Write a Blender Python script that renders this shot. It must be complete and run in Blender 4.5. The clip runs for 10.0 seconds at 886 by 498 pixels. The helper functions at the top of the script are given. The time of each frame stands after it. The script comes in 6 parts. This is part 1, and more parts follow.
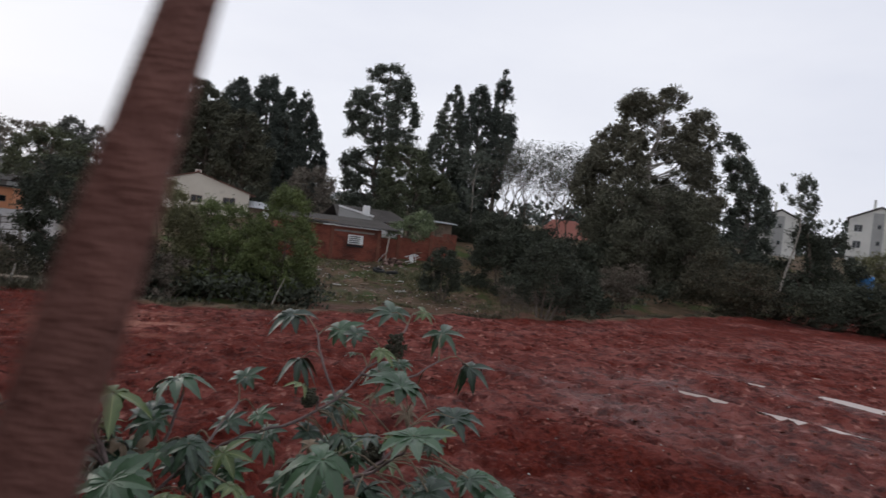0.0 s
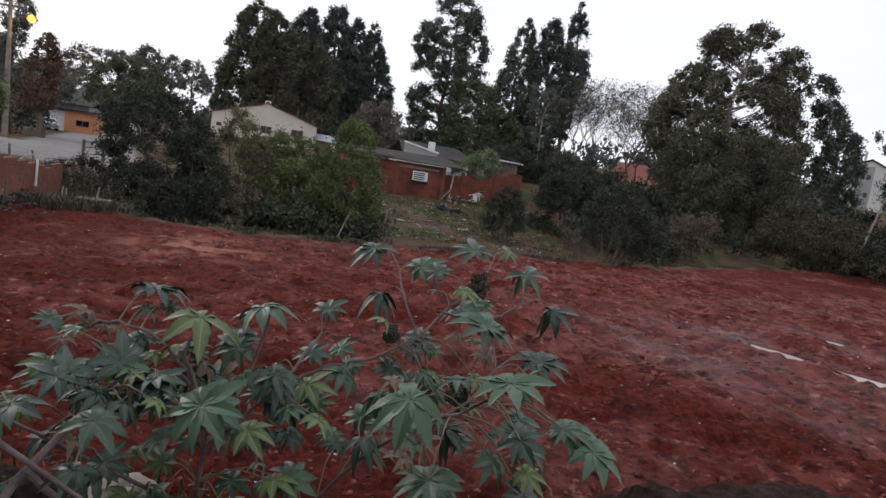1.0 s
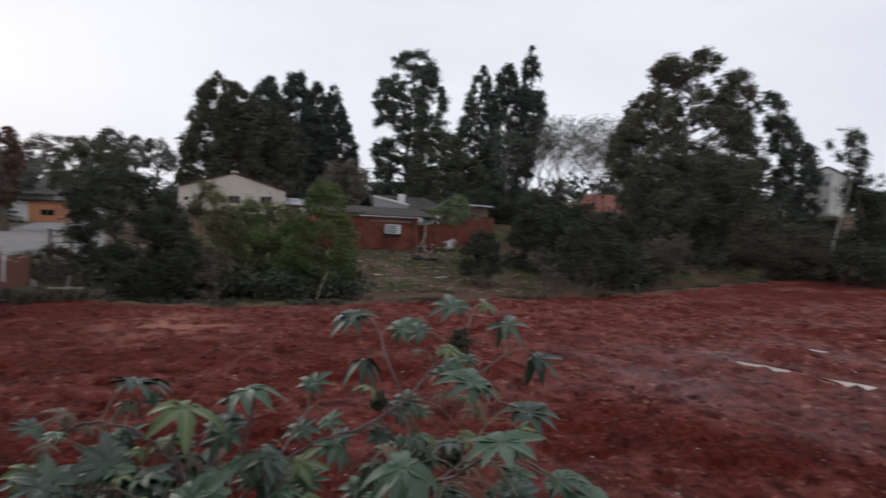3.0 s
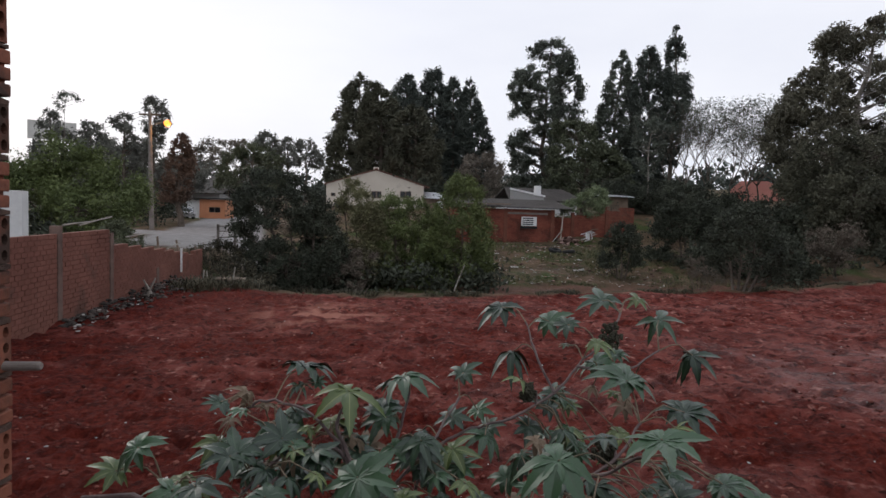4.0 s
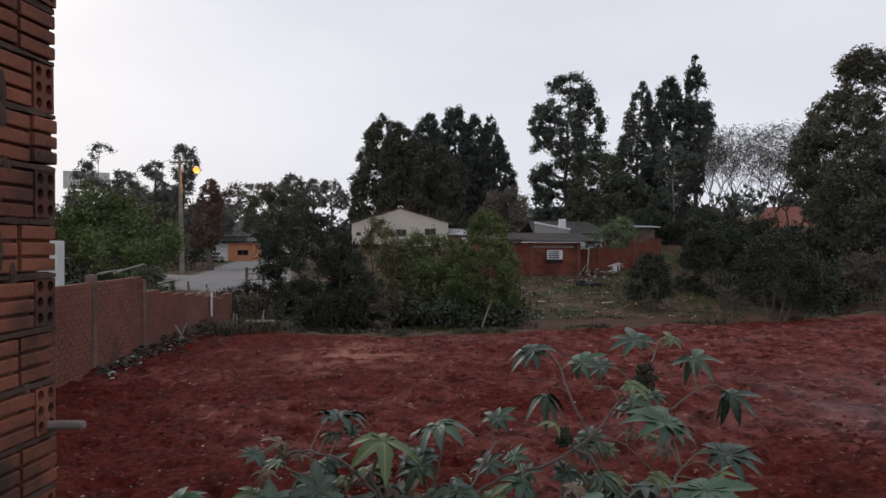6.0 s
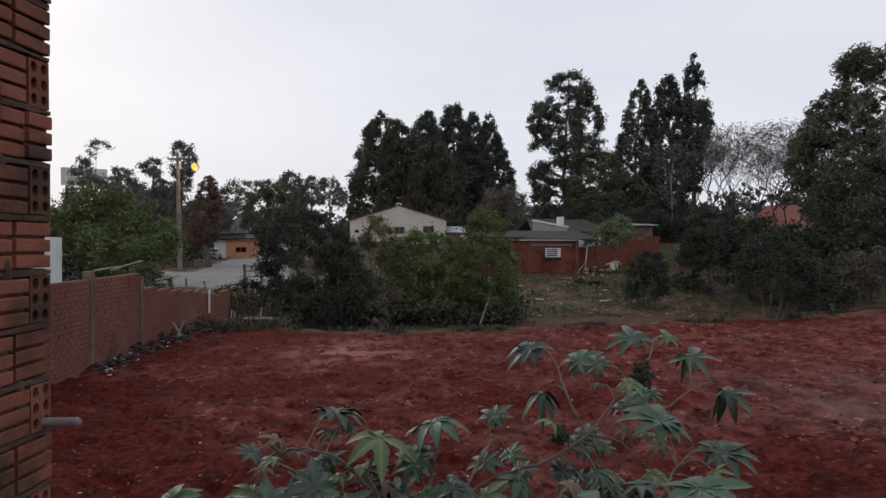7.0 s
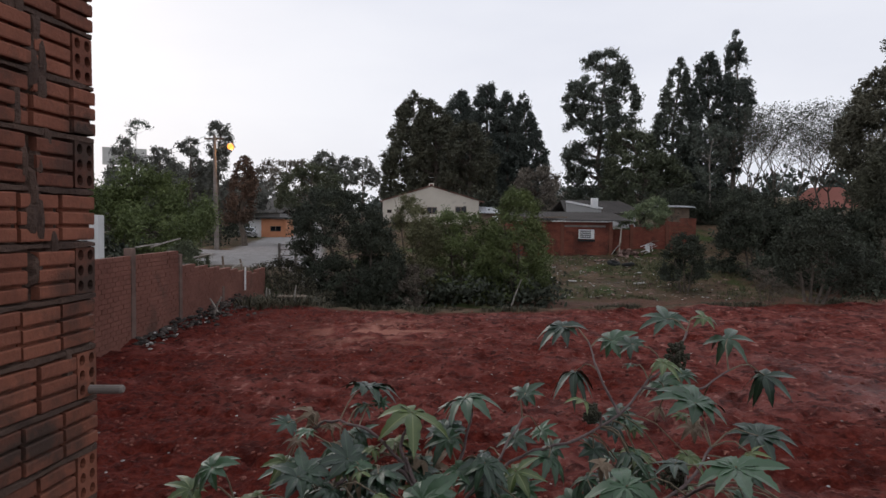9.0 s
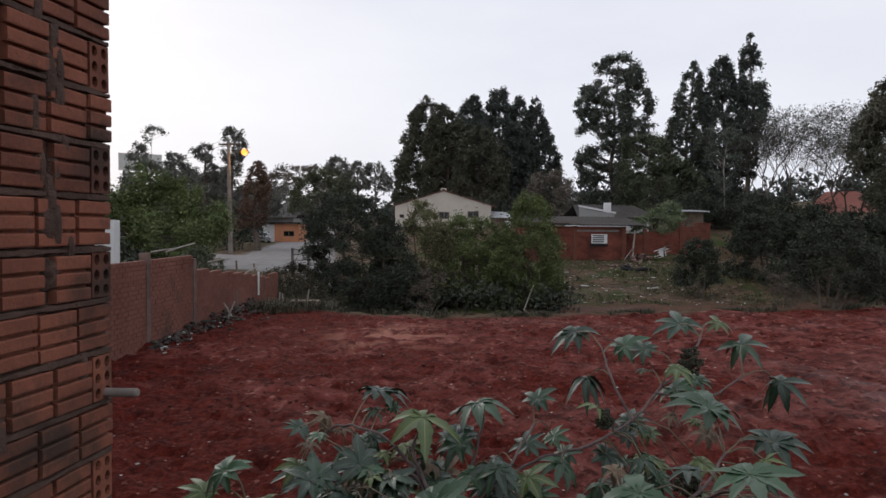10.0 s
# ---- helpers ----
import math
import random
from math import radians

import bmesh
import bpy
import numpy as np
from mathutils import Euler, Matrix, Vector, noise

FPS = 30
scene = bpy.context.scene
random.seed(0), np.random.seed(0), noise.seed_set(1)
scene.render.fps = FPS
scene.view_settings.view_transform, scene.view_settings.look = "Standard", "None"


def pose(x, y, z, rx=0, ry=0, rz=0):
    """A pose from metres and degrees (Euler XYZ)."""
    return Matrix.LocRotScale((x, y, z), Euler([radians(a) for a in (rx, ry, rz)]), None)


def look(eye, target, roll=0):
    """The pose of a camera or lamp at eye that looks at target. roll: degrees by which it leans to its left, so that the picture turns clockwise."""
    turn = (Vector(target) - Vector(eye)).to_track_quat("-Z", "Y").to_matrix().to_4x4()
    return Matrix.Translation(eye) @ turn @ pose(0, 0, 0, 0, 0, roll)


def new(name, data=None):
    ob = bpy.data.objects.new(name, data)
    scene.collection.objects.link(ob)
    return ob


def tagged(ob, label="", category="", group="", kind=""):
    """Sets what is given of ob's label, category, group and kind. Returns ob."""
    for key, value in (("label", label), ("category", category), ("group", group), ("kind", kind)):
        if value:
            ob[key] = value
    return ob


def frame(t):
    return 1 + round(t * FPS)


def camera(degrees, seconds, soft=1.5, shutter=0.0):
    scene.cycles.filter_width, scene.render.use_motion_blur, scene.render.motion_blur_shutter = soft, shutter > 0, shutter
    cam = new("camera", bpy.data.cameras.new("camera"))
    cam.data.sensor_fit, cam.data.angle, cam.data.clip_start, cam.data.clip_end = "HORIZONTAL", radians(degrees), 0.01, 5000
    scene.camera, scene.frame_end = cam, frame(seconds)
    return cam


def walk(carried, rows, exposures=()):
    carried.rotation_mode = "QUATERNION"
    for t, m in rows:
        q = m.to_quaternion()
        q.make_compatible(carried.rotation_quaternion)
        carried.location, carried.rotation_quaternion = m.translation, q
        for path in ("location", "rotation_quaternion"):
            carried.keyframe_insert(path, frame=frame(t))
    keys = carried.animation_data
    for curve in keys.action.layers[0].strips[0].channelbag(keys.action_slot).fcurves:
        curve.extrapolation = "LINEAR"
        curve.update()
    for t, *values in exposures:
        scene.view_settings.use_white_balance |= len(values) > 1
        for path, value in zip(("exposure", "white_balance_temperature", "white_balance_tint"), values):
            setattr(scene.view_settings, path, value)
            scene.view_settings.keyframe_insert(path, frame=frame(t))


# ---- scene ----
cam = camera(69.4, 10.0, shutter=0.4)
# seconds, eye x y z, yaw (to the left), pitch, roll (picture turns clockwise)
ROWS = [
    (0.0, 0.150, -0.120, 2.545, -21.33, -0.73, 6.80),
    (0.1, 0.130, -0.100, 2.545, -20.45, -0.88, 7.20),
    (0.2, 0.092, -0.040, 2.546, -19.57, -1.05, 7.70),
    (0.5, 0.061, 0.046, 2.547, -15.95, -1.90, 8.75),
    (1.0, 0.082, 0.061, 2.511, -16.65, -6.89, 8.85),
    (1.5, 0.064, 0.039, 2.543, -13.28, -4.02, 4.93),
    (2.0, 0.098, 0.017, 2.561, -17.95, -2.49, 3.86),
    (2.5, 0.133, -0.004, 2.568, -23.75, -2.00, 3.13),
    (3.0, 0.080, 0.026, 2.569, -18.19, -2.43, 2.75),
    (3.2, 0.060, 0.022, 2.566, -13.05, -2.43, 2.70),
    (3.5, 0.040, 0.018, 2.566, -8.50, -2.90, 2.40),
    (3.9, 0.020, 0.016, 2.570, -6.30, -3.50, 2.00),
    (4.3, 0.011, 0.015, 2.573, -5.78, -3.81, 1.75),
    (4.5, 0.009, 0.022, 2.572, -5.37, -3.91, 1.72),
    (5.0, 0.012, 0.016, 2.605, -6.39, -1.56, 0.44),
    (5.5, 0.003, -0.004, 2.623, -5.45, 0.15, 0.67),
    (6.0, -0.004, 0.002, 2.615, -3.81, -0.44, 0.13),
    (6.8, 0.000, 0.004, 2.615, -3.95, -0.62, 0.25),
    (7.5, 0.006, 0.006, 2.615, -3.88, -0.79, 0.38),
    (8.0, -0.007, 0.001, 2.610, -1.70, -0.96, 0.54),
    (8.5, -0.007, 0.001, 2.603, -1.07, -1.61, 0.77),
    (9.0, -0.002, 0.004, 2.600, -1.11, -2.41, 0.70),
    (9.5, 0.002, 0.008, 2.600, -0.97, -2.01, 0.18),
    (10.0, 0.000, 0.000, 2.600, 0.00, -2.00, 0.66),
]


def aim(x, y, z, yaw, pitch, roll):
    return pose(x, y, z, 90 + pitch, 0, yaw) @ pose(0, 0, 0, 0, 0, roll)


walk(cam, [(t, aim(*row)) for t, *row in ROWS], exposures=[(0.0, 0.0), (0.5, 0.02), (1.0, 0.28), (1.5, 0.44), (2.0, 0.2), (2.5, 0.1), (3.0, 0.0), (4.5, 0.14), (5.0, 0.18), (5.5, -0.10), (6.0, -0.15), (7.5, -0.12), (9.0, -0.04), (10.0, -0.03)])

# ---- light: an overcast dusk sky and one wide, weak sun behind the clouds ----
SUN_UP, SUN_TURN = 24.0, -35.0
world = bpy.data.worlds.new("overcast_sky")
scene.world = world
world.use_nodes = True
wn, wl = world.node_tree.nodes, world.node_tree.links
wn.clear()
w_out = wn.new("ShaderNodeOutputWorld")
w_bg = wn.new("ShaderNodeBackground")
w_sky = wn.new("ShaderNodeTexSky")
w_sky.sky_type, w_sky.sun_disc = "NISHITA", False
w_sky.sun_elevation, w_sky.sun_rotation = radians(SUN_UP), radians(SUN_TURN)
w_sky.dust_density, w_sky.air_density = 3.0, 1.0
w_coord = wn.new("ShaderNodeTexCoord")
w_map = wn.new("ShaderNodeMapping")
w_map.inputs["Scale"].default_value = (1.0, 1.0, 3.2)
w_noise = wn.new("ShaderNodeTexNoise")
w_noise.inputs["Scale"].default_value, w_noise.inputs["Detail"].default_value = 1.7, 5.0
w_ramp = wn.new("ShaderNodeValToRGB")
w_ramp.color_ramp.elements[0].position, w_ramp.color_ramp.elements[1].position = 0.3, 0.7
w_ramp.color_ramp.elements[0].color = (7.7, 7.95, 9.0, 1)
w_ramp.color_ramp.elements[1].color = (9.1, 9.25, 10.0, 1)
w_mix = wn.new("ShaderNodeMix")
w_mix.data_type = "RGBA"
w_mix.inputs[0].default_value = 0.93
wl.new(w_coord.outputs["Generated"], w_map.inputs["Vector"])
wl.new(w_map.outputs["Vector"], w_noise.inputs["Vector"])
wl.new(w_noise.outputs["Fac"], w_ramp.inputs["Fac"])
wl.new(w_sky.outputs["Color"], w_mix.inputs[6])
wl.new(w_ramp.outputs["Color"], w_mix.inputs[7])
wl.new(w_mix.outputs[2], w_bg.inputs["Color"])
w_bg.inputs["Strength"].default_value = 0.1
wl.new(w_bg.outputs[0], w_out.inputs["Surface"])

sun = new("sun", bpy.data.lights.new("sun", "SUN"))
sun.data.energy, sun.data.angle, sun.data.color = 0.5, radians(25), (1.0, 0.95, 0.9)
sun.matrix_world = look((0, 0, 0), (-math.sin(radians(SUN_TURN)) * math.cos(radians(SUN_UP)), -math.cos(radians(SUN_TURN)) * math.cos(radians(SUN_UP)), -math.sin(radians(SUN_UP))))


# ---- materials ----
def node(nt, kind, **values):
    n = nt.nodes.new(kind)
    for k, v in values.items():
        n.inputs[k.replace("_", " ")].default_value = v
    return n


def mk(name, dark, light, scale=4.0, rough=0.9, bump=0.3, fine=40.0, gap=0.02, metal=0.0, island=0.0, piece=0.0, stain=None, spec=0.3, lump=0.5, rib=None):
    """A surface with broad and fine variation of colour, roughness and relief; island and piece vary single leaves and single pieces."""
    m = bpy.data.materials.new(name)
    m.use_nodes = True
    nt = m.node_tree
    b = nt.nodes["Principled BSDF"]
    b.inputs["Metallic"].default_value, b.inputs["Specular IOR Level"].default_value = metal, spec
    co = nt.nodes.new("ShaderNodeTexCoord")
    geo = nt.nodes.new("ShaderNodeNewGeometry")
    big = node(nt, "ShaderNodeTexNoise", Scale=scale, Detail=5.0, Roughness=0.6)
    small = node(nt, "ShaderNodeTexNoise", Scale=fine, Detail=4.0, Roughness=0.7)
    for n in (big, small):
        nt.links.new(geo.outputs["Position"], n.inputs["Vector"])
    add = nt.nodes.new("ShaderNodeMath")
    add.operation = "MULTIPLY_ADD"
    add.inputs[1].default_value = 0.45
    nt.links.new(small.outputs["Fac"], add.inputs[0])
    nt.links.new(big.outputs["Fac"], add.inputs[2])
    last = add.outputs[0]
    if island or piece:
        vary = nt.nodes.new("ShaderNodeMath")
        vary.operation = "MULTIPLY_ADD"
        vary.inputs[1].default_value = island or piece
        source = geo.outputs["Random Per Island"] if island else nt.nodes.new("ShaderNodeObjectInfo").outputs["Random"]
        nt.links.new(source, vary.inputs[0])
        nt.links.new(last, vary.inputs[2])
        sub = nt.nodes.new("ShaderNodeMath")
        sub.operation = "SUBTRACT"
        sub.inputs[1].default_value = (island or piece) / 2
        nt.links.new(vary.outputs[0], sub.inputs[0])
        last = sub.outputs[0]
    ramp = nt.nodes.new("ShaderNodeValToRGB")
    ramp.color_ramp.elements[0].position, ramp.color_ramp.elements[1].position = 0.45, 0.98
    ramp.color_ramp.elements[0].color, ramp.color_ramp.elements[1].color = (*dark, 1), (*light, 1)
    nt.links.new(last, ramp.inputs["Fac"])
    colour = ramp.outputs["Color"]
    if stain:
        spots = node(nt, "ShaderNodeTexNoise", Scale=stain[1], Detail=6.0, Roughness=0.65)
        nt.links.new(geo.outputs["Position"], spots.inputs["Vector"])
        cut = nt.nodes.new("ShaderNodeValToRGB")
        cut.color_ramp.elements[0].position, cut.color_ramp.elements[1].position = stain[2], stain[2] + 0.12
        nt.links.new(spots.outputs["Fac"], cut.inputs["Fac"])
        mix = nt.nodes.new("ShaderNodeMix")
        mix.data_type = "RGBA"
        mix.inputs[7].default_value = (*stain[0], 1)
        nt.links.new(cut.outputs["Color"], mix.inputs[0])
        nt.links.new(colour, mix.inputs[6])
        colour = mix.outputs[2]
    if rib:
        vein = nt.nodes.new("ShaderNodeAttribute")
        vein.attribute_name = "rib"
        mix = nt.nodes.new("ShaderNodeMix")
        mix.data_type = "RGBA"
        mix.inputs[7].default_value = (*rib, 1)
        nt.links.new(vein.outputs["Fac"], mix.inputs[0])
        nt.links.new(colour, mix.inputs[6])
        colour = mix.outputs[2]
    nt.links.new(colour, b.inputs["Base Color"])
    span = nt.nodes.new("ShaderNodeMapRange")
    span.inputs["To Min"].default_value, span.inputs["To Max"].default_value = rough - 0.12, min(rough + 0.1, 1.0)
    nt.links.new(small.outputs["Fac"], span.inputs["Value"])
    nt.links.new(span.outputs[0], b.inputs["Roughness"])
    if bump:
        bm_ = node(nt, "ShaderNodeBump", Strength=bump, Distance=gap)
        relief = nt.nodes.new("ShaderNodeMath")
        relief.operation = "MULTIPLY_ADD"
        relief.inputs[1].default_value = lump
        nt.links.new(big.outputs["Fac"], relief.inputs[0])
        nt.links.new(small.outputs["Fac"], relief.inputs[2])
        nt.links.new(relief.outputs[0], bm_.inputs["Height"])
        nt.links.new(bm_.outputs[0], b.inputs["Normal"])
    return m


def ground_material():
    """Red churned earth in the field, weedy brown ground beyond, asphalt on the road: chosen by the ground's own masks."""
    m = bpy.data.materials.new("churned_red_earth_and_weeds")
    m.use_nodes = True
    nt = m.node_tree
    b = nt.nodes["Principled BSDF"]
    geo = nt.nodes.new("ShaderNodeNewGeometry")

    def noise_at(scale, detail=6.0, rough=0.65):
        n = node(nt, "ShaderNodeTexNoise", Scale=scale, Detail=detail, Roughness=rough)
        nt.links.new(geo.outputs["Position"], n.inputs["Vector"])
        return n.outputs["Fac"]

    def streak_at(scale):
        turn = nt.nodes.new("ShaderNodeMapping")
        turn.inputs["Rotation"].default_value = (0, 0, radians(-8))
        turn.inputs["Scale"].default_value = (1.0, 0.85, 1.0)
        nt.links.new(geo.outputs["Position"], turn.inputs["Vector"])
        n = node(nt, "ShaderNodeTexNoise", Scale=scale, Detail=5.0, Roughness=0.55)
        nt.links.new(turn.outputs[0], n.inputs["Vector"])
        return n.outputs["Fac"]

    def ramp(fac, *stops):
        r = nt.nodes.new("ShaderNodeValToRGB")
        while len(r.color_ramp.elements) < len(stops):
            r.color_ramp.elements.new(0.5)
        for e, (p, c) in zip(r.color_ramp.elements, stops):
            e.position, e.color = p, (*c, 1)
        nt.links.new(fac, r.inputs["Fac"])
        return r.outputs["Color"]

    def mixed(fac, a, c):
        x = nt.nodes.new("ShaderNodeMix")
        x.data_type = "RGBA"
        nt.links.new(fac, x.inputs[0])
        for socket, v in ((x.inputs[6], a), (x.inputs[7], c)):
            if isinstance(v, tuple):
                socket.default_value = (*v, 1)
            else:
                nt.links.new(v, socket)
        return x.outputs[2]

    def mask(name):
        a = nt.nodes.new("ShaderNodeAttribute")
        a.attribute_name = name
        return a.outputs["Fac"]

    red = ramp(noise_at(2.3), (0.3, (0.040, 0.0046, 0.0029)), (0.5, (0.092, 0.0115, 0.0068)), (0.72, (0.165, 0.029, 0.018)))
    clod = ramp(noise_at(11.0), (0.36, (0.020, 0.0026, 0.0018)), (0.5, (0.094, 0.0125, 0.0075)), (0.66, (0.21, 0.045, 0.029)))
    half = nt.nodes.new("ShaderNodeValue")
    half.outputs[0].default_value = 0.5
    red = mixed(half.outputs[0], red, clod)
    red = mixed(ramp(streak_at(1.3), (0.54, (0, 0, 0)), (0.68, (0.6, 0.6, 0.6))), red, (0.026, 0.0048, 0.0034))
    crust_sheen = mixed(ramp(streak_at(2.2), (0.40, (0, 0, 0)), (0.62, (0.8, 0.8, 0.8))), red, (0.235, 0.071, 0.057))
    crust_sheen = mixed(ramp(streak_at(4.5), (0.59, (0, 0, 0)), (0.70, (0.85, 0.85, 0.85))), crust_sheen, (0.40, 0.185, 0.152))
    crust_sheen = mixed(ramp(noise_at(2.6, 4.0, 0.6), (0.52, (0, 0, 0)), (0.62, (0.85, 0.85, 0.85))), crust_sheen, (0.052, 0.0088, 0.0066))
    # Pale dried crust; along the ruts the same colour paints a wet sheen.
    red = mixed(mask("crust_sheen"), red, crust_sheen)
    red = mixed(ramp(noise_at(5.2, 5.0, 0.6), (0.585, (0, 0, 0)), (0.65, (0.75, 0.75, 0.75))), red, (0.030, 0.0052, 0.0036))
    red = mixed(ramp(noise_at(7.5, 5.0, 0.6), (0.655, (0, 0, 0)), (0.71, (0.8, 0.8, 0.8))), red, (0.36, 0.165, 0.125))
    red = mixed(mask("pale"), red, (0.36, 0.155, 0.115))
    weeds = ramp(noise_at(0.9), (0.3, (0.032, 0.027, 0.016)), (0.5, (0.095, 0.066, 0.041)), (0.72, (0.165, 0.105, 0.070)))
    weeds = mixed(ramp(noise_at(0.33), (0.52, (0, 0, 0)), (0.62, (1, 1, 1))), weeds, (0.045, 0.062, 0.018))
    weeds = mixed(mask("bare"), weeds, ramp(noise_at(3.0), (0.3, (0.07, 0.036, 0.025)), (0.7, (0.15, 0.082, 0.058))))
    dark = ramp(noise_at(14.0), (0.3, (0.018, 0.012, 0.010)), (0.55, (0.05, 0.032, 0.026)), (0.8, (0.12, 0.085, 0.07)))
    asphalt = ramp(noise_at(1.5), (0.3, (0.20, 0.19, 0.185)), (0.7, (0.31, 0.30, 0.295)))
    colour = mixed(mask("red"), weeds, red)
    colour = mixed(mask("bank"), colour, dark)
    colour = mixed(mask("road"), colour, asphalt)
    nt.links.new(colour, b.inputs["Base Color"])
    rough = nt.nodes.new("ShaderNodeMapRange")
    rough.inputs["To Min"].default_value, rough.inputs["To Max"].default_value = 0.75, 1.0
    nt.links.new(noise_at(3.0), rough.inputs["Value"])
    gloss = nt.nodes.new("ShaderNodeMix")
    nt.links.new(mask("damp"), gloss.inputs[0])
    nt.links.new(rough.outputs[0], gloss.inputs[2])
    gloss.inputs[3].default_value = 0.45
    nt.links.new(gloss.outputs[0], b.inputs["Roughness"])
    shine = nt.nodes.new("ShaderNodeMapRange")
    shine.inputs["To Min"].default_value, shine.inputs["To Max"].default_value = 0.10, 0.32
    nt.links.new(mask("damp"), shine.inputs["Value"])
    nt.links.new(shine.outputs[0], b.inputs["Specular IOR Level"])
    bump = node(nt, "ShaderNodeBump", Strength=1.0, Distance=0.10)
    nt.links.new(noise_at(9.0, 8.0, 0.7), bump.inputs["Height"])
    nt.links.new(bump.outputs[0], b.inputs["Normal"])
    return m


def glass_like(name, colour, rough):
    m = bpy.data.materials.new(name)
    m.use_nodes = True
    b = m.node_tree.nodes["Principled BSDF"]
    b.inputs["Base Color"].default_value, b.inputs["Roughness"].default_value = (*colour, 1), rough
    b.inputs["Specular IOR Level"].default_value = 0.6
    return m


def glowing(name, colour, strength):
    m = bpy.data.materials.new(name)
    m.use_nodes = True
    b = m.node_tree.nodes["Principled BSDF"]
    b.inputs["Base Color"].default_value = (0.01, 0.01, 0.01, 1)
    b.inputs["Emission Color"].default_value, b.inputs["Emission Strength"].default_value = (*colour, 1), strength
    return m


M_GROUND = ground_material()
# Silty water; its pale base also carries part of the sky's reflection.
M_WATER = glass_like("muddy_puddle_water", (0.42, 0.33, 0.29), 0.28)
M_PANE = glass_like("dark_window_pane", (0.01, 0.01, 0.012), 0.1)
M_LAMP = glowing("sodium_lamp_glow", (1.0, 0.34, 0.05), 2.4)
M_BULB = glowing("white_lamp_glow", (1.0, 0.93, 0.8), 12.0)
M_BARK = mk("grey_brown_bark", (0.05, 0.04, 0.032), (0.17, 0.14, 0.115), 3.0, 0.95, 0.6, 30.0)
M_PALE_BARK = mk("pale_eucalyptus_bark", (0.16, 0.14, 0.12), (0.38, 0.35, 0.31), 2.0, 0.85, 0.4, 25.0)
# Eucalyptus leaf raised and cooled in colour to include the haze of distance.
M_EUC = mk("eucalyptus_leaf", (0.05, 0.06, 0.05), (0.13, 0.148, 0.112), 0.5, 0.6, 0.0, 3.0, island=0.26)
M_EUC_DARK = mk("dark_conifer_leaf", (0.038, 0.048, 0.043), (0.1, 0.116, 0.096), 0.5, 0.7, 0.0, 3.0, island=0.26)
M_OLIVE = mk("olive_leaf", (0.078, 0.078, 0.040), (0.19, 0.184, 0.092), 0.6, 0.65, 0.0, 3.0, island=0.26)
# Leaves of far trees: aerial haze is mixed into the paler, greyer colour.
M_FAR = mk("hazed_grey_green_leaf", (0.088, 0.092, 0.082), (0.20, 0.20, 0.172), 0.4, 0.75, 0.0, 3.0, island=0.22)
M_GREYBUSH = mk("pale_grey_brown_twig_leaf", (0.10, 0.087, 0.072), (0.215, 0.185, 0.150), 0.6, 0.85, 0.0, 4.0, island=0.25)
M_SCRUB = mk("dull_weed_blade", (0.024, 0.024, 0.015), (0.10, 0.088, 0.055), 0.6, 0.8, 0.0, 4.0, island=0.6)
M_EUC_BROWN = mk("brown_olive_eucalyptus_leaf", (0.064, 0.062, 0.045), (0.146, 0.138, 0.095), 0.4, 0.7, 0.0, 3.0, island=0.26)
# Brown leaf reddened in its colour to show the street lamp's glow.
M_LAMPLIT = mk("lamplit_brown_leaf", (0.070, 0.048, 0.036), (0.150, 0.094, 0.066), 0.5, 0.8, 0.0, 4.0, island=0.25)
M_GROVE = mk("olive_brown_leaf", (0.040, 0.042, 0.030), (0.105, 0.104, 0.066), 0.4, 0.75, 0.0, 3.0, island=0.22)
M_GREEN = mk("fresh_green_leaf", (0.060, 0.082, 0.028), (0.150, 0.182, 0.062), 0.7, 0.6, 0.0, 4.0, island=0.26)
M_CREEPER = mk("pale_creeper_leaf", (0.10, 0.13, 0.068), (0.23, 0.275, 0.150), 0.7, 0.6, 0.0, 4.0, island=0.3)
M_BUSH = mk("dark_green_bush_leaf", (0.046, 0.056, 0.034), (0.12, 0.134, 0.076), 0.8, 0.65, 0.0, 4.0, island=0.26)
M_DRY = mk("dry_grey_brown_twig_leaf", (0.072, 0.060, 0.048), (0.168, 0.138, 0.108), 0.8, 0.85, 0.0, 4.0, island=0.26)
M_GRASS = mk("weedy_grass_blade", (0.040, 0.055, 0.020), (0.16, 0.15, 0.075), 0.5, 0.7, 0.0, 4.0, island=0.7)
M_BRICK = mk("ribbed_clay_block", (0.120, 0.043, 0.028), (0.295, 0.106, 0.064), 5.0, 0.85, 0.6, 70.0, 0.006, piece=0.35, stain=((0.062, 0.037, 0.028), 2.2, 0.50))
M_MORTAR = mk("grey_brown_mortar", (0.050, 0.032, 0.026), (0.140, 0.086, 0.065), 6.0, 0.95, 0.9, 60.0, 0.012)
M_REDWALL = mk("old_red_brick", (0.13, 0.036, 0.024), (0.245, 0.078, 0.052), 0.8, 0.9, 0.4, 12.0, 0.01, island=0.25, stain=((0.10, 0.035, 0.024), 0.7, 0.55))
M_BOUND = mk("weathered_brown_red_brick", (0.130, 0.052, 0.038), (0.235, 0.102, 0.075), 0.8, 0.92, 0.5, 14.0, 0.01, island=0.16, stain=((0.105, 0.052, 0.040), 0.9, 0.55))
M_REDMORTAR = mk("red_stained_mortar", (0.11, 0.04, 0.027), (0.19, 0.075, 0.05), 2.0, 0.95, 0.4, 30.0)
M_CONCRETE = mk("weathered_concrete", (0.12, 0.1, 0.088), (0.27, 0.235, 0.21), 2.0, 0.9, 0.4, 30.0)
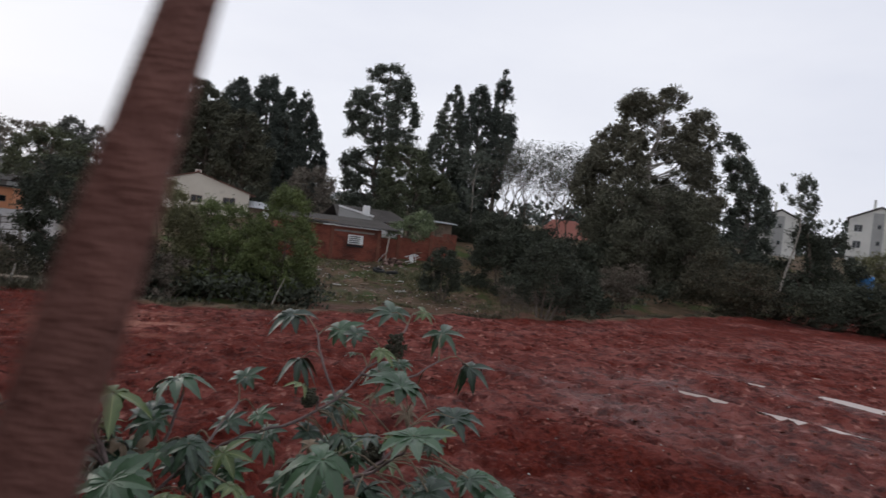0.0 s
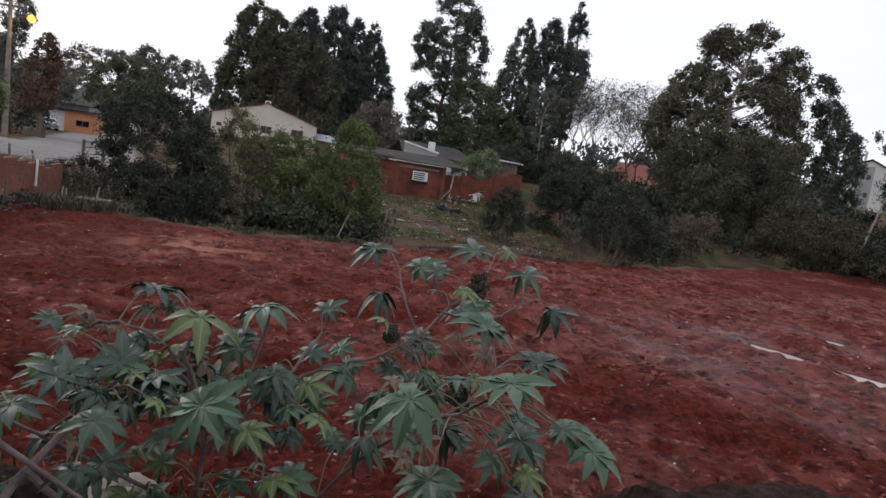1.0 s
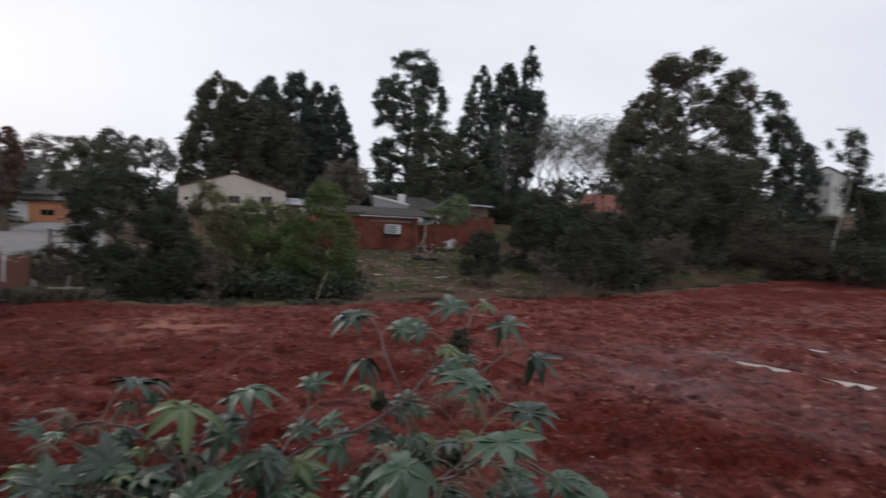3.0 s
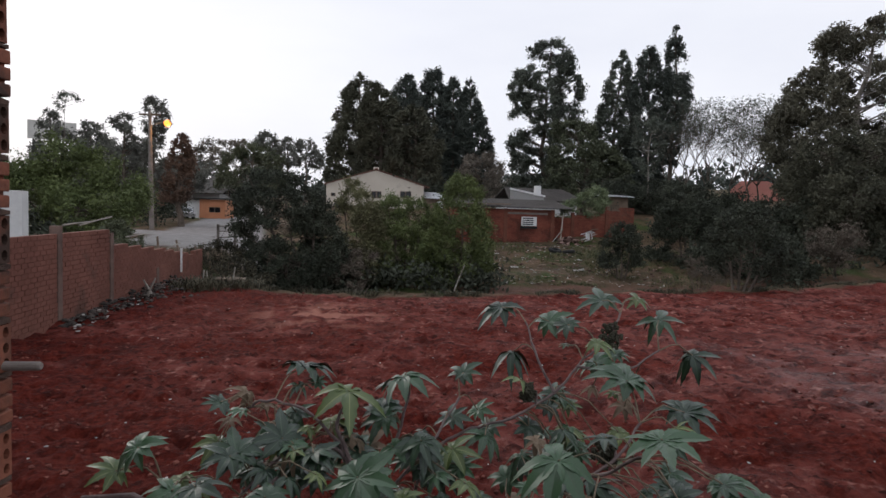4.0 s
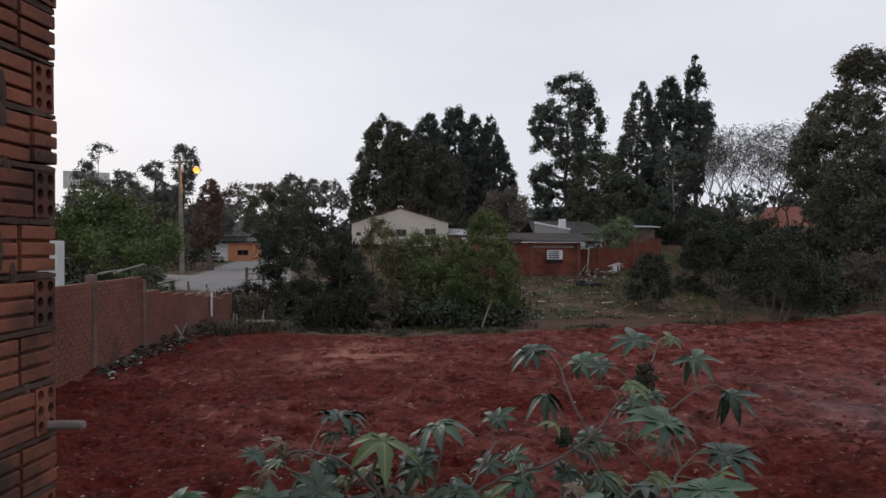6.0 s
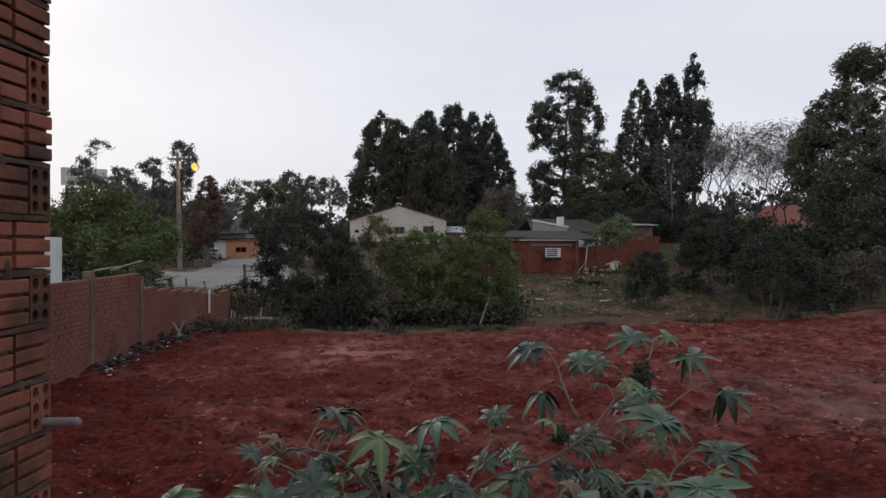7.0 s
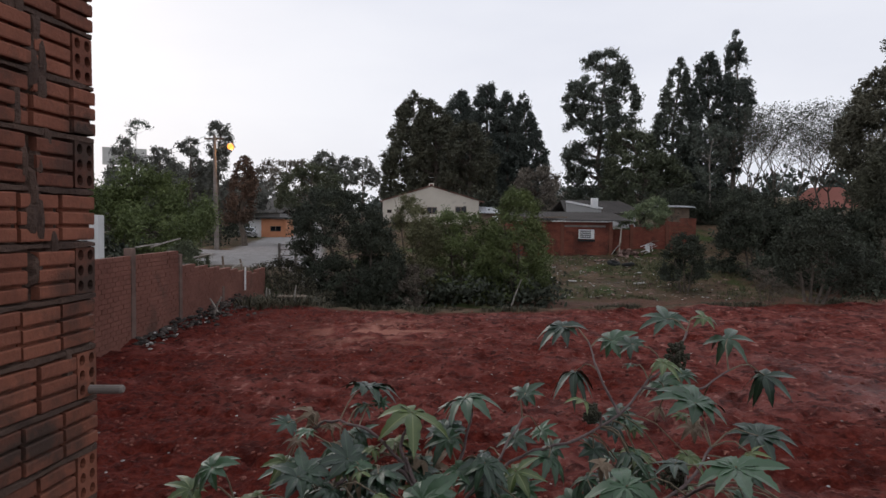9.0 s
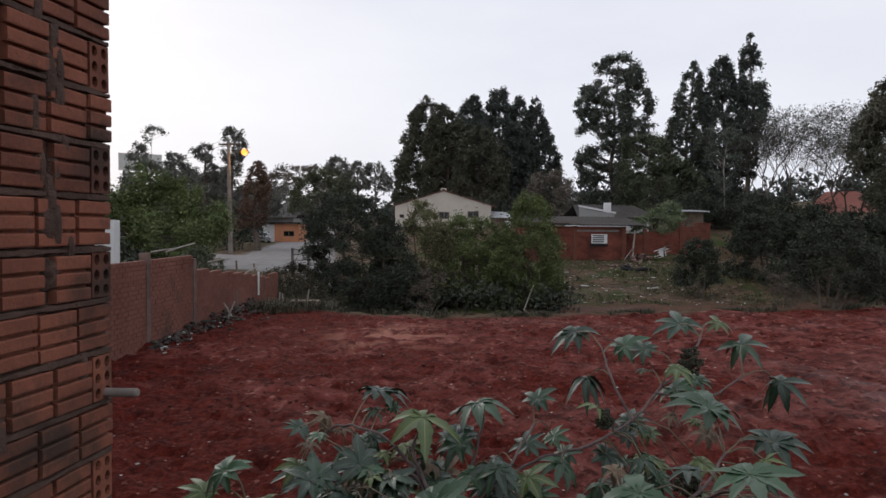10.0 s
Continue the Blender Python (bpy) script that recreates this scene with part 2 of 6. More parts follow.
M_PILLAR = mk("red_stained_concrete", (0.085, 0.055, 0.045), (0.21, 0.145, 0.12), 2.5, 0.95, 0.5, 30.0, 0.015)
# Darker copy of the bush leaf, with deep shade put into its colour.
M_SHADE = mk("shaded_bush_leaf", (0.022, 0.027, 0.019), (0.062, 0.070, 0.046), 0.8, 0.75, 0.0, 4.0, island=0.26)
M_BEIGE = mk("beige_plaster", (0.50, 0.45, 0.38), (0.62, 0.57, 0.49), 0.6, 0.9, 0.2, 12.0, stain=((0.40, 0.36, 0.31), 0.5, 0.62))
M_WHITE = mk("dirty_white_paint", (0.58, 0.58, 0.58), (0.78, 0.78, 0.77), 1.0, 0.7, 0.2, 14.0)
M_ORANGE = mk("orange_plaster", (0.46, 0.19, 0.095), (0.6, 0.27, 0.15), 0.8, 0.85, 0.2, 12.0)
M_PINK = mk("salmon_roof_and_plaster", (0.42, 0.17, 0.14), (0.52, 0.23, 0.19), 0.5, 0.9, 0.2, 12.0)
M_FIBRO = mk("grey_corrugated_roof", (0.026, 0.023, 0.021), (0.066, 0.058, 0.053), 0.7, 0.85, 0.3, 14.0, stain=((0.06, 0.05, 0.043), 0.6, 0.55))
M_ZINC = mk("pale_zinc_sheet", (0.45, 0.46, 0.48), (0.66, 0.67, 0.69), 0.8, 0.5, 0.2, 12.0, metal=0.3)
M_WOOD = mk("weathered_board", (0.10, 0.07, 0.05), (0.25, 0.19, 0.145), 2.5, 0.9, 0.5, 40.0)
M_TILE = mk("brown_clay_tile", (0.13, 0.06, 0.045), (0.25, 0.13, 0.1), 1.2, 0.9, 0.3, 14.0)
M_STONE = mk("dark_rubble", (0.022, 0.018, 0.016), (0.1, 0.082, 0.072), 3.0, 0.95, 0.6, 30.0, island=0.5)
M_SCRAP = mk("pale_scrap", (0.18, 0.17, 0.16), (0.52, 0.51, 0.48), 3.0, 0.8, 0.3, 30.0, island=0.8)
M_SCRAPDARK = mk("broken_brick_and_scrap", (0.05, 0.024, 0.018), (0.30, 0.20, 0.17), 3.0, 0.9, 0.4, 30.0, island=0.9)
M_TRASH = mk("soil_clod", (0.06, 0.014, 0.010), (0.19, 0.062, 0.045), 3.0, 0.95, 0.5, 30.0, island=0.6)
M_METAL = mk("rusty_grey_metal", (0.10, 0.085, 0.075), (0.24, 0.21, 0.19), 3.0, 0.6, 0.2, 30.0, metal=0.4)
M_BLACK = mk("black_rubber", (0.010, 0.010, 0.010), (0.03, 0.03, 0.03), 4.0, 0.8, 0.1, 30.0)
M_SILVER = mk("silver_car_paint", (0.36, 0.37, 0.38), (0.46, 0.47, 0.48), 1.0, 0.3, 0.0, 30.0, metal=0.5, spec=0.6)
M_BLUE = mk("blue_plastic", (0.03, 0.16, 0.42), (0.06, 0.24, 0.55), 1.0, 0.5, 0.1, 20.0)
M_FLAT = mk("pale_grey_render", (0.50, 0.49, 0.46), (0.66, 0.65, 0.61), 0.3, 0.9, 0.1, 6.0)
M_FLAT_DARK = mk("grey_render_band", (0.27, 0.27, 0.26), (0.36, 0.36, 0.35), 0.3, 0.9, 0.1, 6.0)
M_CASTOR = mk("castor_leaf", (0.006, 0.022, 0.010), (0.037, 0.088, 0.038), 7.0, 0.38, 0.35, 60.0, 0.004, piece=0.8, spec=0.55, rib=(0.05, 0.085, 0.045))
# Young leaves; the yellow-green also paints light coming through from behind.
M_CASTOR_LIGHT = mk("young_backlit_castor_leaf", (0.030, 0.060, 0.014), (0.085, 0.120, 0.030), 7.0, 0.42, 0.35, 60.0, 0.004, piece=0.4, spec=0.5, rib=(0.20, 0.23, 0.09))
M_CASTOR_WILT = mk("wilting_castor_leaf", (0.09, 0.06, 0.04), (0.2, 0.15, 0.1), 9.0, 0.7, 0.4, 60.0, 0.004, piece=0.4)
M_STEM = mk("grey_purple_stem", (0.06, 0.042, 0.042), (0.20, 0.15, 0.14), 9.0, 0.7, 0.4, 60.0, 0.003)
M_PETIOLE = mk("pale_green_leaf_stalk", (0.07, 0.065, 0.038), (0.24, 0.18, 0.125), 9.0, 0.6, 0.2, 60.0, 0.002)
M_SEED = mk("dark_seed_capsule", (0.020, 0.022, 0.015), (0.075, 0.07, 0.045), 20.0, 0.8, 0.4, 90.0, 0.003)
M_STICK = mk("red_brown_stick_bark", (0.085, 0.035, 0.028), (0.20, 0.09, 0.07), 12.0, 0.8, 0.8, 90.0, 0.004)
M_BAG = mk("dirty_pale_sack", (0.38, 0.33, 0.27), (0.62, 0.57, 0.49), 8.0, 0.85, 0.5, 60.0, 0.006)


# ---- building helpers ----
def link_mesh(name, verts, faces, material, parent=None, label=""):
    me = bpy.data.meshes.new(name)
    me.from_pydata(verts, [], faces)
    me.materials.append(material)
    ob = new(name, me)
    ob.parent = parent
    return tagged(ob, label)


def part(name, bm, material, parent, label=""):
    me = bpy.data.meshes.new(name)
    bm.to_mesh(me)
    bm.free()
    me.materials.append(material)
    ob = new(name, me)
    ob.parent = parent
    return tagged(ob, label)


def thing(name, m, label, category, group="", kind=""):
    ob = new(name)
    ob.empty_display_size = 0.2
    ob.matrix_world = m
    return tagged(ob, label, category, group, kind)


def box(x0, x1, y0, y1, z0, z1, bevel=0.0, bm=None):
    bm = bm or bmesh.new()
    made = bmesh.ops.create_cube(bm, size=1.0, matrix=Matrix.LocRotScale(((x0 + x1) / 2, (y0 + y1) / 2, (z0 + z1) / 2), None, (abs(x1 - x0), abs(y1 - y0), abs(z1 - z0))))
    if bevel:
        edges = {e for v in made["verts"] for e in v.link_edges}
        bmesh.ops.bevel(bm, geom=list(edges), offset=bevel, segments=2, affect="EDGES", profile=0.6)
    return bm


def prism(outline, y0, y1):
    """A closed outline in x and z, drawn out from y0 to y1."""
    bm = bmesh.new()
    a = [bm.verts.new((x, y0, z)) for x, z in outline]
    b = [bm.verts.new((x, y1, z)) for x, z in outline]
    bm.faces.new(a)
    bm.faces.new(b[::-1])
    for i in range(len(a)):
        j = (i + 1) % len(a)
        bm.faces.new((a[j], a[i], b[i], b[j]))
    bmesh.ops.recalc_face_normals(bm, faces=bm.faces)
    return bm


def tube(verts, faces, pts, radii, sides=6):
    """A tapered, capped tube along the points, added to lists of verts and faces."""
    start = len(verts)
    pts = [Vector(p) for p in pts]
    for i, p in enumerate(pts):
        d = (pts[min(i + 1, len(pts) - 1)] - pts[max(i - 1, 0)]).normalized()
        u = d.cross(Vector((0.31, 0.95, 0.05)) if abs(d.y) < 0.9 else Vector((1, 0, 0))).normalized()
        v = d.cross(u)
        for s in range(sides):
            a = 2 * math.pi * s / sides
            verts.append(p + radii[i] * (math.cos(a) * u + math.sin(a) * v))
    for i in range(len(pts) - 1):
        for s in range(sides):
            q = (s + 1) % sides
            faces.append((start + i * sides + s, start + i * sides + q, start + (i + 1) * sides + q, start + (i + 1) * sides + s))
    faces.append(tuple(start + s for s in range(sides))[::-1])
    faces.append(tuple(start + (len(pts) - 1) * sides + s for s in range(sides)))


def smooth(a, b, x):
    t = min(max((x - a) / (b - a), 0.0), 1.0)
    return t * t * (3 - 2 * t)


# ---- ground ----
def piecewise(x, knots):
    xs, ys = zip(*knots)
    return float(np.interp(x, xs, ys))


EDGE = [(-60, 20.5), (-5, 19.4), (-3, 18.6), (-1, 18.0), (1, 17.8), (3.3, 18.3), (5.2, 18.8), (8, 19.6), (11, 20.2), (15, 21.5), (20, 24), (30, 29), (50, 33.5), (80, 40), (300, 60)]
PUDDLES = [(10.25, 9.75, 0.26, 0.85, 20), (10.95, 8.15, 0.27, 1.0, 25), (11.6, 6.7, 0.28, 0.9, 24), (14.35, 9.4, 0.26, 0.95, 11), (14.6, 7.6, 0.22, 0.7, 10), (16.6, 12.3, 0.2, 0.4, 50), (17.3, 11.7, 0.2, 0.45, 50), (12.9, 11.6, 0.15, 0.45, 48)]


def in_puddle(x, y):
    best = 9.0
    for px, py, a, b, turn in PUDDLES:
        c, s = math.cos(radians(turn)), math.sin(radians(turn))
        dx, dy = x - px, y - py
        u, v = c * dx + s * dy, -s * dx + c * dy
        best = min(best, math.hypot(u / a, v / b))
    return best


def base_height(x, y):
    """The lie of the land without clods: bank under the camera, level field, ditch, slope with houses, far hill."""
    edge = piecewise(x, EDGE)
    left = smooth(-5.6, -7.4, x)
    ditch_end = edge + 5
    valley = -1.1 * smooth(edge + 0.4, edge + 4.5, y) * (1 - 0.45 * smooth(22, 40, x))
    d = math.hypot(x, y)
    rise = 1.3 * smooth(33, 45, y + 0.15 * max(x, 0)) + 2.4 * smooth(45, 58, y + 0.2 * max(x, 0))
    rise += 2.2 * smooth(30, 60, x) * smooth(edge + 4, edge + 18, y)
    far = 7.0 * smooth(80, 260, d) + 20 * smooth(260, 1500, d)
    z = valley + rise
    z = z * (1 - left) + left * (0.28 * smooth(6, 20, y)) if y > 0 else z
    z += far
    z += 1.1 * smooth(4.1, 2.35, y + 0.25 * math.sin(1.7 * x))
    return z


def ground(x, y):
    edge = piecewise(x, EDGE)
    z = base_height(x, y)
    field = smooth(edge + 0.8, edge - 0.4, y) * smooth(-7.4, -6.2, x)
    lump = noise.noise((x * 0.55, y * 0.55, 3.0)) * 0.08 + noise.noise((x * 1.7, y * 1.7, 7.0)) * 0.05
    clod = noise.noise((x * 4.3, y * 4.3, 1.0)) * 0.045 + abs(noise.noise((x * 9.0, y * 9.0, 5.0))) * 0.07
    rut = 0.05 * math.sin((x * 0.94 + y * 0.33) * 2.6 + 1.5 * noise.noise((x * 0.3, y * 0.3, 2.0))) * smooth(2, 7, x)
    berm = 0.09 * math.exp(-(((y - edge + 0.5) / 0.7) ** 2)) * (0.55 + 0.9 * noise.noise((x * 0.8, y * 0.5, 11.0)))
    hoof = -0.06 * smooth(0.2, 0.34, noise.noise((x * 2.3, y * 2.3, 13.0)) + 0.25 * noise.noise((x * 7.0, y * 7.0, 3.0)))
    rough = lump + clod + hoof
    z += field * (rough + rut + berm) + (1 - field) * (lump * 1.3 + clod * 0.8) * smooth(500, 80, math.hypot(x, y))
    if field > 0.1:
        sink = smooth(1.45, 0.8, in_puddle(x, y)) * field
        z = z * (1 - sink) + (base_height(x, y) - 0.10) * sink
        if 1.1 < in_puddle(x, y) < 2.0:
            z = max(z, base_height(x, y) - 0.028)
    return z


def build_ground():
    angles = [radians(a) for a in np.concatenate([np.arange(-40, 70, 0.33), np.arange(70, 320, 3.0)])]
    radii = [0.0] + [0.6 * 1.05 ** i for i in range(29)] + [2.5 * 1.0085 ** i for i in range(1, 277)] + [26 * 1.02 ** i for i in range(1, 48)] + [66 * 1.09 ** i for i in range(1, 38)]
    verts, faces, red, crust_sheen, bank, road, damp, bare, pale = [], [], [], [], [], [], [], [], []
    n = len(angles)
    for r in radii[1:]:
        for a in angles:
            x, y = r * math.sin(a), r * math.cos(a)
            verts.append((x, y, ground(x, y)))
            edge = piecewise(x, EDGE) + 0.5 * noise.noise((x * 0.9, y * 0.9, 4.0))
            red.append(smooth(edge + 0.5, edge - 0.2, y) * smooth(-7.2, -6.6, x) if y > 2.6 else 0.0)
            wet = noise.noise((x * 0.22, y * 0.5, 9.0)) + 0.5 * noise.noise((x * 0.9, y * 1.6, 6.0))
            patch = math.exp(-(((x + 1.2) / 1.3) ** 2 + ((y - 15.0) / 1.3) ** 2))
            crust_sheen.append(min(1.0, max(0.0, (0.8 + 0.2 * smooth(2, 8, x)) * smooth(-0.1, 0.35, wet + 0.45 * smooth(1, 9, x) * smooth(27, 15, y) - 0.34 * smooth(0, -4, x) - 0.25 * smooth(8, 5, y) * smooth(6, 2, x) + 0.28 * smooth(6, 9, y) * smooth(22, 15, y)) + patch)))
            pale.append(min(1.0, 1.3 * patch * smooth(-0.15, 0.25, noise.noise((x * 1.3, y * 1.9, 21.0)) + 0.5 * noise.noise((x * 4.0, y * 5.0, 22.0)))))
            bare.append(smooth(24.5, 26, y - 0.15 * x + 2) * smooth(32.5, 30.5, y - 0.15 * x + 2 + 1.2 * noise.noise((x * 0.5, y * 0.5, 2.0))) * smooth(3, 6, x) * smooth(30, 24, x))
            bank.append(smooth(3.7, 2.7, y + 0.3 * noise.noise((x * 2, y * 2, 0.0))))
            band = min(abs(x - 10.1 + 0.33 * (y - 9.6)) / 1.5, abs(x - 13.6 + 0.2 * (y - 9.6)) / 1.0, abs(x - 7.2 + 0.3 * (y - 9.0)) / 0.8)
            sheet = math.exp(-band * band) * smooth(2.5, 5, y) * smooth(15, 11, y)
            damp.append(min(1.0, sheet * (0.75 + 0.7 * noise.noise((x * 0.9, y * 0.5, 14.0))) + 0.35 * smooth(0.1, 0.5, wet) * smooth(-2, 4, x)))
            # Paler soil colour along the ruts stands for sky sheen on wet mud.
            crust_sheen[-1] = min(1.0, crust_sheen[-1] + 0.8 * sheet)
            lane = min(abs(x + 9.6 + (y - 36) * 0.17) - 3.4, 40) if y > 24 else 9
            side = abs(y - 45 + 0.05 * x) - 3.0 if -60 < x < -9 else 9
            road.append(smooth(0.6, -0.3, min(lane, side)) * smooth(31, 33, y) * smooth(140, 120, y))
    verts.append((0.0, 0.0, ground(0, 0)))
    for lst, v in ((red, 0.0), (crust_sheen, 0.0), (bank, 1.0), (road, 0.0), (damp, 0.0), (bare, 0.0), (pale, 0.0)):
        lst.append(v)
    hub = len(verts) - 1
    for j in range(n):
        faces.append((hub, (j + 1) % n, j))
    for i in range(len(radii) - 2):
        for j in range(n):
            k = (j + 1) % n
            faces.append((i * n + j, i * n + k, (i + 1) * n + k, (i + 1) * n + j))
    ob = link_mesh("ground", verts, faces, M_GROUND)
    for name, values in (("red", red), ("crust_sheen", crust_sheen), ("bank", bank), ("road", road), ("damp", damp), ("bare", bare), ("pale", pale)):
        ob.data.attributes.new(name, "FLOAT", "POINT").data.foreach_set("value", values)
    for p in ob.data.polygons:
        p.use_smooth = True
    return tagged(ob, "churned red earth field with weedy brown ground beyond", "ground", kind="structure")


build_ground()
puddle_first = None
for px, py, a, b, turn in PUDDLES:
    ring, rings = 40, 5
    verts, faces = [(0, 0, 0)], []
    for i in range(1, rings + 1):
        for s in range(ring):
            w = 2 * math.pi * s / ring
            k = i / rings * (1.25 + 0.3 * noise.noise((px + 2 * math.cos(w), py + 2 * math.sin(w), 0.5)))
            verts.append((a * k * math.cos(w), b * k * math.sin(w), 0))
    faces += [(0, 1 + s, 1 + (s + 1) % ring) for s in range(ring)]
    for i in range(rings - 1):
        faces += [(1 + i * ring + s, 1 + (i + 1) * ring + s, 1 + (i + 1) * ring + (s + 1) % ring, 1 + i * ring + (s + 1) % ring) for s in range(ring)]
    puddle = link_mesh("puddle", verts, faces, M_WATER)
    puddle.matrix_world = pose(px, py, base_height(px, py) - 0.03, 0, 0, turn)
    tagged(puddle, "shallow rain puddle in a muddy red rut", "puddle", "puddles in the field", "structure")


# ---- trees and bushes ----
def leaf_cloud(rng, centres, spreads, counts, size, long=2.0, fine=False):
    """Many small folded leaves scattered round clump centres: verts and faces."""
    c = np.repeat(np.array(centres), counts, axis=0)
    s = np.repeat(np.array(spreads), counts, axis=0)
    n = len(c)
    d = rng.normal(size=(n, 3))
    d /= np.linalg.norm(d, axis=1, keepdims=True)
    at = c + d * s * np.minimum(np.abs(rng.normal(size=(n, 1))), 1.5) * 0.66
    along = rng.normal(size=(n, 3)) + np.array([0, 0, -0.5])
    along /= np.linalg.norm(along, axis=1, keepdims=True)
    side = np.cross(along, rng.normal(size=(n, 3)))
    side /= np.linalg.norm(side, axis=1, keepdims=True) + 1e-9
    up = np.cross(along, side)
    k = size * (0.6 + 0.8 * rng.random((n, 1)))
    if fine:
        v = np.stack([at - along * k * long / 2 - side * k / 2, at - along * k * long / 2 + side * k / 2, at + along * k * long / 2], 1).reshape(-1, 3)
        return v.tolist(), np.arange(3 * n).reshape(n, 3).tolist()
    v = np.stack([at - along * k * long / 2, at + side * k / 2 + up * k * 0.15, at + along * k * long / 2, at - side * k / 2 + up * k * 0.15], 1).reshape(-1, 3)
    f = np.arange(4 * n).reshape(n, 4)
    return v.tolist(), f.tolist()


def tree(name, label, base, turn, lobes, leaf, bark, size=0.3, density=1.0, clump=0.75, depth=1.0, trunk=0.3, group="", category="tree", lean=0.0, seed=1, gap=0.0):
    """A trunk that forks into one limb for each lobe of the crown; a lobe is (across, height above the sea of the field, half width, half height)."""
    rng = np.random.default_rng(seed)
    bx, by = base
    z0 = base_height(bx, by) - 0.15
    ob = thing(name, pose(bx, by, z0, 0, 0, turn), label, category, group)
    verts, faces = [], []
    top = max(lobes, key=lambda l: l[1])
    spine = []
    for i in range(8):
        f = i / 7
        spine.append(Vector((top[0] * f ** 1.6 + lean * f * (1 - f) + 0.12 * trunk * rng.normal(), 0.15 * trunk * rng.normal(), (top[1] - z0) * f)))
    tube(verts, faces, spine, [trunk * (1 - 0.8 * i / 7) for i in range(8)], 8)
    centres, spreads, counts = [], [], []
    for dx, z, rx, rz in lobes:
        zc = z - z0
        tuft = min(clump, max(0.28, 0.75 * min(rx, rz)))
        rx, rz = max(rx - 0.5 * tuft, 0.5 * rx), max(rz - 0.4 * tuft, 0.5 * rz)
        ry = max(rx * depth, 0.3)
        off = rng.normal() * rx * 0.35 * depth
        start_f = max(0.08, min(0.85, (zc - 1.1 * rz - 0.5 * abs(dx)) / max(top[1] - z0, 0.5)))
        k = start_f * 7
        a = spine[int(k)].lerp(spine[min(int(k) + 1, 7)], k % 1)
        c = Vector((dx, off, zc))
        mid = a.lerp(c, 0.5) + Vector((0, 0, -0.12 * (c - a).length * 0.5))
        r0 = max(trunk * 0.42 * (1 - 0.5 * start_f), 0.02)
        tube(verts, faces, [a, mid, c], [r0, r0 * 0.7, r0 * 0.4], 6)
        n = max(int(5.0 * density * (rx * rz / tuft ** 2) * (0.55 + 0.45 * depth) + 5 * density), 5)
        hubs = []
        for _ in range(max(4, int(n / 3.5))):
            d = rng.normal(size=3)
            d /= np.linalg.norm(d)
            r = 0.35 + 0.65 * rng.random() ** 0.5
            hubs.append(c + Vector((d[0] * rx * r, d[1] * ry * r, d[2] * rz * r)))
            tube(verts, faces, [c.lerp(hubs[-1], -0.1), c.lerp(hubs[-1], 0.55) + Vector((0, 0, 0.1 * rng.normal())), hubs[-1]], [r0 * 0.35, r0 * 0.22, r0 * 0.08], 4)
        for _ in range(n):
            hub = hubs[int(rng.integers(len(hubs)))]
            p = hub + Vector(rng.normal(size=3)) * tuft * 0.6
            if gap and noise.noise((p.x * 0.55 + seed, p.y * 0.55, p.z * 0.55)) < gap - 0.5:
                continue
            if p.z < 0.1:
                p.z = 0.1
            centres.append(p[:])
            w = tuft * (0.75 + 0.85 * rng.random())
            spreads.append((w, w, w * (0.6 + 0.5 * rng.random())))
            counts.append(int((110 + 120 * rng.random()) * max(0.45, (tuft / clump) ** 1.5)))
    link_mesh("trunk", verts, faces, bark, ob)
    if centres:
        v, f = leaf_cloud(rng, centres, spreads, counts, size * (0.40 if size > 0.2 else 0.46), fine=True)
        link_mesh("crown", v, f, leaf, ob)
    return ob


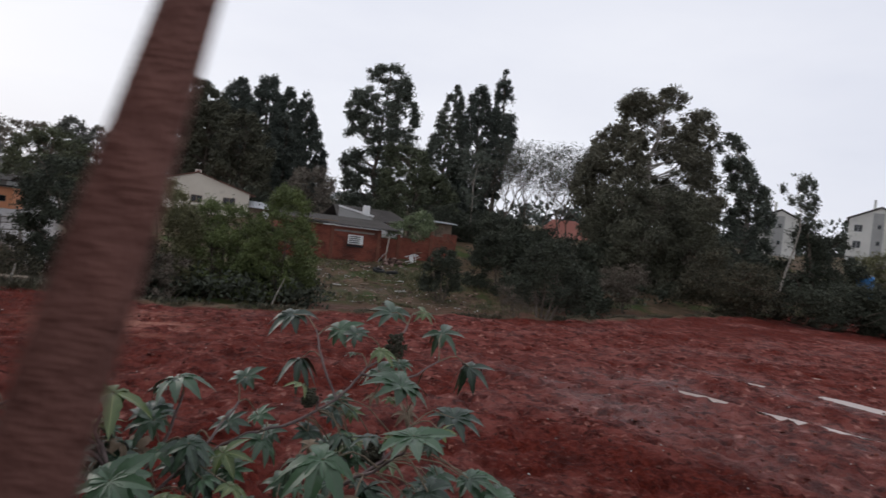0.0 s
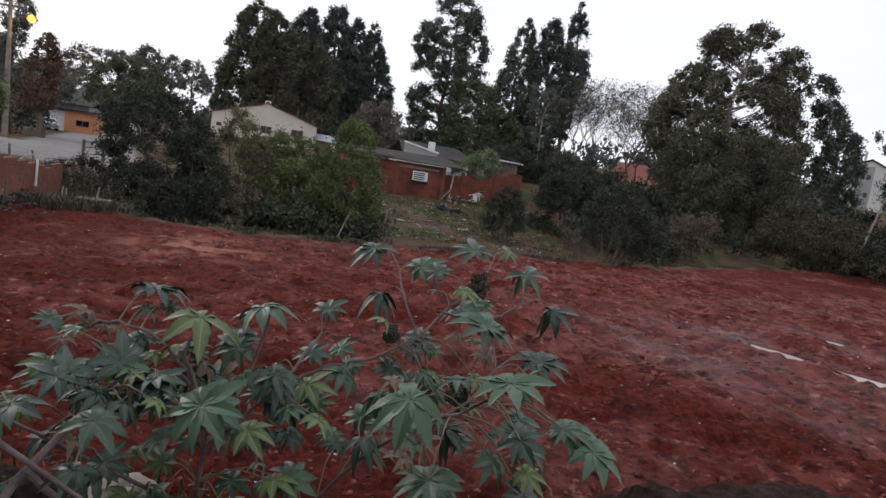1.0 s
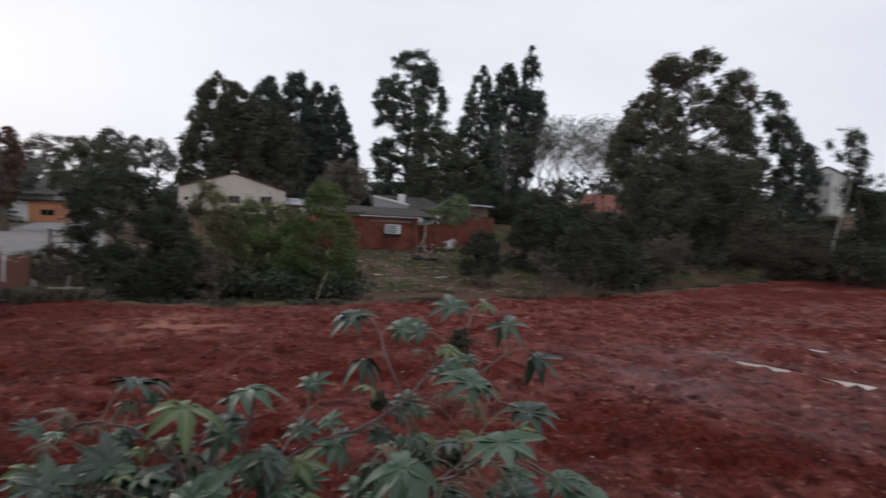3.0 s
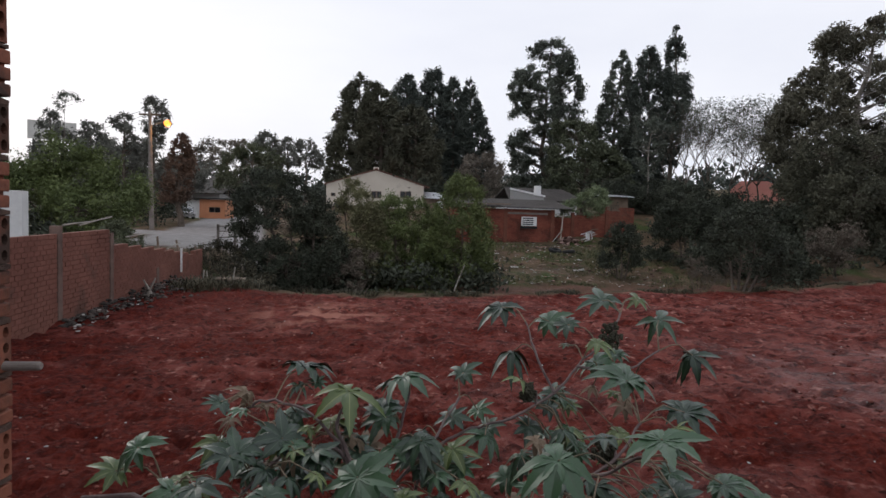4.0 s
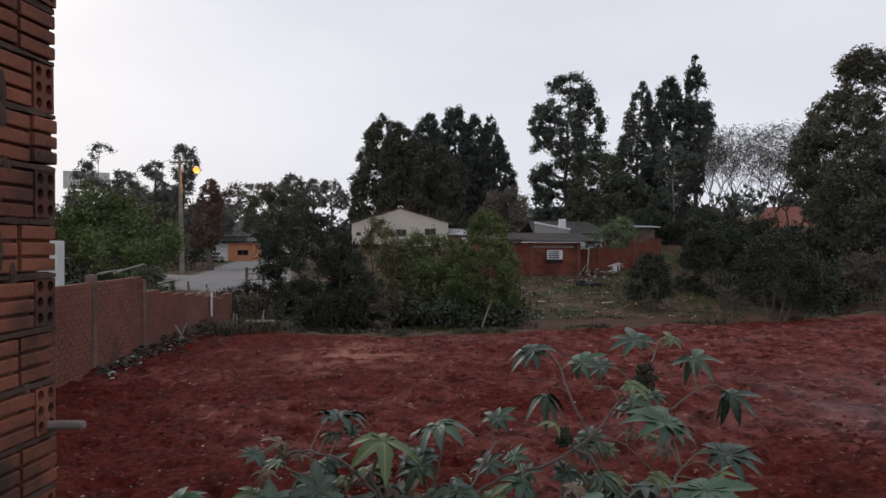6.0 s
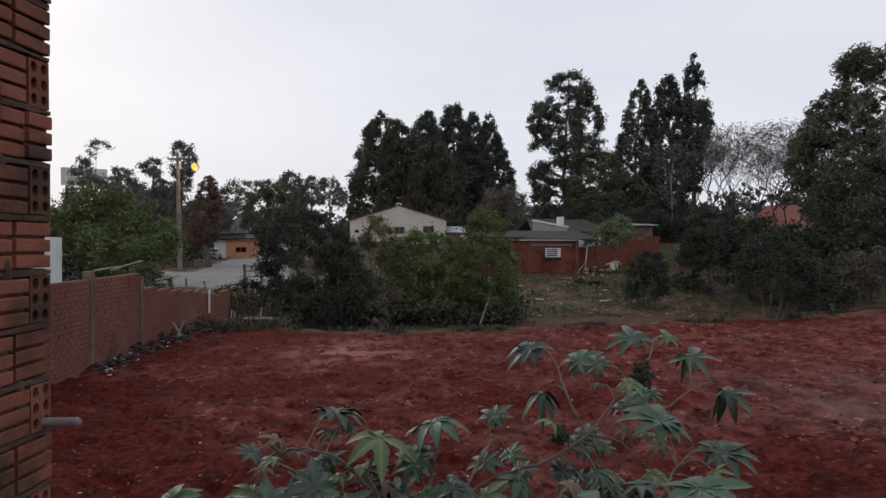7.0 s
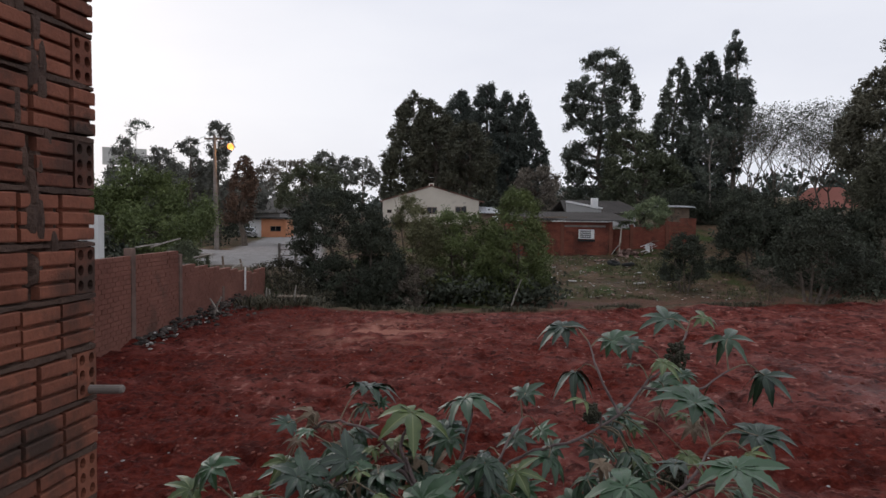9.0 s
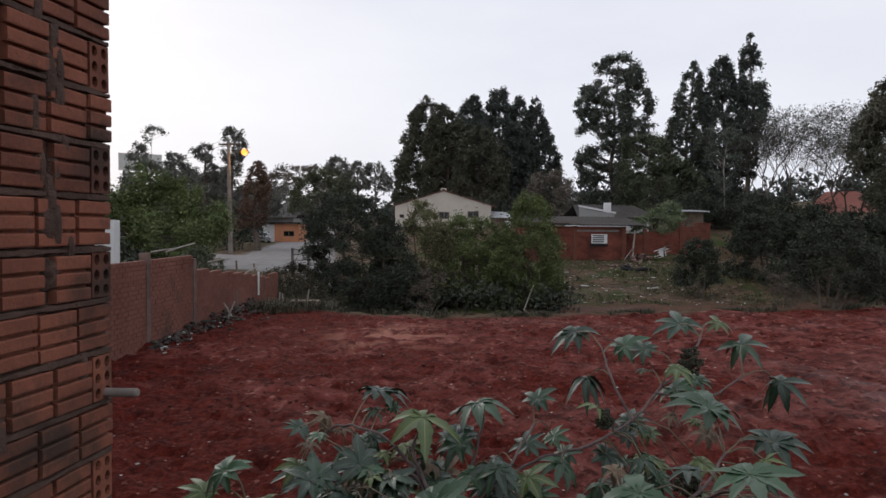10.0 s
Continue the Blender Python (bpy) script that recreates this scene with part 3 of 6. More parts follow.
def grown_tree(name, label, base, turn, rows, leaf, bark, size=0.13, tuft=0.55, cover=7.0, depth=0.9, trunk=0.3, stems=1, gap=-1.0, grain=0.5, upright=1.0, group="", category="tree", seed=1):
    """A tree or bush whose crown widens and narrows with height; rows: (height above the field, crown's centre, half width), from the top down."""
    rng = np.random.default_rng(seed)
    bx, by = base
    z0 = base_height(bx, by) - 0.15
    ob = thing(name, pose(bx, by, z0, 0, 0, turn), label, category, group)
    hs = np.array([r[0] for r in rows[::-1]]) - z0
    cs = np.array([r[1] for r in rows[::-1]])
    ws = np.array([r[2] for r in rows[::-1]])
    zs = np.linspace(hs[0], hs[-1], 400)
    width = np.interp(zs, hs, ws)
    area = float(width.sum() * 2 * (zs[1] - zs[0]))
    n = int(2.4 * area / tuft ** 2) + 14
    z = rng.choice(zs, n, p=width / width.sum()) + rng.normal(size=n) * 0.1 * tuft
    z = np.concatenate([z, np.linspace(hs[-1] - 0.9 * tuft, hs[-1] - 0.25 * tuft, 4)])
    n = len(z)
    c, w = np.interp(z, hs, cs), np.interp(z, hs, ws)
    bulge = np.array([noise.noise((p * 0.9 / tuft, seed * 3.7, 0.0)) for p in z])
    w = np.maximum(w * (1 + 0.16 * bulge) - 0.3 * tuft, 0.25 * w)
    s = rng.uniform(-1, 1, n)
    s = np.sign(s) * np.abs(s) ** 0.8
    x = c + w * s
    y = w * depth * np.sqrt(np.maximum(0.05, 1 - s * s)) * rng.uniform(-1, 1, n)
    keep = np.array([noise.noise((a * grain + seed * 1.3, 0.15 * b, d * grain)) > gap for a, b, d in zip(x, y, z)])
    x, y, z, w = x[keep], y[keep], z[keep], w[keep]
    n = len(x)
    centres = np.stack([x, y, np.maximum(z, 0.15)], 1)
    r = tuft * rng.uniform(0.55, 1.15, (n, 1)) * np.clip(0.35 + w / (2.2 * tuft), 0.4, 1.0)[:, None]
    spreads = np.concatenate([r, r, r * upright * rng.uniform(0.65, 1.1, (n, 1))], 1)
    each = cover * area / (size * size * 0.9) / n
    counts = np.maximum(4, (each * rng.uniform(0.6, 1.4, n) * (r[:, 0] / r.mean()) ** 1.6)).astype(int)
    verts, faces = [], []
    top = float(hs[-1]) - 0.6 * tuft
    for k in range(stems):
        off = (k - (stems - 1) / 2) * trunk * 2.4
        reach = top * (1.0 if k == 0 else float(rng.uniform(0.55, 0.85)))
        spine = []
        for i in range(9):
            f = i / 8
            cx = float(np.interp(reach * f, hs, cs)) * min(1.0, f * 1.6)
            spine.append(Vector((cx * 0.85 + off * (1 + 3.0 * f) + 0.2 * trunk * rng.normal(), 0.2 * trunk * rng.normal(), reach * f)))
        tube(verts, faces, spine, [trunk * (1 - 0.86 * i / 8) for i in range(9)], 8)
        for i in range(k, n, max(stems * 3, n // 70 * stems)):
            p = Vector(centres[i])
            f = max(0.12, min(0.95, float(p.z - 0.55 * abs(p.x - float(np.interp(p.z, hs, cs))) - 0.5 * tuft) / reach))
            a = spine[int(f * 8)].lerp(spine[min(int(f * 8) + 1, 8)], f * 8 % 1)
            r0 = max(trunk * 0.34 * (1 - 0.75 * f), 0.008)
            m = a.lerp(p, 0.5) + Vector((0, 0, -0.08 * (p - a).length))
            tube(verts, faces, [a, m, p], [r0, r0 * 0.65, r0 * 0.2], 5)
    link_mesh("trunk", verts, faces, bark, ob)
    v, f = leaf_cloud(rng, centres, spreads, counts, size, fine=True)
    link_mesh("crown", v, f, leaf, ob)
    return ob


def bare_tree(name, label, base, turn, height, spread, trunks, seed, bark):
    """A leafless tree: trunks that fork again and again into upright twigs."""
    rng = np.random.default_rng(seed)
    z0 = base_height(*base) - 0.15
    ob = thing(name, pose(*base, z0, 0, 0, turn), label, "tree")
    verts, faces, ends = [], [], []

    def branch(p, d, length, r, level):
        q = p + d * length * 0.5 + Vector(rng.normal(size=3)) * length * 0.04
        e = p + d * length + Vector(rng.normal(size=3)) * length * 0.05
        tube(verts, faces, [p, q, e], [r, r * 0.85, r * 0.65], 5 if level < 3 else 4)
        if level >= 8 or e.z > height:
            ends.append(e[:])
            return
        for i in range(2 if level else 3):
            nd = (d + Vector((rng.normal() * 0.5, rng.normal() * 0.5, 0.14 + 0.12 * rng.normal()))).normalized()
            branch(e, nd, length * (0.68 + 0.2 * rng.random()), r * 0.62, level + 1)
        if level > 1 and rng.random() < 0.6:
            nd = (d + Vector((rng.normal() * 0.7, rng.normal() * 0.7, 0.1))).normalized()
            branch(q, nd, length * 0.6, r * 0.45, level + 2)

    for i in range(trunks):
        x = spread * ((i + 0.5) / trunks - 0.5)
        branch(Vector((x, rng.normal() * 0.5, 0)), Vector((0.16 * rng.normal() + 0.1 * x / spread, 0.05 * rng.normal(), 1)).normalized(), height * 0.27, 0.1, 0)
    link_mesh("trunk", verts, faces, bark, ob)
    v, f = leaf_cloud(rng, ends, [(0.35, 0.35, 0.22)] * len(ends), [2] * len(ends), 0.075)
    link_mesh("crown", v, f, M_EUC, ob, "few small leaves at the twig ends")
    return ob


SHRUB = "dense dark green shrub along the ditch"
GROVE = "tall dark pointed tree in the dense grove behind the house"
grown_tree("grove_tree", "tall olive-brown tree with a pointed top at the grove's edge", (-2.0, 75.0), 2, [(17.8, -0.3, 0.3), (16.5, -0.2, 1.2), (15.5, -0.1, 1.9), (12.9, 0.1, 2.8), (10.2, 0.0, 3.7), (5.3, 0.0, 3.8)], M_GROVE, M_BARK, 0.13, 0.6, 11, upright=1.3, seed=11)
grown_tree("grove_tree", "olive-brown tree in front of the dark grove", (0.5, 70.0), 0, [(15.8, -0.9, 0.4), (14.7, -0.6, 1.3), (12.5, -0.2, 2.4), (9.5, -0.1, 2.9), (5.1, 0.0, 2.9)], M_GROVE, M_BARK, 0.13, 0.6, 11, upright=1.2, seed=12)
grown_tree("grove_tree", "rounded olive-brown tree in front of the dark grove", (3.9, 65.9), -3, [(12.8, -0.3, 0.6), (11.4, -0.2, 2.0), (9.1, 0.0, 3.0), (5.2, 0.0, 3.0)], M_GROVE, M_BARK, 0.13, 0.7, 9, seed=13)
grown_tree("eucalyptus_tree", GROVE, (3.8, 81.9), -3, [(19.2, 0.0, 0.4), (17.5, -0.3, 1.6), (15.0, -0.3, 2.7), (10.7, -0.1, 3.2), (4.7, 0.0, 3.1)], M_EUC_DARK, M_BARK, 0.13, 0.55, 11, upright=1.4, trunk=0.4, seed=61, group="grove behind the house")
grown_tree("eucalyptus_tree", GROVE, (7.0, 79.7), -5, [(19.5, -0.2, 0.8), (17.8, -0.3, 1.6), (15.4, -0.3, 2.4), (10.5, -0.1, 3.0), (4.6, 0.0, 2.8)], M_EUC_DARK, M_BARK, 0.13, 0.55, 11, upright=1.4, trunk=0.4, seed=62, group="grove behind the house")
grown_tree("eucalyptus_tree", GROVE, (9.3, 78.4), -7, [(18.4, -0.3, 0.4), (16.6, -0.2, 1.1), (13.8, -0.1, 1.8), (10.4, 0.1, 2.4), (4.6, 0.2, 2.3)], M_EUC_DARK, M_BARK, 0.13, 0.5, 11, upright=1.4, trunk=0.35, seed=63, group="grove behind the house")
grown_tree("eucalyptus_tree", GROVE, (11.5, 78.2), -8, [(18.2, -0.4, 0.5), (16.2, -0.5, 1.1), (13.8, -0.2, 1.7), (11.1, 0.2, 2.4), (9.4, 0.3, 2.5), (5.0, 0.0, 2.2)], M_EUC_DARK, M_BARK, 0.13, 0.5, 11, upright=1.3, trunk=0.35, seed=64, group="grove behind the house")
grown_tree("eucalyptus_tree", "tall dark eucalyptus with open lower crown", (19.5, 72.4), -15, [(21.8, -0.25, 1.25), (20.8, -0.45, 2.65), (19.8, -0.15, 2.85), (18.9, 0.15, 2.85), (18.1, -0.65, 4.15), (16.2, -0.55, 4.25), (15.1, -0.45, 4.05), (13.4, -0.35, 4.05), (12.1, -0.35, 3.15), (11.1, -1.15, 3.05), (10.3, -1.65, 3.15), (8.7, -1.25, 2.95), (5.0, -0.85, 3.05)], M_EUC, M_BARK, 0.13, 0.62, 8.5, gap=-0.25, grain=0.55, trunk=0.36, seed=14)
grown_tree("eucalyptus_tree", "narrow spire of dark eucalyptus", (26.2, 69.2), -21, [(20.6, 0.4, 0.2), (19.4, 0.4, 0.8), (17.8, 0.3, 1.3), (16.2, 0.1, 1.6), (14.6, 0.1, 1.8), (12.6, -0.2, 2.3), (10.1, -0.3, 2.8), (4.4, -0.5, 3.0)], M_EUC, M_BARK, 0.13, 0.5, 9, gap=-0.45, upright=1.3, seed=15)
grown_tree("eucalyptus_tree", "dark round-topped eucalyptus between two spires", (29.1, 67.0), -23, [(20.4, -0.4, 0.6), (19.4, -0.4, 1.1), (17.8, -0.4, 1.5), (15.5, -0.2, 1.9), (12.3, 0.1, 2.0), (4.5, 0.1, 1.9)], M_EUC_DARK, M_BARK, 0.13, 0.5, 10, upright=1.3, seed=16)
grown_tree("eucalyptus_tree", "tallest pointed spire of dark eucalyptus", (30.4, 64.2), -25, [(22.2, -0.2, 0.2), (21.0, -0.2, 0.6), (19.5, -0.2, 1.0), (17.9, 0.0, 1.2), (16.2, 0.2, 1.4), (14.7, 0.4, 1.5), (12.3, 0.0, 1.0), (8.0, -0.1, 0.9)], M_EUC_DARK, M_BARK, 0.13, 0.45, 9, upright=1.4, gap=-0.48, seed=17)
grown_tree("broadleaf_tree", "dark green rounded tree below the spires", (20.7, 62.7), -18, [(11.6, -1.3, 1.6), (10.7, -1.3, 2.3), (9.0, -0.5, 3.4), (7.2, 0.3, 4.1), (3.3, 0.6, 4.2)], M_BUSH, M_BARK, 0.12, 0.7, 9, seed=18)
grown_tree("slender_tree", "slender open tree with pale stem and thin foliage", (24.1, 55.0), -24, [(11.3, -0.8, 0.6), (10.5, 0.2, 1.8), (9.3, 0.0, 1.7), (7.7, -0.2, 1.1), (6.2, -0.1, 0.7)], M_EUC, M_PALE_BARK, 0.1, 0.45, 2.6, gap=-0.05, grain=0.8, trunk=0.12, seed=19)
grown_tree("bush", "grey-brown rounded bush behind the brick house", (10.3, 62.2), -9, [(8.0, -0.2, 0.9), (7.1, -0.1, 2.2), (5.6, 0.1, 2.7), (3.0, 0.0, 2.6)], M_GREYBUSH, M_BARK, 0.1, 0.6, trunk=0.16, stems=2, seed=20, category="bush")
grown_tree("eucalyptus_tree", "large spreading eucalyptus with gaps of sky", (37.7, 46.8), -39, [(18.3, 0.6, 0.8), (17.2, 0.0, 3.2), (16.0, 0.2, 4.2), (14.5, 0.4, 4.8), (13.0, -0.3, 5.8), (11.1, -0.7, 6.2), (8.6, -0.5, 6.3), (6.2, 0.0, 6.2), (4.2, 0.4, 5.7)], M_EUC_BROWN, M_PALE_BARK, 0.12, 0.75, 10, gap=-0.33, grain=0.42, trunk=0.42, seed=21)
grown_tree("eucalyptus_tree", "open eucalyptus with pale limbs and ragged crown", (45.1, 42.6), -47, [(15.0, -2.5, 0.6), (13.8, -2.2, 1.4), (11.8, -1.2, 1.3), (10.1, -0.3, 1.6), (8.0, 0.0, 2.0), (6.0, -0.6, 2.6), (3.0, -0.7, 2.8)], M_EUC, M_PALE_BARK, 0.12, 0.6, 8, gap=-0.33, trunk=0.3, seed=22)
grown_tree("broadleaf_tree", "large very dark green bush overhanging the field's edge", (-3.3, 27.3), 7, [(3.9, -1.0, 0.6), (3.3, -0.8, 1.4), (2.6, -0.5, 2.0), (1.6, -0.35, 2.3), (0.7, 0.0, 2.3), (-0.3, 0.4, 2.0), (-1.0, 0.7, 1.7)], M_SHADE, M_BARK, 0.05, 0.42, 9.0, trunk=0.12, stems=3, seed=37)
grown_tree("bush", "light olive bushy sapling with a pointed top", (-0.8, 29.5), 2, [(3.8, -0.3, 0.25), (3.1, -0.1, 0.7), (2.1, 0.0, 1.2), (0.8, 0.0, 1.4), (-0.9, -0.1, 1.4)], M_OLIVE, M_BARK, 0.05, 0.36, 6.5, trunk=0.07, stems=3, gap=-0.4, upright=1.3, seed=38, category="bush")
grown_tree("bush", "green leafy bush along the ditch", (1.5, 30.5), -3, [(3.0, -0.2, 0.8), (2.4, -0.2, 1.5), (1.3, 0.0, 2.0), (-1.0, 0.0, 2.0)], M_GREEN, M_BARK, 0.05, 0.38, 8.0, trunk=0.08, stems=3, seed=39, category="bush")
grown_tree("bush", "tall fresh green bush beside the brick house", (4.1, 29.7), -8, [(4.1, -0.1, 0.4), (3.5, -0.1, 0.9), (2.6, -0.1, 1.3), (1.4, 0.0, 1.6), (0.3, 0.0, 1.6), (-0.9, -0.2, 1.3)], M_GREEN, M_BARK, 0.05, 0.36, 7.0, trunk=0.08, stems=3, upright=1.2, seed=40, category="bush")
grown_tree("bush", "low grey-brown twiggy scrub at the ditch", (-0.6, 27.4), 2, [(0.6, -0.3, 0.8), (0.2, 0.2, 1.6), (-0.8, 0.2, 2.1)], M_DRY, M_BARK, 0.04, 0.3, 3.0, trunk=0.03, stems=5, gap=-0.3, seed=58, category="bush")
grown_tree("bush", "rounded dark green bush standing on several dark stems", (13.0, 21.4), -31, [(2.9, 0.1, 0.5), (2.4, 0.1, 1.05), (1.8, 0.1, 1.35), (1.0, 0.2, 1.4), (0.6, 0.2, 0.95)], M_SHADE, M_BARK, 0.042, 0.34, 6.0, trunk=0.06, stems=4, gap=-0.5, seed=31, category="bush")
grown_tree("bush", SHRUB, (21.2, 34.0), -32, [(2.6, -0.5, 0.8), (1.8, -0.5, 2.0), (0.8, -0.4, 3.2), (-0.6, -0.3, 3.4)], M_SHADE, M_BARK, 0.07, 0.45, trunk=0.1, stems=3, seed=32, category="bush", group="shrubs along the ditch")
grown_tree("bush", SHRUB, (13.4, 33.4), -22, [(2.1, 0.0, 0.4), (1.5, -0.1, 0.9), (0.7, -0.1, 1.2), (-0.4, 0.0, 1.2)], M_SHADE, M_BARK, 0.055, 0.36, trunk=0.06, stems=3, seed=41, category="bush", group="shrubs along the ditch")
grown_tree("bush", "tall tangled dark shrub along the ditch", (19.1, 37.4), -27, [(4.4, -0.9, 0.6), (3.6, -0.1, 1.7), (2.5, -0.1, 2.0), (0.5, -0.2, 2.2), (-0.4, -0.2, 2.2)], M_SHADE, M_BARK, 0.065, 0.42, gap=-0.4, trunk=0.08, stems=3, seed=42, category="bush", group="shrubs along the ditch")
grown_tree("bush", "pale heap of dry twigs beside the dark shrub", (16.3, 30.5), -28, [(0.5, 0.0, 0.5), (0.1, 0.0, 1.1), (-0.7, 0.0, 1.2)], M_DRY, M_BARK, 0.03, 0.3, 2.0, trunk=0.03, stems=6, gap=-0.3, seed=59, category="bush")
tree("broadleaf_tree", "olive-brown undergrowth trees below the large eucalyptus", (33.2, 40.1), -40, [(-0.8, 4.3, 4.0, 2.2), (-2.3, 1.9, 3.1, 2.2), (2.7, 3.9, 3.0, 2.2), (1.6, 0.9, 3.9, 1.8), (-5.0, 4.0, 2.0, 2.4), (0.3, 7.0, 2.8, 2.2), (-2.6, 7.2, 2.2, 2.2), (2.4, 6.2, 2.0, 1.7)], M_GROVE, M_BARK, 0.22, 1.3, 0.65, seed=23)
grown_tree("slender_tree", "thin leaning tree with a pale bare stem", (37.8, 32.8), -49, [(10.0, 0.7, 0.5), (9.3, 0.7, 1.2), (8.5, 0.9, 1.2), (7.3, 1.3, 0.7), (6.6, 1.4, 0.4)], M_EUC, M_PALE_BARK, 0.08, 0.4, 3.6, trunk=0.1, gap=-0.12, grain=0.9, seed=24)
tree("broadleaf_tree", "dark green trees at the foot of the leaning tree", (47.1, 37.3), -52, [(-0.8, 6.5, 1.4, 1.9), (0.6, 5.1, 2.3, 1.9), (-1.4, 3.2, 2.4, 1.9), (1.5, 3.3, 2.8, 1.8)], M_SHADE, M_BARK, 0.22, 1.1, 0.6, seed=25)
tree("broadleaf_tree", "grey-green rounded trees before the apartment block", (54.2, 37.8), -55, [(1.0, 4.8, 2.5, 1.6), (0.2, 3.1, 3.0, 1.7), (3.8, 4.6, 2.2, 1.9), (5.4, 3.1, 2.4, 1.8)], M_OLIVE, M_BARK, 0.22, 1.1, 0.6, seed=26)
tree("bush", "grey leafless-looking bush of fine twigs", (25.8, 33.3), -38, [(-0.1, 1.2, 1.2, 1.4)], M_DRY, M_BARK, 0.12, 1.6, 0.45, trunk=0.1, seed=33, category="bush")
tree("bush", "wide grey-brown scrub beside the field", (32.4, 29.9), -47, [(-0.4, 1.8, 2.9, 1.6), (-2.5, 2.0, 1.8, 1.8), (0.0, 0.6, 3.2, 1.2)], M_SCRUB, M_BARK, 0.14, 1.4, 0.55, trunk=0.12, seed=34, category="bush")
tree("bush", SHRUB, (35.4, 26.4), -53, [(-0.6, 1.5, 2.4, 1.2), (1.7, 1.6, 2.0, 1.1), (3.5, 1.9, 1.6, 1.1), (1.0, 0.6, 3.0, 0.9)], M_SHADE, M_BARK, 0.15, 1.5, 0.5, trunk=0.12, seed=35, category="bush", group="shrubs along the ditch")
tree("bush", SHRUB, (44.5, 29.0), -58, [(-1.0, 1.3, 3.0, 1.1), (3.0, 1.4, 3.0, 1.1), (7.0, 1.6, 3.0, 1.2)], M_BUSH, M_BARK, 0.18, 1.3, 0.55, trunk=0.12, seed=36, category="bush", group="shrubs along the ditch")
tree("broadleaf_tree", SHRUB, (26.5, 44.0), -31, [(0.0, 2.4, 2.5, 1.3), (-3.0, 2.4, 2.5, 1.3), (3.0, 2.6, 2.6, 1.4), (0.0, 1.4, 4.0, 1.2)], M_SHADE, M_BARK, 0.2, 1.3, 0.6, trunk=0.2, seed=43)
tree("broadleaf_tree", "bushy green tree behind the boundary wall", (-14.4, 33.0), 24, [(-1.0, 3.9, 1.4, 1.3), (0.5, 3.4, 1.5, 1.3), (-1.6, 2.5, 1.4, 1.3), (1.6, 2.5, 1.5, 1.2), (0.0, 1.9, 2.3, 1.3), (2.5, 2.8, 0.8, 1.1), (-3.0, 3.4, 1.2, 1.4)], M_GREEN, M_BARK, 0.15, 1.5, 0.5, trunk=0.2, seed=44)
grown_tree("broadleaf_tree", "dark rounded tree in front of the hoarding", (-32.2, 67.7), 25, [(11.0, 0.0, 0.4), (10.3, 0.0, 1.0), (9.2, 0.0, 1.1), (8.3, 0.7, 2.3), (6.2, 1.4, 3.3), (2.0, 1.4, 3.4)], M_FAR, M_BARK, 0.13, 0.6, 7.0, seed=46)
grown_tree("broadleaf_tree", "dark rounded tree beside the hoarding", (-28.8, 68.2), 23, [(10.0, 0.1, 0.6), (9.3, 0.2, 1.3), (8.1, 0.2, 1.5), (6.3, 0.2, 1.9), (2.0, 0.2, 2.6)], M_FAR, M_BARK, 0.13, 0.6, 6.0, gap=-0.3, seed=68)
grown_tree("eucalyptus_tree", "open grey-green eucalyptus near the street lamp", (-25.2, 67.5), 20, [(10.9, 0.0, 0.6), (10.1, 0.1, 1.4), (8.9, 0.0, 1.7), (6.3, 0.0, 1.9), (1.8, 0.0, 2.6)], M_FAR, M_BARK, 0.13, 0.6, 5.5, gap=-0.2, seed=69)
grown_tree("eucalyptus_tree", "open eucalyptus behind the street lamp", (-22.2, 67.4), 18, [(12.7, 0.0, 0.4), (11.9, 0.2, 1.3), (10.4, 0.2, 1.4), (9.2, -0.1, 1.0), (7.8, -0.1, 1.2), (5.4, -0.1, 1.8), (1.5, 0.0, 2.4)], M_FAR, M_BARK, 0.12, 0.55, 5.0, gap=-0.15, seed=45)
grown_tree("broadleaf_tree", "brown tree with the street lamp's reddish light in its leaf colour", (-16.7, 57.6), 16, [(8.3, 0.0, 0.3), (7.6, 0.0, 0.8), (6.0, 0.0, 1.2), (4.3, -0.3, 1.3), (2.4, -0.6, 1.2)], M_LAMPLIT, M_BARK, 0.11, 0.5, 7.0, seed=48)
grown_tree("sapling", "thin sapling with a few feathery leaves at its top", (-18.6, 41.0), 24, [(8.8, 0.0, 0.2), (8.3, 0.1, 0.9), (7.8, 0.0, 0.6), (7.5, -0.1, 0.1)], M_EUC, M_BARK, 0.07, 0.35, 1.6, trunk=0.05, gap=-0.05, grain=1.2, seed=47)
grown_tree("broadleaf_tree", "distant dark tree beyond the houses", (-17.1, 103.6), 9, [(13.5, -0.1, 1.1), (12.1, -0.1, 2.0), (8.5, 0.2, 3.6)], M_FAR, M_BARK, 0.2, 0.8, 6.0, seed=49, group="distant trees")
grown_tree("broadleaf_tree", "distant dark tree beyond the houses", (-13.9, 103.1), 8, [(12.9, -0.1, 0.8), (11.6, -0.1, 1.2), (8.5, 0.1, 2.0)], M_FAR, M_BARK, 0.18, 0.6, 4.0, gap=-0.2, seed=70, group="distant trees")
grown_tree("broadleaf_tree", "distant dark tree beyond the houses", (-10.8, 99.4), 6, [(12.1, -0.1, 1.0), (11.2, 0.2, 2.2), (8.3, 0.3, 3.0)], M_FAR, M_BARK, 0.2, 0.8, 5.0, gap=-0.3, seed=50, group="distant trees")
grown_tree("broadleaf_tree", "distant pale half-bare trees", (-28.5, 126.8), 13, [(14.3, -0.5, 3.8), (13.0, 0.0, 5.4), (8.6, 0.3, 6.3)], M_GREYBUSH, M_BARK, 0.2, 0.9, 3.5, gap=-0.15, seed=71, group="distant trees")
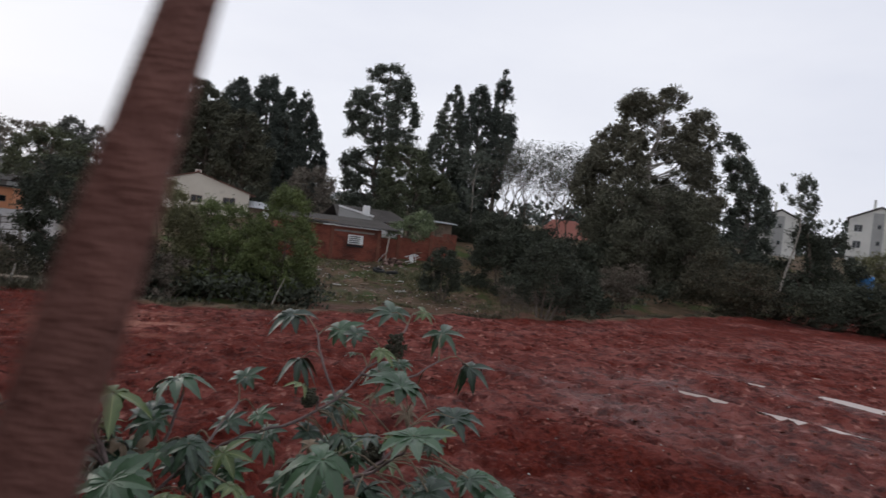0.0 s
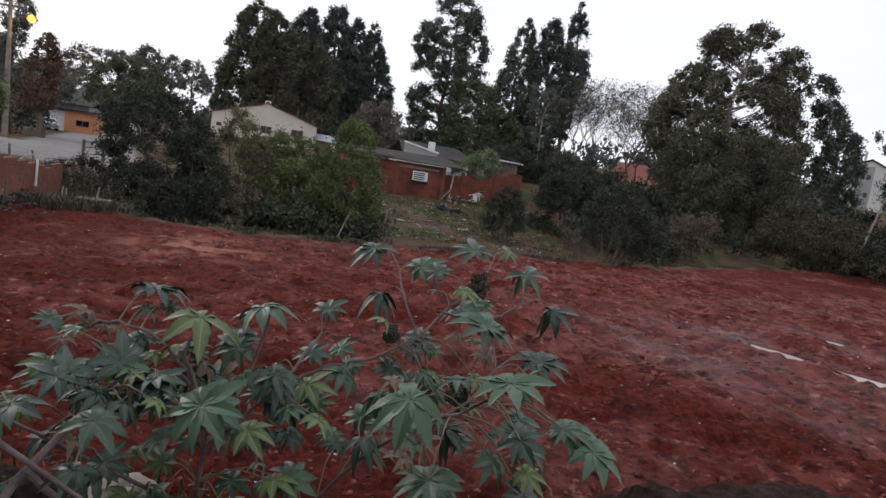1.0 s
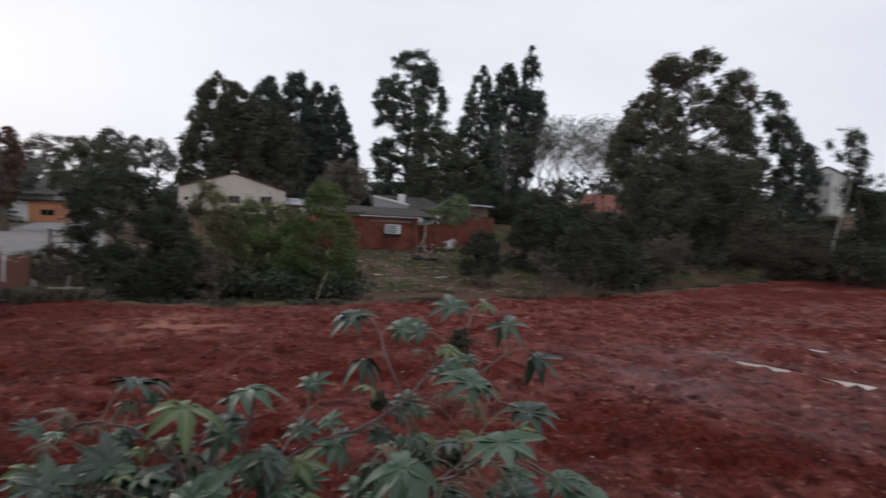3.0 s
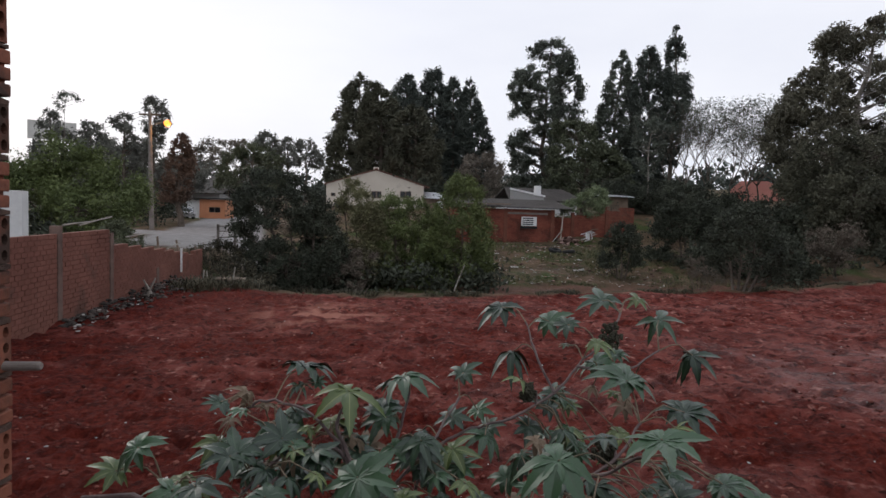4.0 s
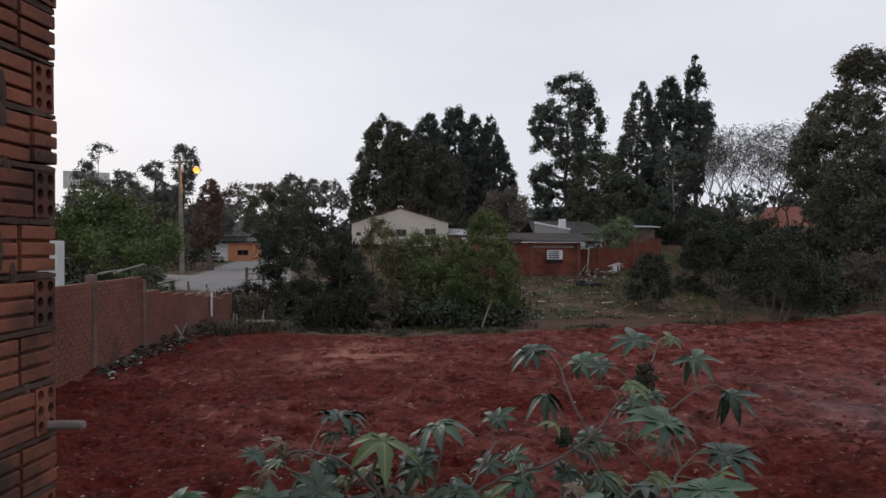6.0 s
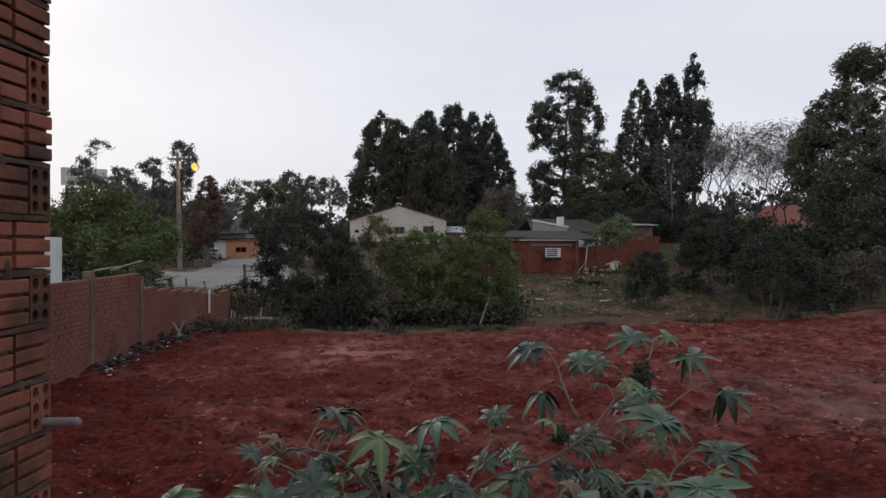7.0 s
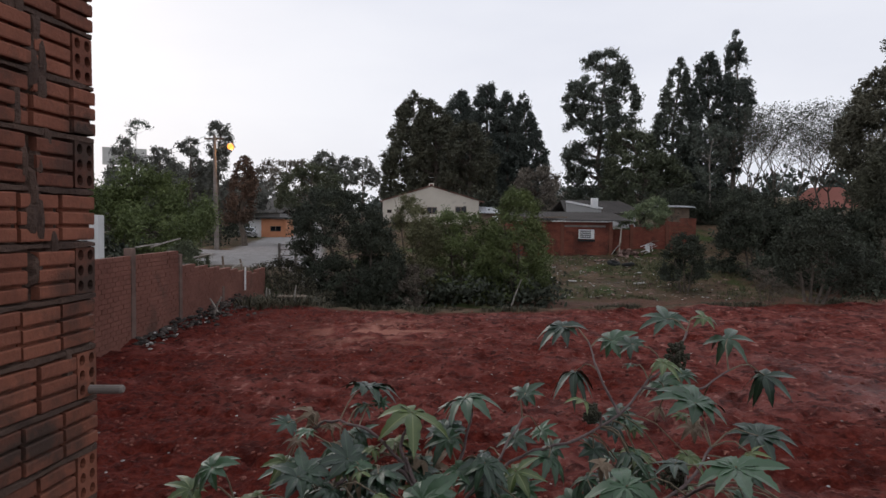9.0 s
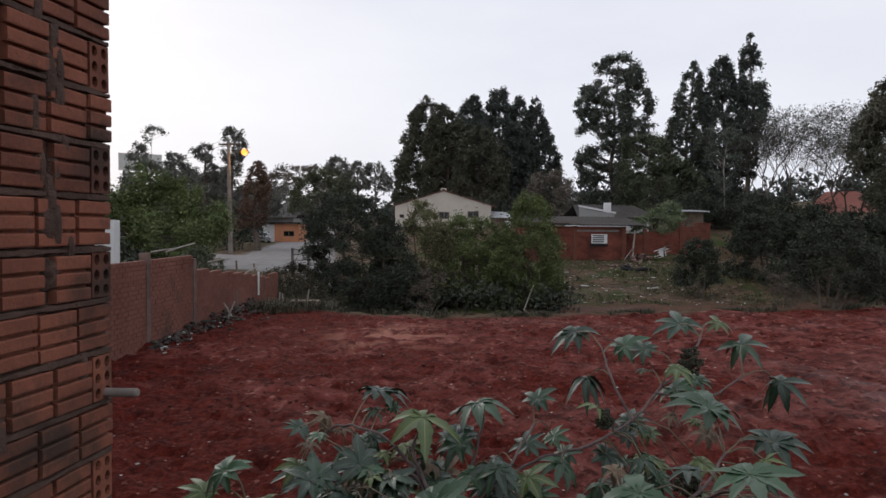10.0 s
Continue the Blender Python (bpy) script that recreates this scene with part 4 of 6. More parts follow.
grown_tree("broadleaf_tree", "dark tree between the road and the beige house", (-11.1, 59.0), 11, [(7.5, 0.4, 1.0), (6.8, 0.2, 2.6), (5.4, 0.0, 3.0), (3.7, -0.1, 3.1)], M_BUSH, M_BARK, 0.1, 0.6, 8.0, seed=51)
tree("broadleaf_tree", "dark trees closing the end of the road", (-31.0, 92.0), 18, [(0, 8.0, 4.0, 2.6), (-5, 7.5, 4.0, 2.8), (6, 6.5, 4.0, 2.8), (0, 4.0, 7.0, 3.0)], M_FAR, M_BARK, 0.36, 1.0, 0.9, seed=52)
tree("broadleaf_tree", "dark leafy tree behind the block house", (-10.9, 18.0), 30, [(0.35, 8.0, 0.6, 0.5), (0.2, 5.7, 0.5, 0.7), (-1.2, 6.5, 1.2, 1.6)], M_GREEN, M_BARK, 0.14, 1.2, 0.35, trunk=0.12, seed=55)
grown_tree("vine_bush", "pale green creeper heaped over the yard wall", (15.6, 46.4), -19, [(4.5, 0.9, 0.5), (3.9, 0.5, 1.3), (3.2, 0.1, 1.75), (2.3, -0.6, 1.5)], M_CREEPER, M_BARK, 0.07, 0.4, 5.0, depth=0.5, trunk=0.05, stems=3, gap=-0.35, seed=56, category="bush")
grown_tree("bush", "low dark bush behind the boundary wall", (-9.6, 25.2), 21, [(1.7, -0.1, 0.3), (1.3, 0.0, 0.8), (1.0, 0.0, 1.0), (0.4, 0.0, 1.0)], M_BUSH, M_BARK, 0.045, 0.3, 4.5, trunk=0.04, stems=3, gap=-0.35, seed=65, category="bush")
grown_tree("bush", "dark tangled scrub on the verge of the road", (-6.6, 27.5), 13, [(0.9, 0.2, 0.5), (0.5, 0.1, 1.2), (0.1, 0.0, 1.7), (-0.4, 0.0, 1.8)], M_SCRUB, M_BARK, 0.04, 0.3, 3.5, trunk=0.03, stems=5, gap=-0.25, seed=66, category="bush", group="scrub on the verge")
grown_tree("bush", "dark tangled scrub on the verge of the road", (-5.2, 24.0), 12, [(0.6, -0.2, 0.5), (0.3, 0.0, 1.0), (-0.3, 0.0, 1.5)], M_SCRUB, M_BARK, 0.04, 0.28, 3.0, trunk=0.03, stems=5, gap=-0.25, seed=67, category="bush", group="scrub on the verge")
tree("broadleaf_tree", "dark leafy trees behind the yard wall", (23.5, 53.0), -24, [(0.0, 4.4, 2.2, 1.5), (-3.0, 4.0, 1.8, 1.4), (3.0, 4.2, 2.2, 1.5), (5.5, 3.6, 2.0, 1.2), (0.5, 2.8, 4.0, 1.2)], M_SHADE, M_BARK, 0.21, 1.3, 0.6, trunk=0.14, seed=57)
bare_tree("bare_tree", "leafless grey tree of fine upright twigs", (33.0, 61.6), -28, 11.0, 7.5, 7, 53, M_BARK)
bare_tree("bare_tree", "leafless grey tree of fine upright twigs", (36.9, 58.0), -32, 10.2, 3.5, 4, 54, M_BARK)


def far_woods():
    """A band of distant woods round the horizon."""
    rng = np.random.default_rng(60)
    centres, spreads, counts = [], [], []
    for i in range(1000):
        a = radians(rng.uniform(-60, 80))
        d = rng.uniform(150, 320)
        x, y = d * math.sin(a), d * math.cos(a)
        h = rng.uniform(2, 9) * (1 + 0.3 * noise.noise((a * 9, 0, 0)))
        centres.append((x, y, base_height(x, y) + h * rng.random()))
        spreads.append((4.5, 4.5, 2.6))
        counts.append(42)
    v, f = leaf_cloud(rng, centres, spreads, counts, 1.0, 1.4)
    tagged(link_mesh("far_woods", v, f, M_EUC_DARK), "far dark woods on the hills", "woods", kind="stuff")


far_woods()

# ---- hollow-block house corner beside the camera ----
BRICK_L, BRICK_H, BRICK_T, JOINT = 0.142, 0.142, 0.085, 0.0205
CORNER, WALL_TURN = (-1.07, 2.06), -8.3


def block_mesh(name, length, holes):
    """A ribbed hollow clay block lying along y with its outer face on +x; holes: a hollow end on +x instead of ribs."""
    bm = bmesh.new()
    h, t = BRICK_H, BRICK_T
    if not holes:
        outline = []
        band = h / 3
        for i in range(3):
            z0, z1 = i * band, (i + 1) * band
            lo, hi = z0 + (0.004 if i else 0.004), z1 - (0.007 if i < 2 else 0.004)
            if i:
                outline += [(-0.018, z0 - 0.006), (-0.018, lo + 0.001)]
            outline += [(-0.002, lo), (0.0, lo + 0.004), (0.0, hi - 0.004), (-0.002, hi)]
        outline += [(-t, h), (-t, 0.0)]
        a = [bm.verts.new((x, 0.0, z)) for x, z in outline]
        b = [bm.verts.new((x, length, z)) for x, z in outline]
        bm.faces.new(a)
        bm.faces.new(b[::-1])
        for i in range(len(a)):
            j = (i + 1) % len(a)
            bm.faces.new((a[j], a[i], b[i], b[j]))
    else:
        # 2 by 3 rounded holes in the end face, each 30 mm deep
        cols, rows, seg = 2, 3, 8
        cw, rh = length / cols, h / rows
        for c in range(cols):
            for r in range(rows):
                y0, y1, z0, z1 = c * cw, (c + 1) * cw, r * rh, (r + 1) * rh
                yc, zc = (y0 + y1) / 2, (z0 + z1) / 2
                rim = []
                for s in range(seg):
                    w = 2 * math.pi * (s + 0.5) / seg
                    rim.append((yc + cw * 0.31 * math.cos(w), zc + rh * 0.36 * math.sin(w)))
                inner = [bm.verts.new((0.0, y, z)) for y, z in rim]
                deep = [bm.verts.new((-0.16, y, z)) for y, z in rim]
                outer = []
                for s in range(seg):
                    w = 2 * math.pi * (s + 0.5) / seg
                    k = 1 / max(abs(math.cos(w)), abs(math.sin(w)))
                    outer.append(bm.verts.new((0.0, yc + cw / 2 * math.cos(w) * k, zc + rh / 2 * math.sin(w) * k)))
                for s in range(seg):
                    q = (s + 1) % seg
                    bm.faces.new((outer[s], outer[q], inner[q], inner[s]))
                    bm.faces.new((inner[s], inner[q], deep[q], deep[s]))
                bm.faces.new(deep)
                for sy, sz in ((1, 1), (-1, 1), (-1, -1), (1, -1)):
                    cv = bm.verts.new((0.0, yc + sy * cw / 2, zc + sz * rh / 2))
                    near = sorted(outer, key=lambda v: (v.co - cv.co).length)[:2]
                    bm.faces.new((cv, *near))
        bmesh.ops.remove_doubles(bm, verts=bm.verts, dist=0.0004)
        back = box(-0.19, -0.162, 0.0, length, 0.0, h)
        me = bpy.data.meshes.new("tmp")
        back.to_mesh(me)
        back.free()
        bm.from_mesh(me)
        sides = box(-0.162, -0.0005, 0.0, 0.0008, 0.0, h)
        sides = box(-0.162, -0.0005, length - 0.0008, length, 0.0, h, bm=sides)
        sides.to_mesh(me)
        sides.free()
        bm.from_mesh(me)
        bpy.data.meshes.remove(me)
    bmesh.ops.recalc_face_normals(bm, faces=bm.faces)
    out = bpy.data.meshes.new(name)
    bm.to_mesh(out)
    bm.free()
    out.materials.append(M_BRICK)
    return out


def house_corner():
    z_floor = 0.55
    ob = thing("wall_near", pose(*CORNER, 0, 0, 0, WALL_TURN), "unplastered hollow red clay block wall with rough mortar", "wall", kind="structure")
    rng = random.Random(5)
    full, half_, ends = block_mesh("brick", BRICK_L, False), block_mesh("brick", 0.095, False), block_mesh("brick", BRICK_T, True)
    course = BRICK_H + JOINT
    first = 0.5765
    core = box(-0.085, -0.024, -3.6, -0.115, z_floor, 4.6)
    core = box(-1.8, -0.21, -0.085, -0.024, z_floor, 4.6, bm=core)
    part("mortar_core", core, M_MORTAR, ob, "rough grey mortar core")
    for k in range(25):
        z = first + k * course
        y = 0.0
        pieces = 0
        while y > -3.4:
            mesh, length = (ends, BRICK_T) if (k % 2 and pieces == 0) else ((half_, 0.095) if rng.random() < 0.14 else (full, BRICK_L))
            b = new("brick", mesh)
            b.parent = ob
            b.matrix_basis = pose(rng.uniform(-0.004, 0.005), y - length + rng.uniform(-0.002, 0.002), z + rng.uniform(-0.003, 0.003), rng.uniform(-0.8, 0.8), 0, rng.uniform(-0.8, 0.8))
            joint = rng.choice((0.014, 0.018, 0.022, 0.04)) if pieces else 0.014
            y -= length + joint
            pieces += 1
    # blocks of the wall that turns away behind the corner
    for k in range(25):
        z = first + k * course
        x = -0.19 - JOINT if k % 2 else -0.09 - JOINT
        while x > -1.7:
            b = new("brick", full)
            b.parent = ob
            b.matrix_basis = pose(x, 0.0, z, 0, 0, 90)
            x -= BRICK_L + JOINT
    # squeezed-out mortar in beds and upright joints, uneven
    v, f = [], []
    for k in range(26):
        z = first + k * course - JOINT / 2
        n = 120
        start = len(v)
        for i in range(n + 1):
            y = -3.5 * i / n
            w = 0.009 + 0.010 * noise.noise((y * 6, k * 3.1, 0.0)) + 0.006 * noise.noise((y * 25, k * 3.1, 2.0))
            o = -0.002 + 0.009 * noise.noise((y * 9, k * 1.7, 5.0))
            for dx, dz in ((-0.03, w + 0.004), (o, w * 0.7), (o, -w * 0.7), (-0.03, -w - 0.004)):
                v.append((dx, y, z + dz))
        for i in range(n):
            for c in range(3):
                a = start + i * 4 + c
                f.append((a, a + 1, a + 5, a + 4))
    link_mesh("mortar_bed", v, f, M_MORTAR, ob, "squeezed grey-brown mortar joints")
    v, f = [], []
    rngs = random.Random(8)
    for s in range(46):
        y, z = (-0.25 + rngs.gauss(0, 0.03) if s < 16 else -rngs.uniform(0.1, 1.6)), (2.45 + 0.075 * s if s < 16 else rngs.uniform(1.3, 3.8))
        hh, ww = rngs.uniform(0.08, 0.2), rngs.uniform(0.014, 0.034)
        start = len(v)
        rows, cols = 9, 5
        for i in range(rows):
            for j in range(cols):
                a, b = i / (rows - 1) * 2 - 1, j / (cols - 1) * 2 - 1
                edge = max(0.0, 1 - a * a) * max(0.0, 1 - b * b)
                v.append((-0.02 + 0.023 * edge ** 0.35 + 0.006 * noise.noise((y * 9 + a, z * 9, b)), y + b * ww * (1 + 0.4 * noise.noise((a * 2, s, 0.0))), z + a * hh / 2))
        for i in range(rows - 1):
            for j in range(cols - 1):
                a = start + i * cols + j
                f.append((a, a + 1, a + cols + 1, a + cols))
    link_mesh("mortar_smear", v, f, M_MORTAR, ob, "dark mortar smeared over upright joints")
    stub_v, stub_f = [], []
    tube(stub_v, stub_f, [(-0.06, -0.03, 2.055), (0.0, -0.03, 2.058), (0.06, -0.03, 2.06), (0.105, -0.028, 2.062), (0.112, -0.028, 2.062)], [0.015, 0.0145, 0.0145, 0.014, 0.010], 12)
    link_mesh("stub_pipe", stub_v, stub_f, M_CONCRETE, ob, "short grey pipe stub sticking out of the wall")
    return ob


house_corner()


# ---- red brick boundary wall with pillars ----
def brick_panel(length, height, steps, thick=0.12, skip=(0, 0)):
    """Courses of small bricks on a mortar core, the top stepping down; steps: height of the top along the length."""
    v, f = [], []
    rng = random.Random(int(length * 100))

    def add(x0, x1, y0, y1, z0, z1):
        s = len(v)
        v.extend([(x, y, z) for x in (x0, x1) for y in (y0, y1) for z in (z0, z1)])
        f.extend([(s, s + 1, s + 3, s + 2), (s + 4, s + 6, s + 7, s + 5), (s, s + 4, s + 5, s + 1), (s + 2, s + 3, s + 7, s + 6), (s, s + 2, s + 6, s + 4), (s + 1, s + 5, s + 7, s + 3)])

    z, k = -0.3, 0
    while z < height:
        y = -0.11 if k % 2 else 0.0
        while y < length:
            y0, y1 = max(y, 0.0), min(y + 0.20, length)
            if z + 0.09 <= steps((y0 + y1) / 2) and y1 - y0 > 0.03 and not skip[0] <= y + 0.1 < skip[1]:
                o = rng.uniform(0, 0.006)
                add(-thick / 2 - o, thick / 2 + o, y0, y1, z, z + 0.085)
            y += 0.212
        z += 0.097
        k += 1
    return v, f


def boundary_wall():
    x0, y0, y1 = -6.35, 4.0, 23.6
    length = y1 - y0
    ob = thing("wall_boundary", pose(x0, y0, 0, 0, 0, -0.6), "old red brick boundary wall stepping down towards the road", "wall", kind="structure")

    def top(s):
        y = y0 + s
        if y > 22.0:
            return 0.84 + 0.05 * math.floor((y - 22.0) / 0.55)
        if y > 19.6:
            return 1.12 - 0.1 * math.floor((y - 19.6) / 0.8)
        if y > 15.85:
            return 1.52 - 0.1 * math.floor((y - 15.85) / 0.95)
        return 1.90 + 0.08 * math.floor(0.5 + 0.5 * math.sin(y * 1.1))

    v, f = brick_panel(length, 2.1, top, skip=(8.9, 11.6))
    tagged(link_mesh("brickwork", v, f, M_BOUND, ob), kind="stuff")
    one = bpy.data.meshes.new("brick")
    bm = box(-0.064, 0.064, 0.0, 0.20, 0.0, 0.085, 0.006)
    bm.to_mesh(one)
    bm.free()
    one.materials.append(M_BOUND)
    rng = random.Random(77)
    z, k = -0.3, 0
    while z < 2.1:
        y = -0.11 if k % 2 else 0.0
        while y < length:
            if 8.9 <= y + 0.1 < 11.6 and z + 0.09 <= top(y + 0.1):
                b = new("brick", one)
                b.parent = ob
                b.matrix_basis = pose(rng.uniform(-0.006, 0.006), y, z, 0, 0, rng.uniform(-0.8, 0.8))
            y += 0.212
        z += 0.097
        k += 1
    bm = None
    s = 0.0
    while s < length - 0.1:
        t = top(s + 0.15) - 0.1
        bm = box(-0.045, 0.045, s, min(s + 0.3, length - 0.02), -0.4, t, bm=bm)
        s += 0.3
    part("mortar_core", bm, M_REDMORTAR, ob)
    for y, h in ((6.4, 2.0), (9.9, 2.0), (13.4, 1.98), (15.85, 1.74), (19.0, 0.62)):
        part("pillar", box(-0.085, 0.085, y - y0 - 0.09, y - y0 + 0.09, -0.4, h, 0.012), M_PILLAR, ob, "red-stained concrete pillar")
    part("white_stake", box(0.12, 0.17, 20.9 - y0 - 0.03, 20.9 - y0 + 0.03, 0.3, 1.05, 0.006), M_WHITE, ob, "white painted stake")
    for i, (ya, yb, za, zb) in enumerate(((13.6, 15.0, 1.99, 2.03), (14.3, 16.0, 1.96, 2.12), (16.8, 18.2, 1.6, 1.62), (19.9, 21.2, 1.09, 1.2))):
        vv, ff = [], []
        tube(vv, ff, [(0.03, ya - y0, za), (0.0, (ya + yb) / 2 - y0, (za + zb) / 2), (0.02, yb - y0, zb)], [0.02, 0.02, 0.016], 5)
        link_mesh("top_pole", vv, ff, M_PALE_BARK, ob, "pale pole lying along the top")


boundary_wall()


# ---- houses ----
def slab_roof(name, pts_low, pts_high, thick, material, parent, waves=0):
    """A roof sheet between a low and a high edge, corrugated where waves is given."""
    n = max(waves * 4, 1)
    a0, a1, b0, b1 = (Vector(p) for p in (*pts_low, *pts_high))
    v, f = [], []
    for k in range(2):
        for i in range(n + 1):
            t = i / n
            up = Vector((0, 0, (0.025 * math.sin(2 * math.pi * i / 4) if waves else 0) + (thick if k else 0)))
            v += [a0.lerp(a1, t) + up, b0.lerp(b1, t) + up]
    m = 2 * (n + 1)
    for i in range(n):
        p = 2 * i
        f += [(p, p + 1, p + 3, p + 2), (m + p, m + p + 2, m + p + 3, m + p + 1), (p, p + 2, m + p + 2, m + p), (p + 1, m + p + 1, m + p + 3, p + 3)]
    f += [(0, m, m + 1, 1), (2 * n, 2 * n + 1, m + 2 * n + 1, m + 2 * n)]
    return link_mesh(name, v, f, material, parent)


def window(parent, x0, x1, z0, z1, y, material, bars=1):
    w = part("window", box(x0, x1, y - 0.03, y + 0.05, z0, z1, 0.01), material, parent, "window with narrow frame")
    n = bars + 1
    for i in range(n):
        a, b = x0 + (x1 - x0) * i / n + 0.04, x0 + (x1 - x0) * (i + 1) / n - 0.04
        part("pane", box(a, b, y - 0.036, y + 0.03, z0 + 0.05, z1 - 0.05), M_PANE, w, "dark glass pane")
    return w


def beige_house():
    ob = thing("beige_house", pose(0, 57, 0), "long beige plastered house with low gable roof", "house")
    outline = [(-4.3, 1.0), (4.25, 1.0), (4.25, 4.5), (0.0, 5.75), (-4.3, 4.4)]
    part("wall", prism(outline, 0.0, 9.0), M_BEIGE, ob)
    slab_roof("roof_slope", ((-4.55, -0.12, 4.36), (-4.55, 9.3, 4.36)), ((0, -0.12, 5.80), (0, 9.3, 5.80)), 0.06, M_TILE, ob)
    slab_roof("roof_slope", ((4.75, -0.12, 4.38), (4.75, 9.3, 4.38)), ((0, -0.12, 5.80), (0, 9.3, 5.80)), 0.06, M_TILE, ob)
    part("ridge_cap", box(-0.14, 0.14, -0.14, 9.3, 5.84, 5.94, 0.03), M_TILE, ob)
    part("chimney", box(-0.25, 0.25, 2.0, 2.5, 5.7, 6.15, 0.02), M_BEIGE, ob)
    window(ob, -0.38, 0.52, 3.3, 3.92, 0.0, M_WOOD)
    window(ob, 2.15, 3.14, 3.38, 4.0, 0.0, M_WOOD)
    window(ob, -3.9, -3.5, 3.35, 3.65, 0.0, M_WOOD, 0)
    yard = thing("yard_wall", pose(1.5, 55.6, 0), "low pale plastered yard wall before the house", "wall")
    part("wall", box(-2.2, 2.0, 0, 0.18, 1.2, 2.95, 0.02), M_BEIGE, yard)
    part("coping", box(-2.25, 2.05, -0.05, 0.23, 2.953, 3.02, 0.02), M_CONCRETE, yard)
    shed = thing("zinc_shed", pose(5.4, 57.5, 0), "small lean-to shed with pale zinc roof", "shed")
    part("wall", box(-1.1, 1.4, 0, 2.5, 1.5, 3.5), M_WOOD, shed)
    slab_roof("roof", ((-1.2, -0.4, 3.45), (1.5, -0.4, 3.40)), ((-1.2, 2.8, 4.05), (1.5, 2.8, 4.0)), 0.05, M_ZINC, shed, 10)
    part("white_crate", box(0.1, 0.6, -0.35, -0.02, 2.6, 3.2, 0.03), M_WHITE, shed, "white appliance against the wall")


def brick_house():
    ob = thing("brick_house", pose(10.4, 45, 0), "low red brick house with a patched lean-to roof", "house")
    part("wall", box(-5.0, 2.35, 0.0, 4.0, -0.9, 2.72, 0.01), M_REDWALL, ob)
    v, f = brick_panel(7.3, 2.7, lambda s: 2.68)
    ob2 = link_mesh("brickwork", v, f, M_REDWALL, ob)
    ob2.matrix_basis = pose(2.33, -0.05, 0.0, 0, 0, 90)
    for x in (-1.15, 2.28):
        part("corner_pillar", box(x - 0.13, x + 0.13, -0.16, 0.0, -0.9, 2.75, 0.01), M_REDMORTAR, ob, "darker brick pillar")
    part("lintel", box(-1.0, 1.9, -0.155, -0.02, 2.36, 2.5, 0.01), M_CONCRETE, ob, "pale lintel beam")
    win = part("window", box(0.0, 1.1, -0.2, -0.05, 1.55, 2.2, 0.01), M_WHITE, ob, "white louvred window shutter")
    # Solid black strips laid on the shutter as the shade between its slats.
    for i in range(4):
        part("slat_shade", box(0.08, 0.86, -0.225, -0.195, 1.63 + 0.14 * i, 1.70 + 0.14 * i), M_BLACK, win, "black strip standing for the shade between slats")
    part("sill", box(-0.05, 1.15, -0.25, -0.05, 1.36, 1.5, 0.01), M_BLACK, win, "dark sill below the shutter")
    slab_roof("roof", ((-5.2, -0.45, 2.8), (3.6, -0.45, 2.8)), ((-5.2, 4.4, 3.45), (3.6, 4.4, 3.45)), 0.06, M_FIBRO, ob, 34)
    slab_roof("loose_sheet", ((-5.0, -0.3, 2.92), (-1.5, -0.3, 2.88)), ((-4.8, 2.0, 3.5), (-1.6, 2.0, 3.3)), 0.05, M_FIBRO, ob, 12)
    for i, x in enumerate((-4.6, -3.6, -2.6, -1.8)):
        part("roof_board", box(x, x + 0.9, -0.5, -0.35, 2.95 + 0.02 * i, 3.02 + 0.02 * i, 0.01), M_WOOD, ob, "loose weathered board on the roof")
    back = thing("back_house", pose(13.3, 52, 0), "white plastered house with grey roof and chimney", "house")
    part("wall", box(-2.3, 3.4, 0.0, 6.0, 1.5, 3.5, 0.02), M_WHITE, back)
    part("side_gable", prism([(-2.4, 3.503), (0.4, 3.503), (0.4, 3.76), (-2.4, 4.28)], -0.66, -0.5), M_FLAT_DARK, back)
    slab_roof("roof_slope", ((-2.5, -0.6, 3.45), (4.2, -0.6, 3.42)), ((-2.2, 3.0, 4.55), (3.0, 3.0, 4.5)), 0.08, M_FIBRO, back, 24)
    slab_roof("roof_slope", ((-2.5, 6.6, 3.45), (4.2, 6.6, 3.42)), ((-2.2, 3.0, 4.55), (3.0, 3.0, 4.5)), 0.08, M_FIBRO, back, 24)
    part("fascia_board", prism([(-2.5, 4.32), (-2.45, 4.46), (0.5, 3.92), (0.5, 3.78)], -0.75, -0.68), M_WHITE, back, "white fascia board along the sloping roof edge")
    part("chimney", box(-0.35, 0.15, -0.6, -0.1, 3.8, 4.68, 0.03), M_WHITE, back, "white plastered chimney")
    shed = thing("flat_shed", pose(20.2, 52, 0), "small shed with flat pale roof", "shed")
    part("wall", box(-1.1, 0.9, 0, 2.4, 2.0, 4.0), M_WOOD, shed)
    slab_roof("roof", ((-1.5, -0.5, 4.05), (1.2, -0.5, 4.03)), ((-1.5, 2.8, 4.25), (1.2, 2.8, 4.22)), 0.06, M_ZINC, shed, 8)
    fence = thing("wall_yard", pose(12.85, 46.2, 0), "ruined red brick yard wall with uneven top", "wall", kind="structure")
    v, f = brick_panel(6.4, 3.2, lambda s: 2.05 + (0.25 if s > 1.6 else 0) + (0.35 if s > 4.2 else 0) + 0.3 * math.floor(2.0 * abs(math.sin(s * 1.3))) * (s > 3.8))
    b = link_mesh("brickwork", v, f, M_REDWALL, fence)
    b.matrix_basis = pose(0, 0, 0.2, 0, 0, -90)
    part("mortar_core", box(0.0, 6.3, -0.05, 0.05, -0.8, 2.1), M_REDMORTAR, fence)
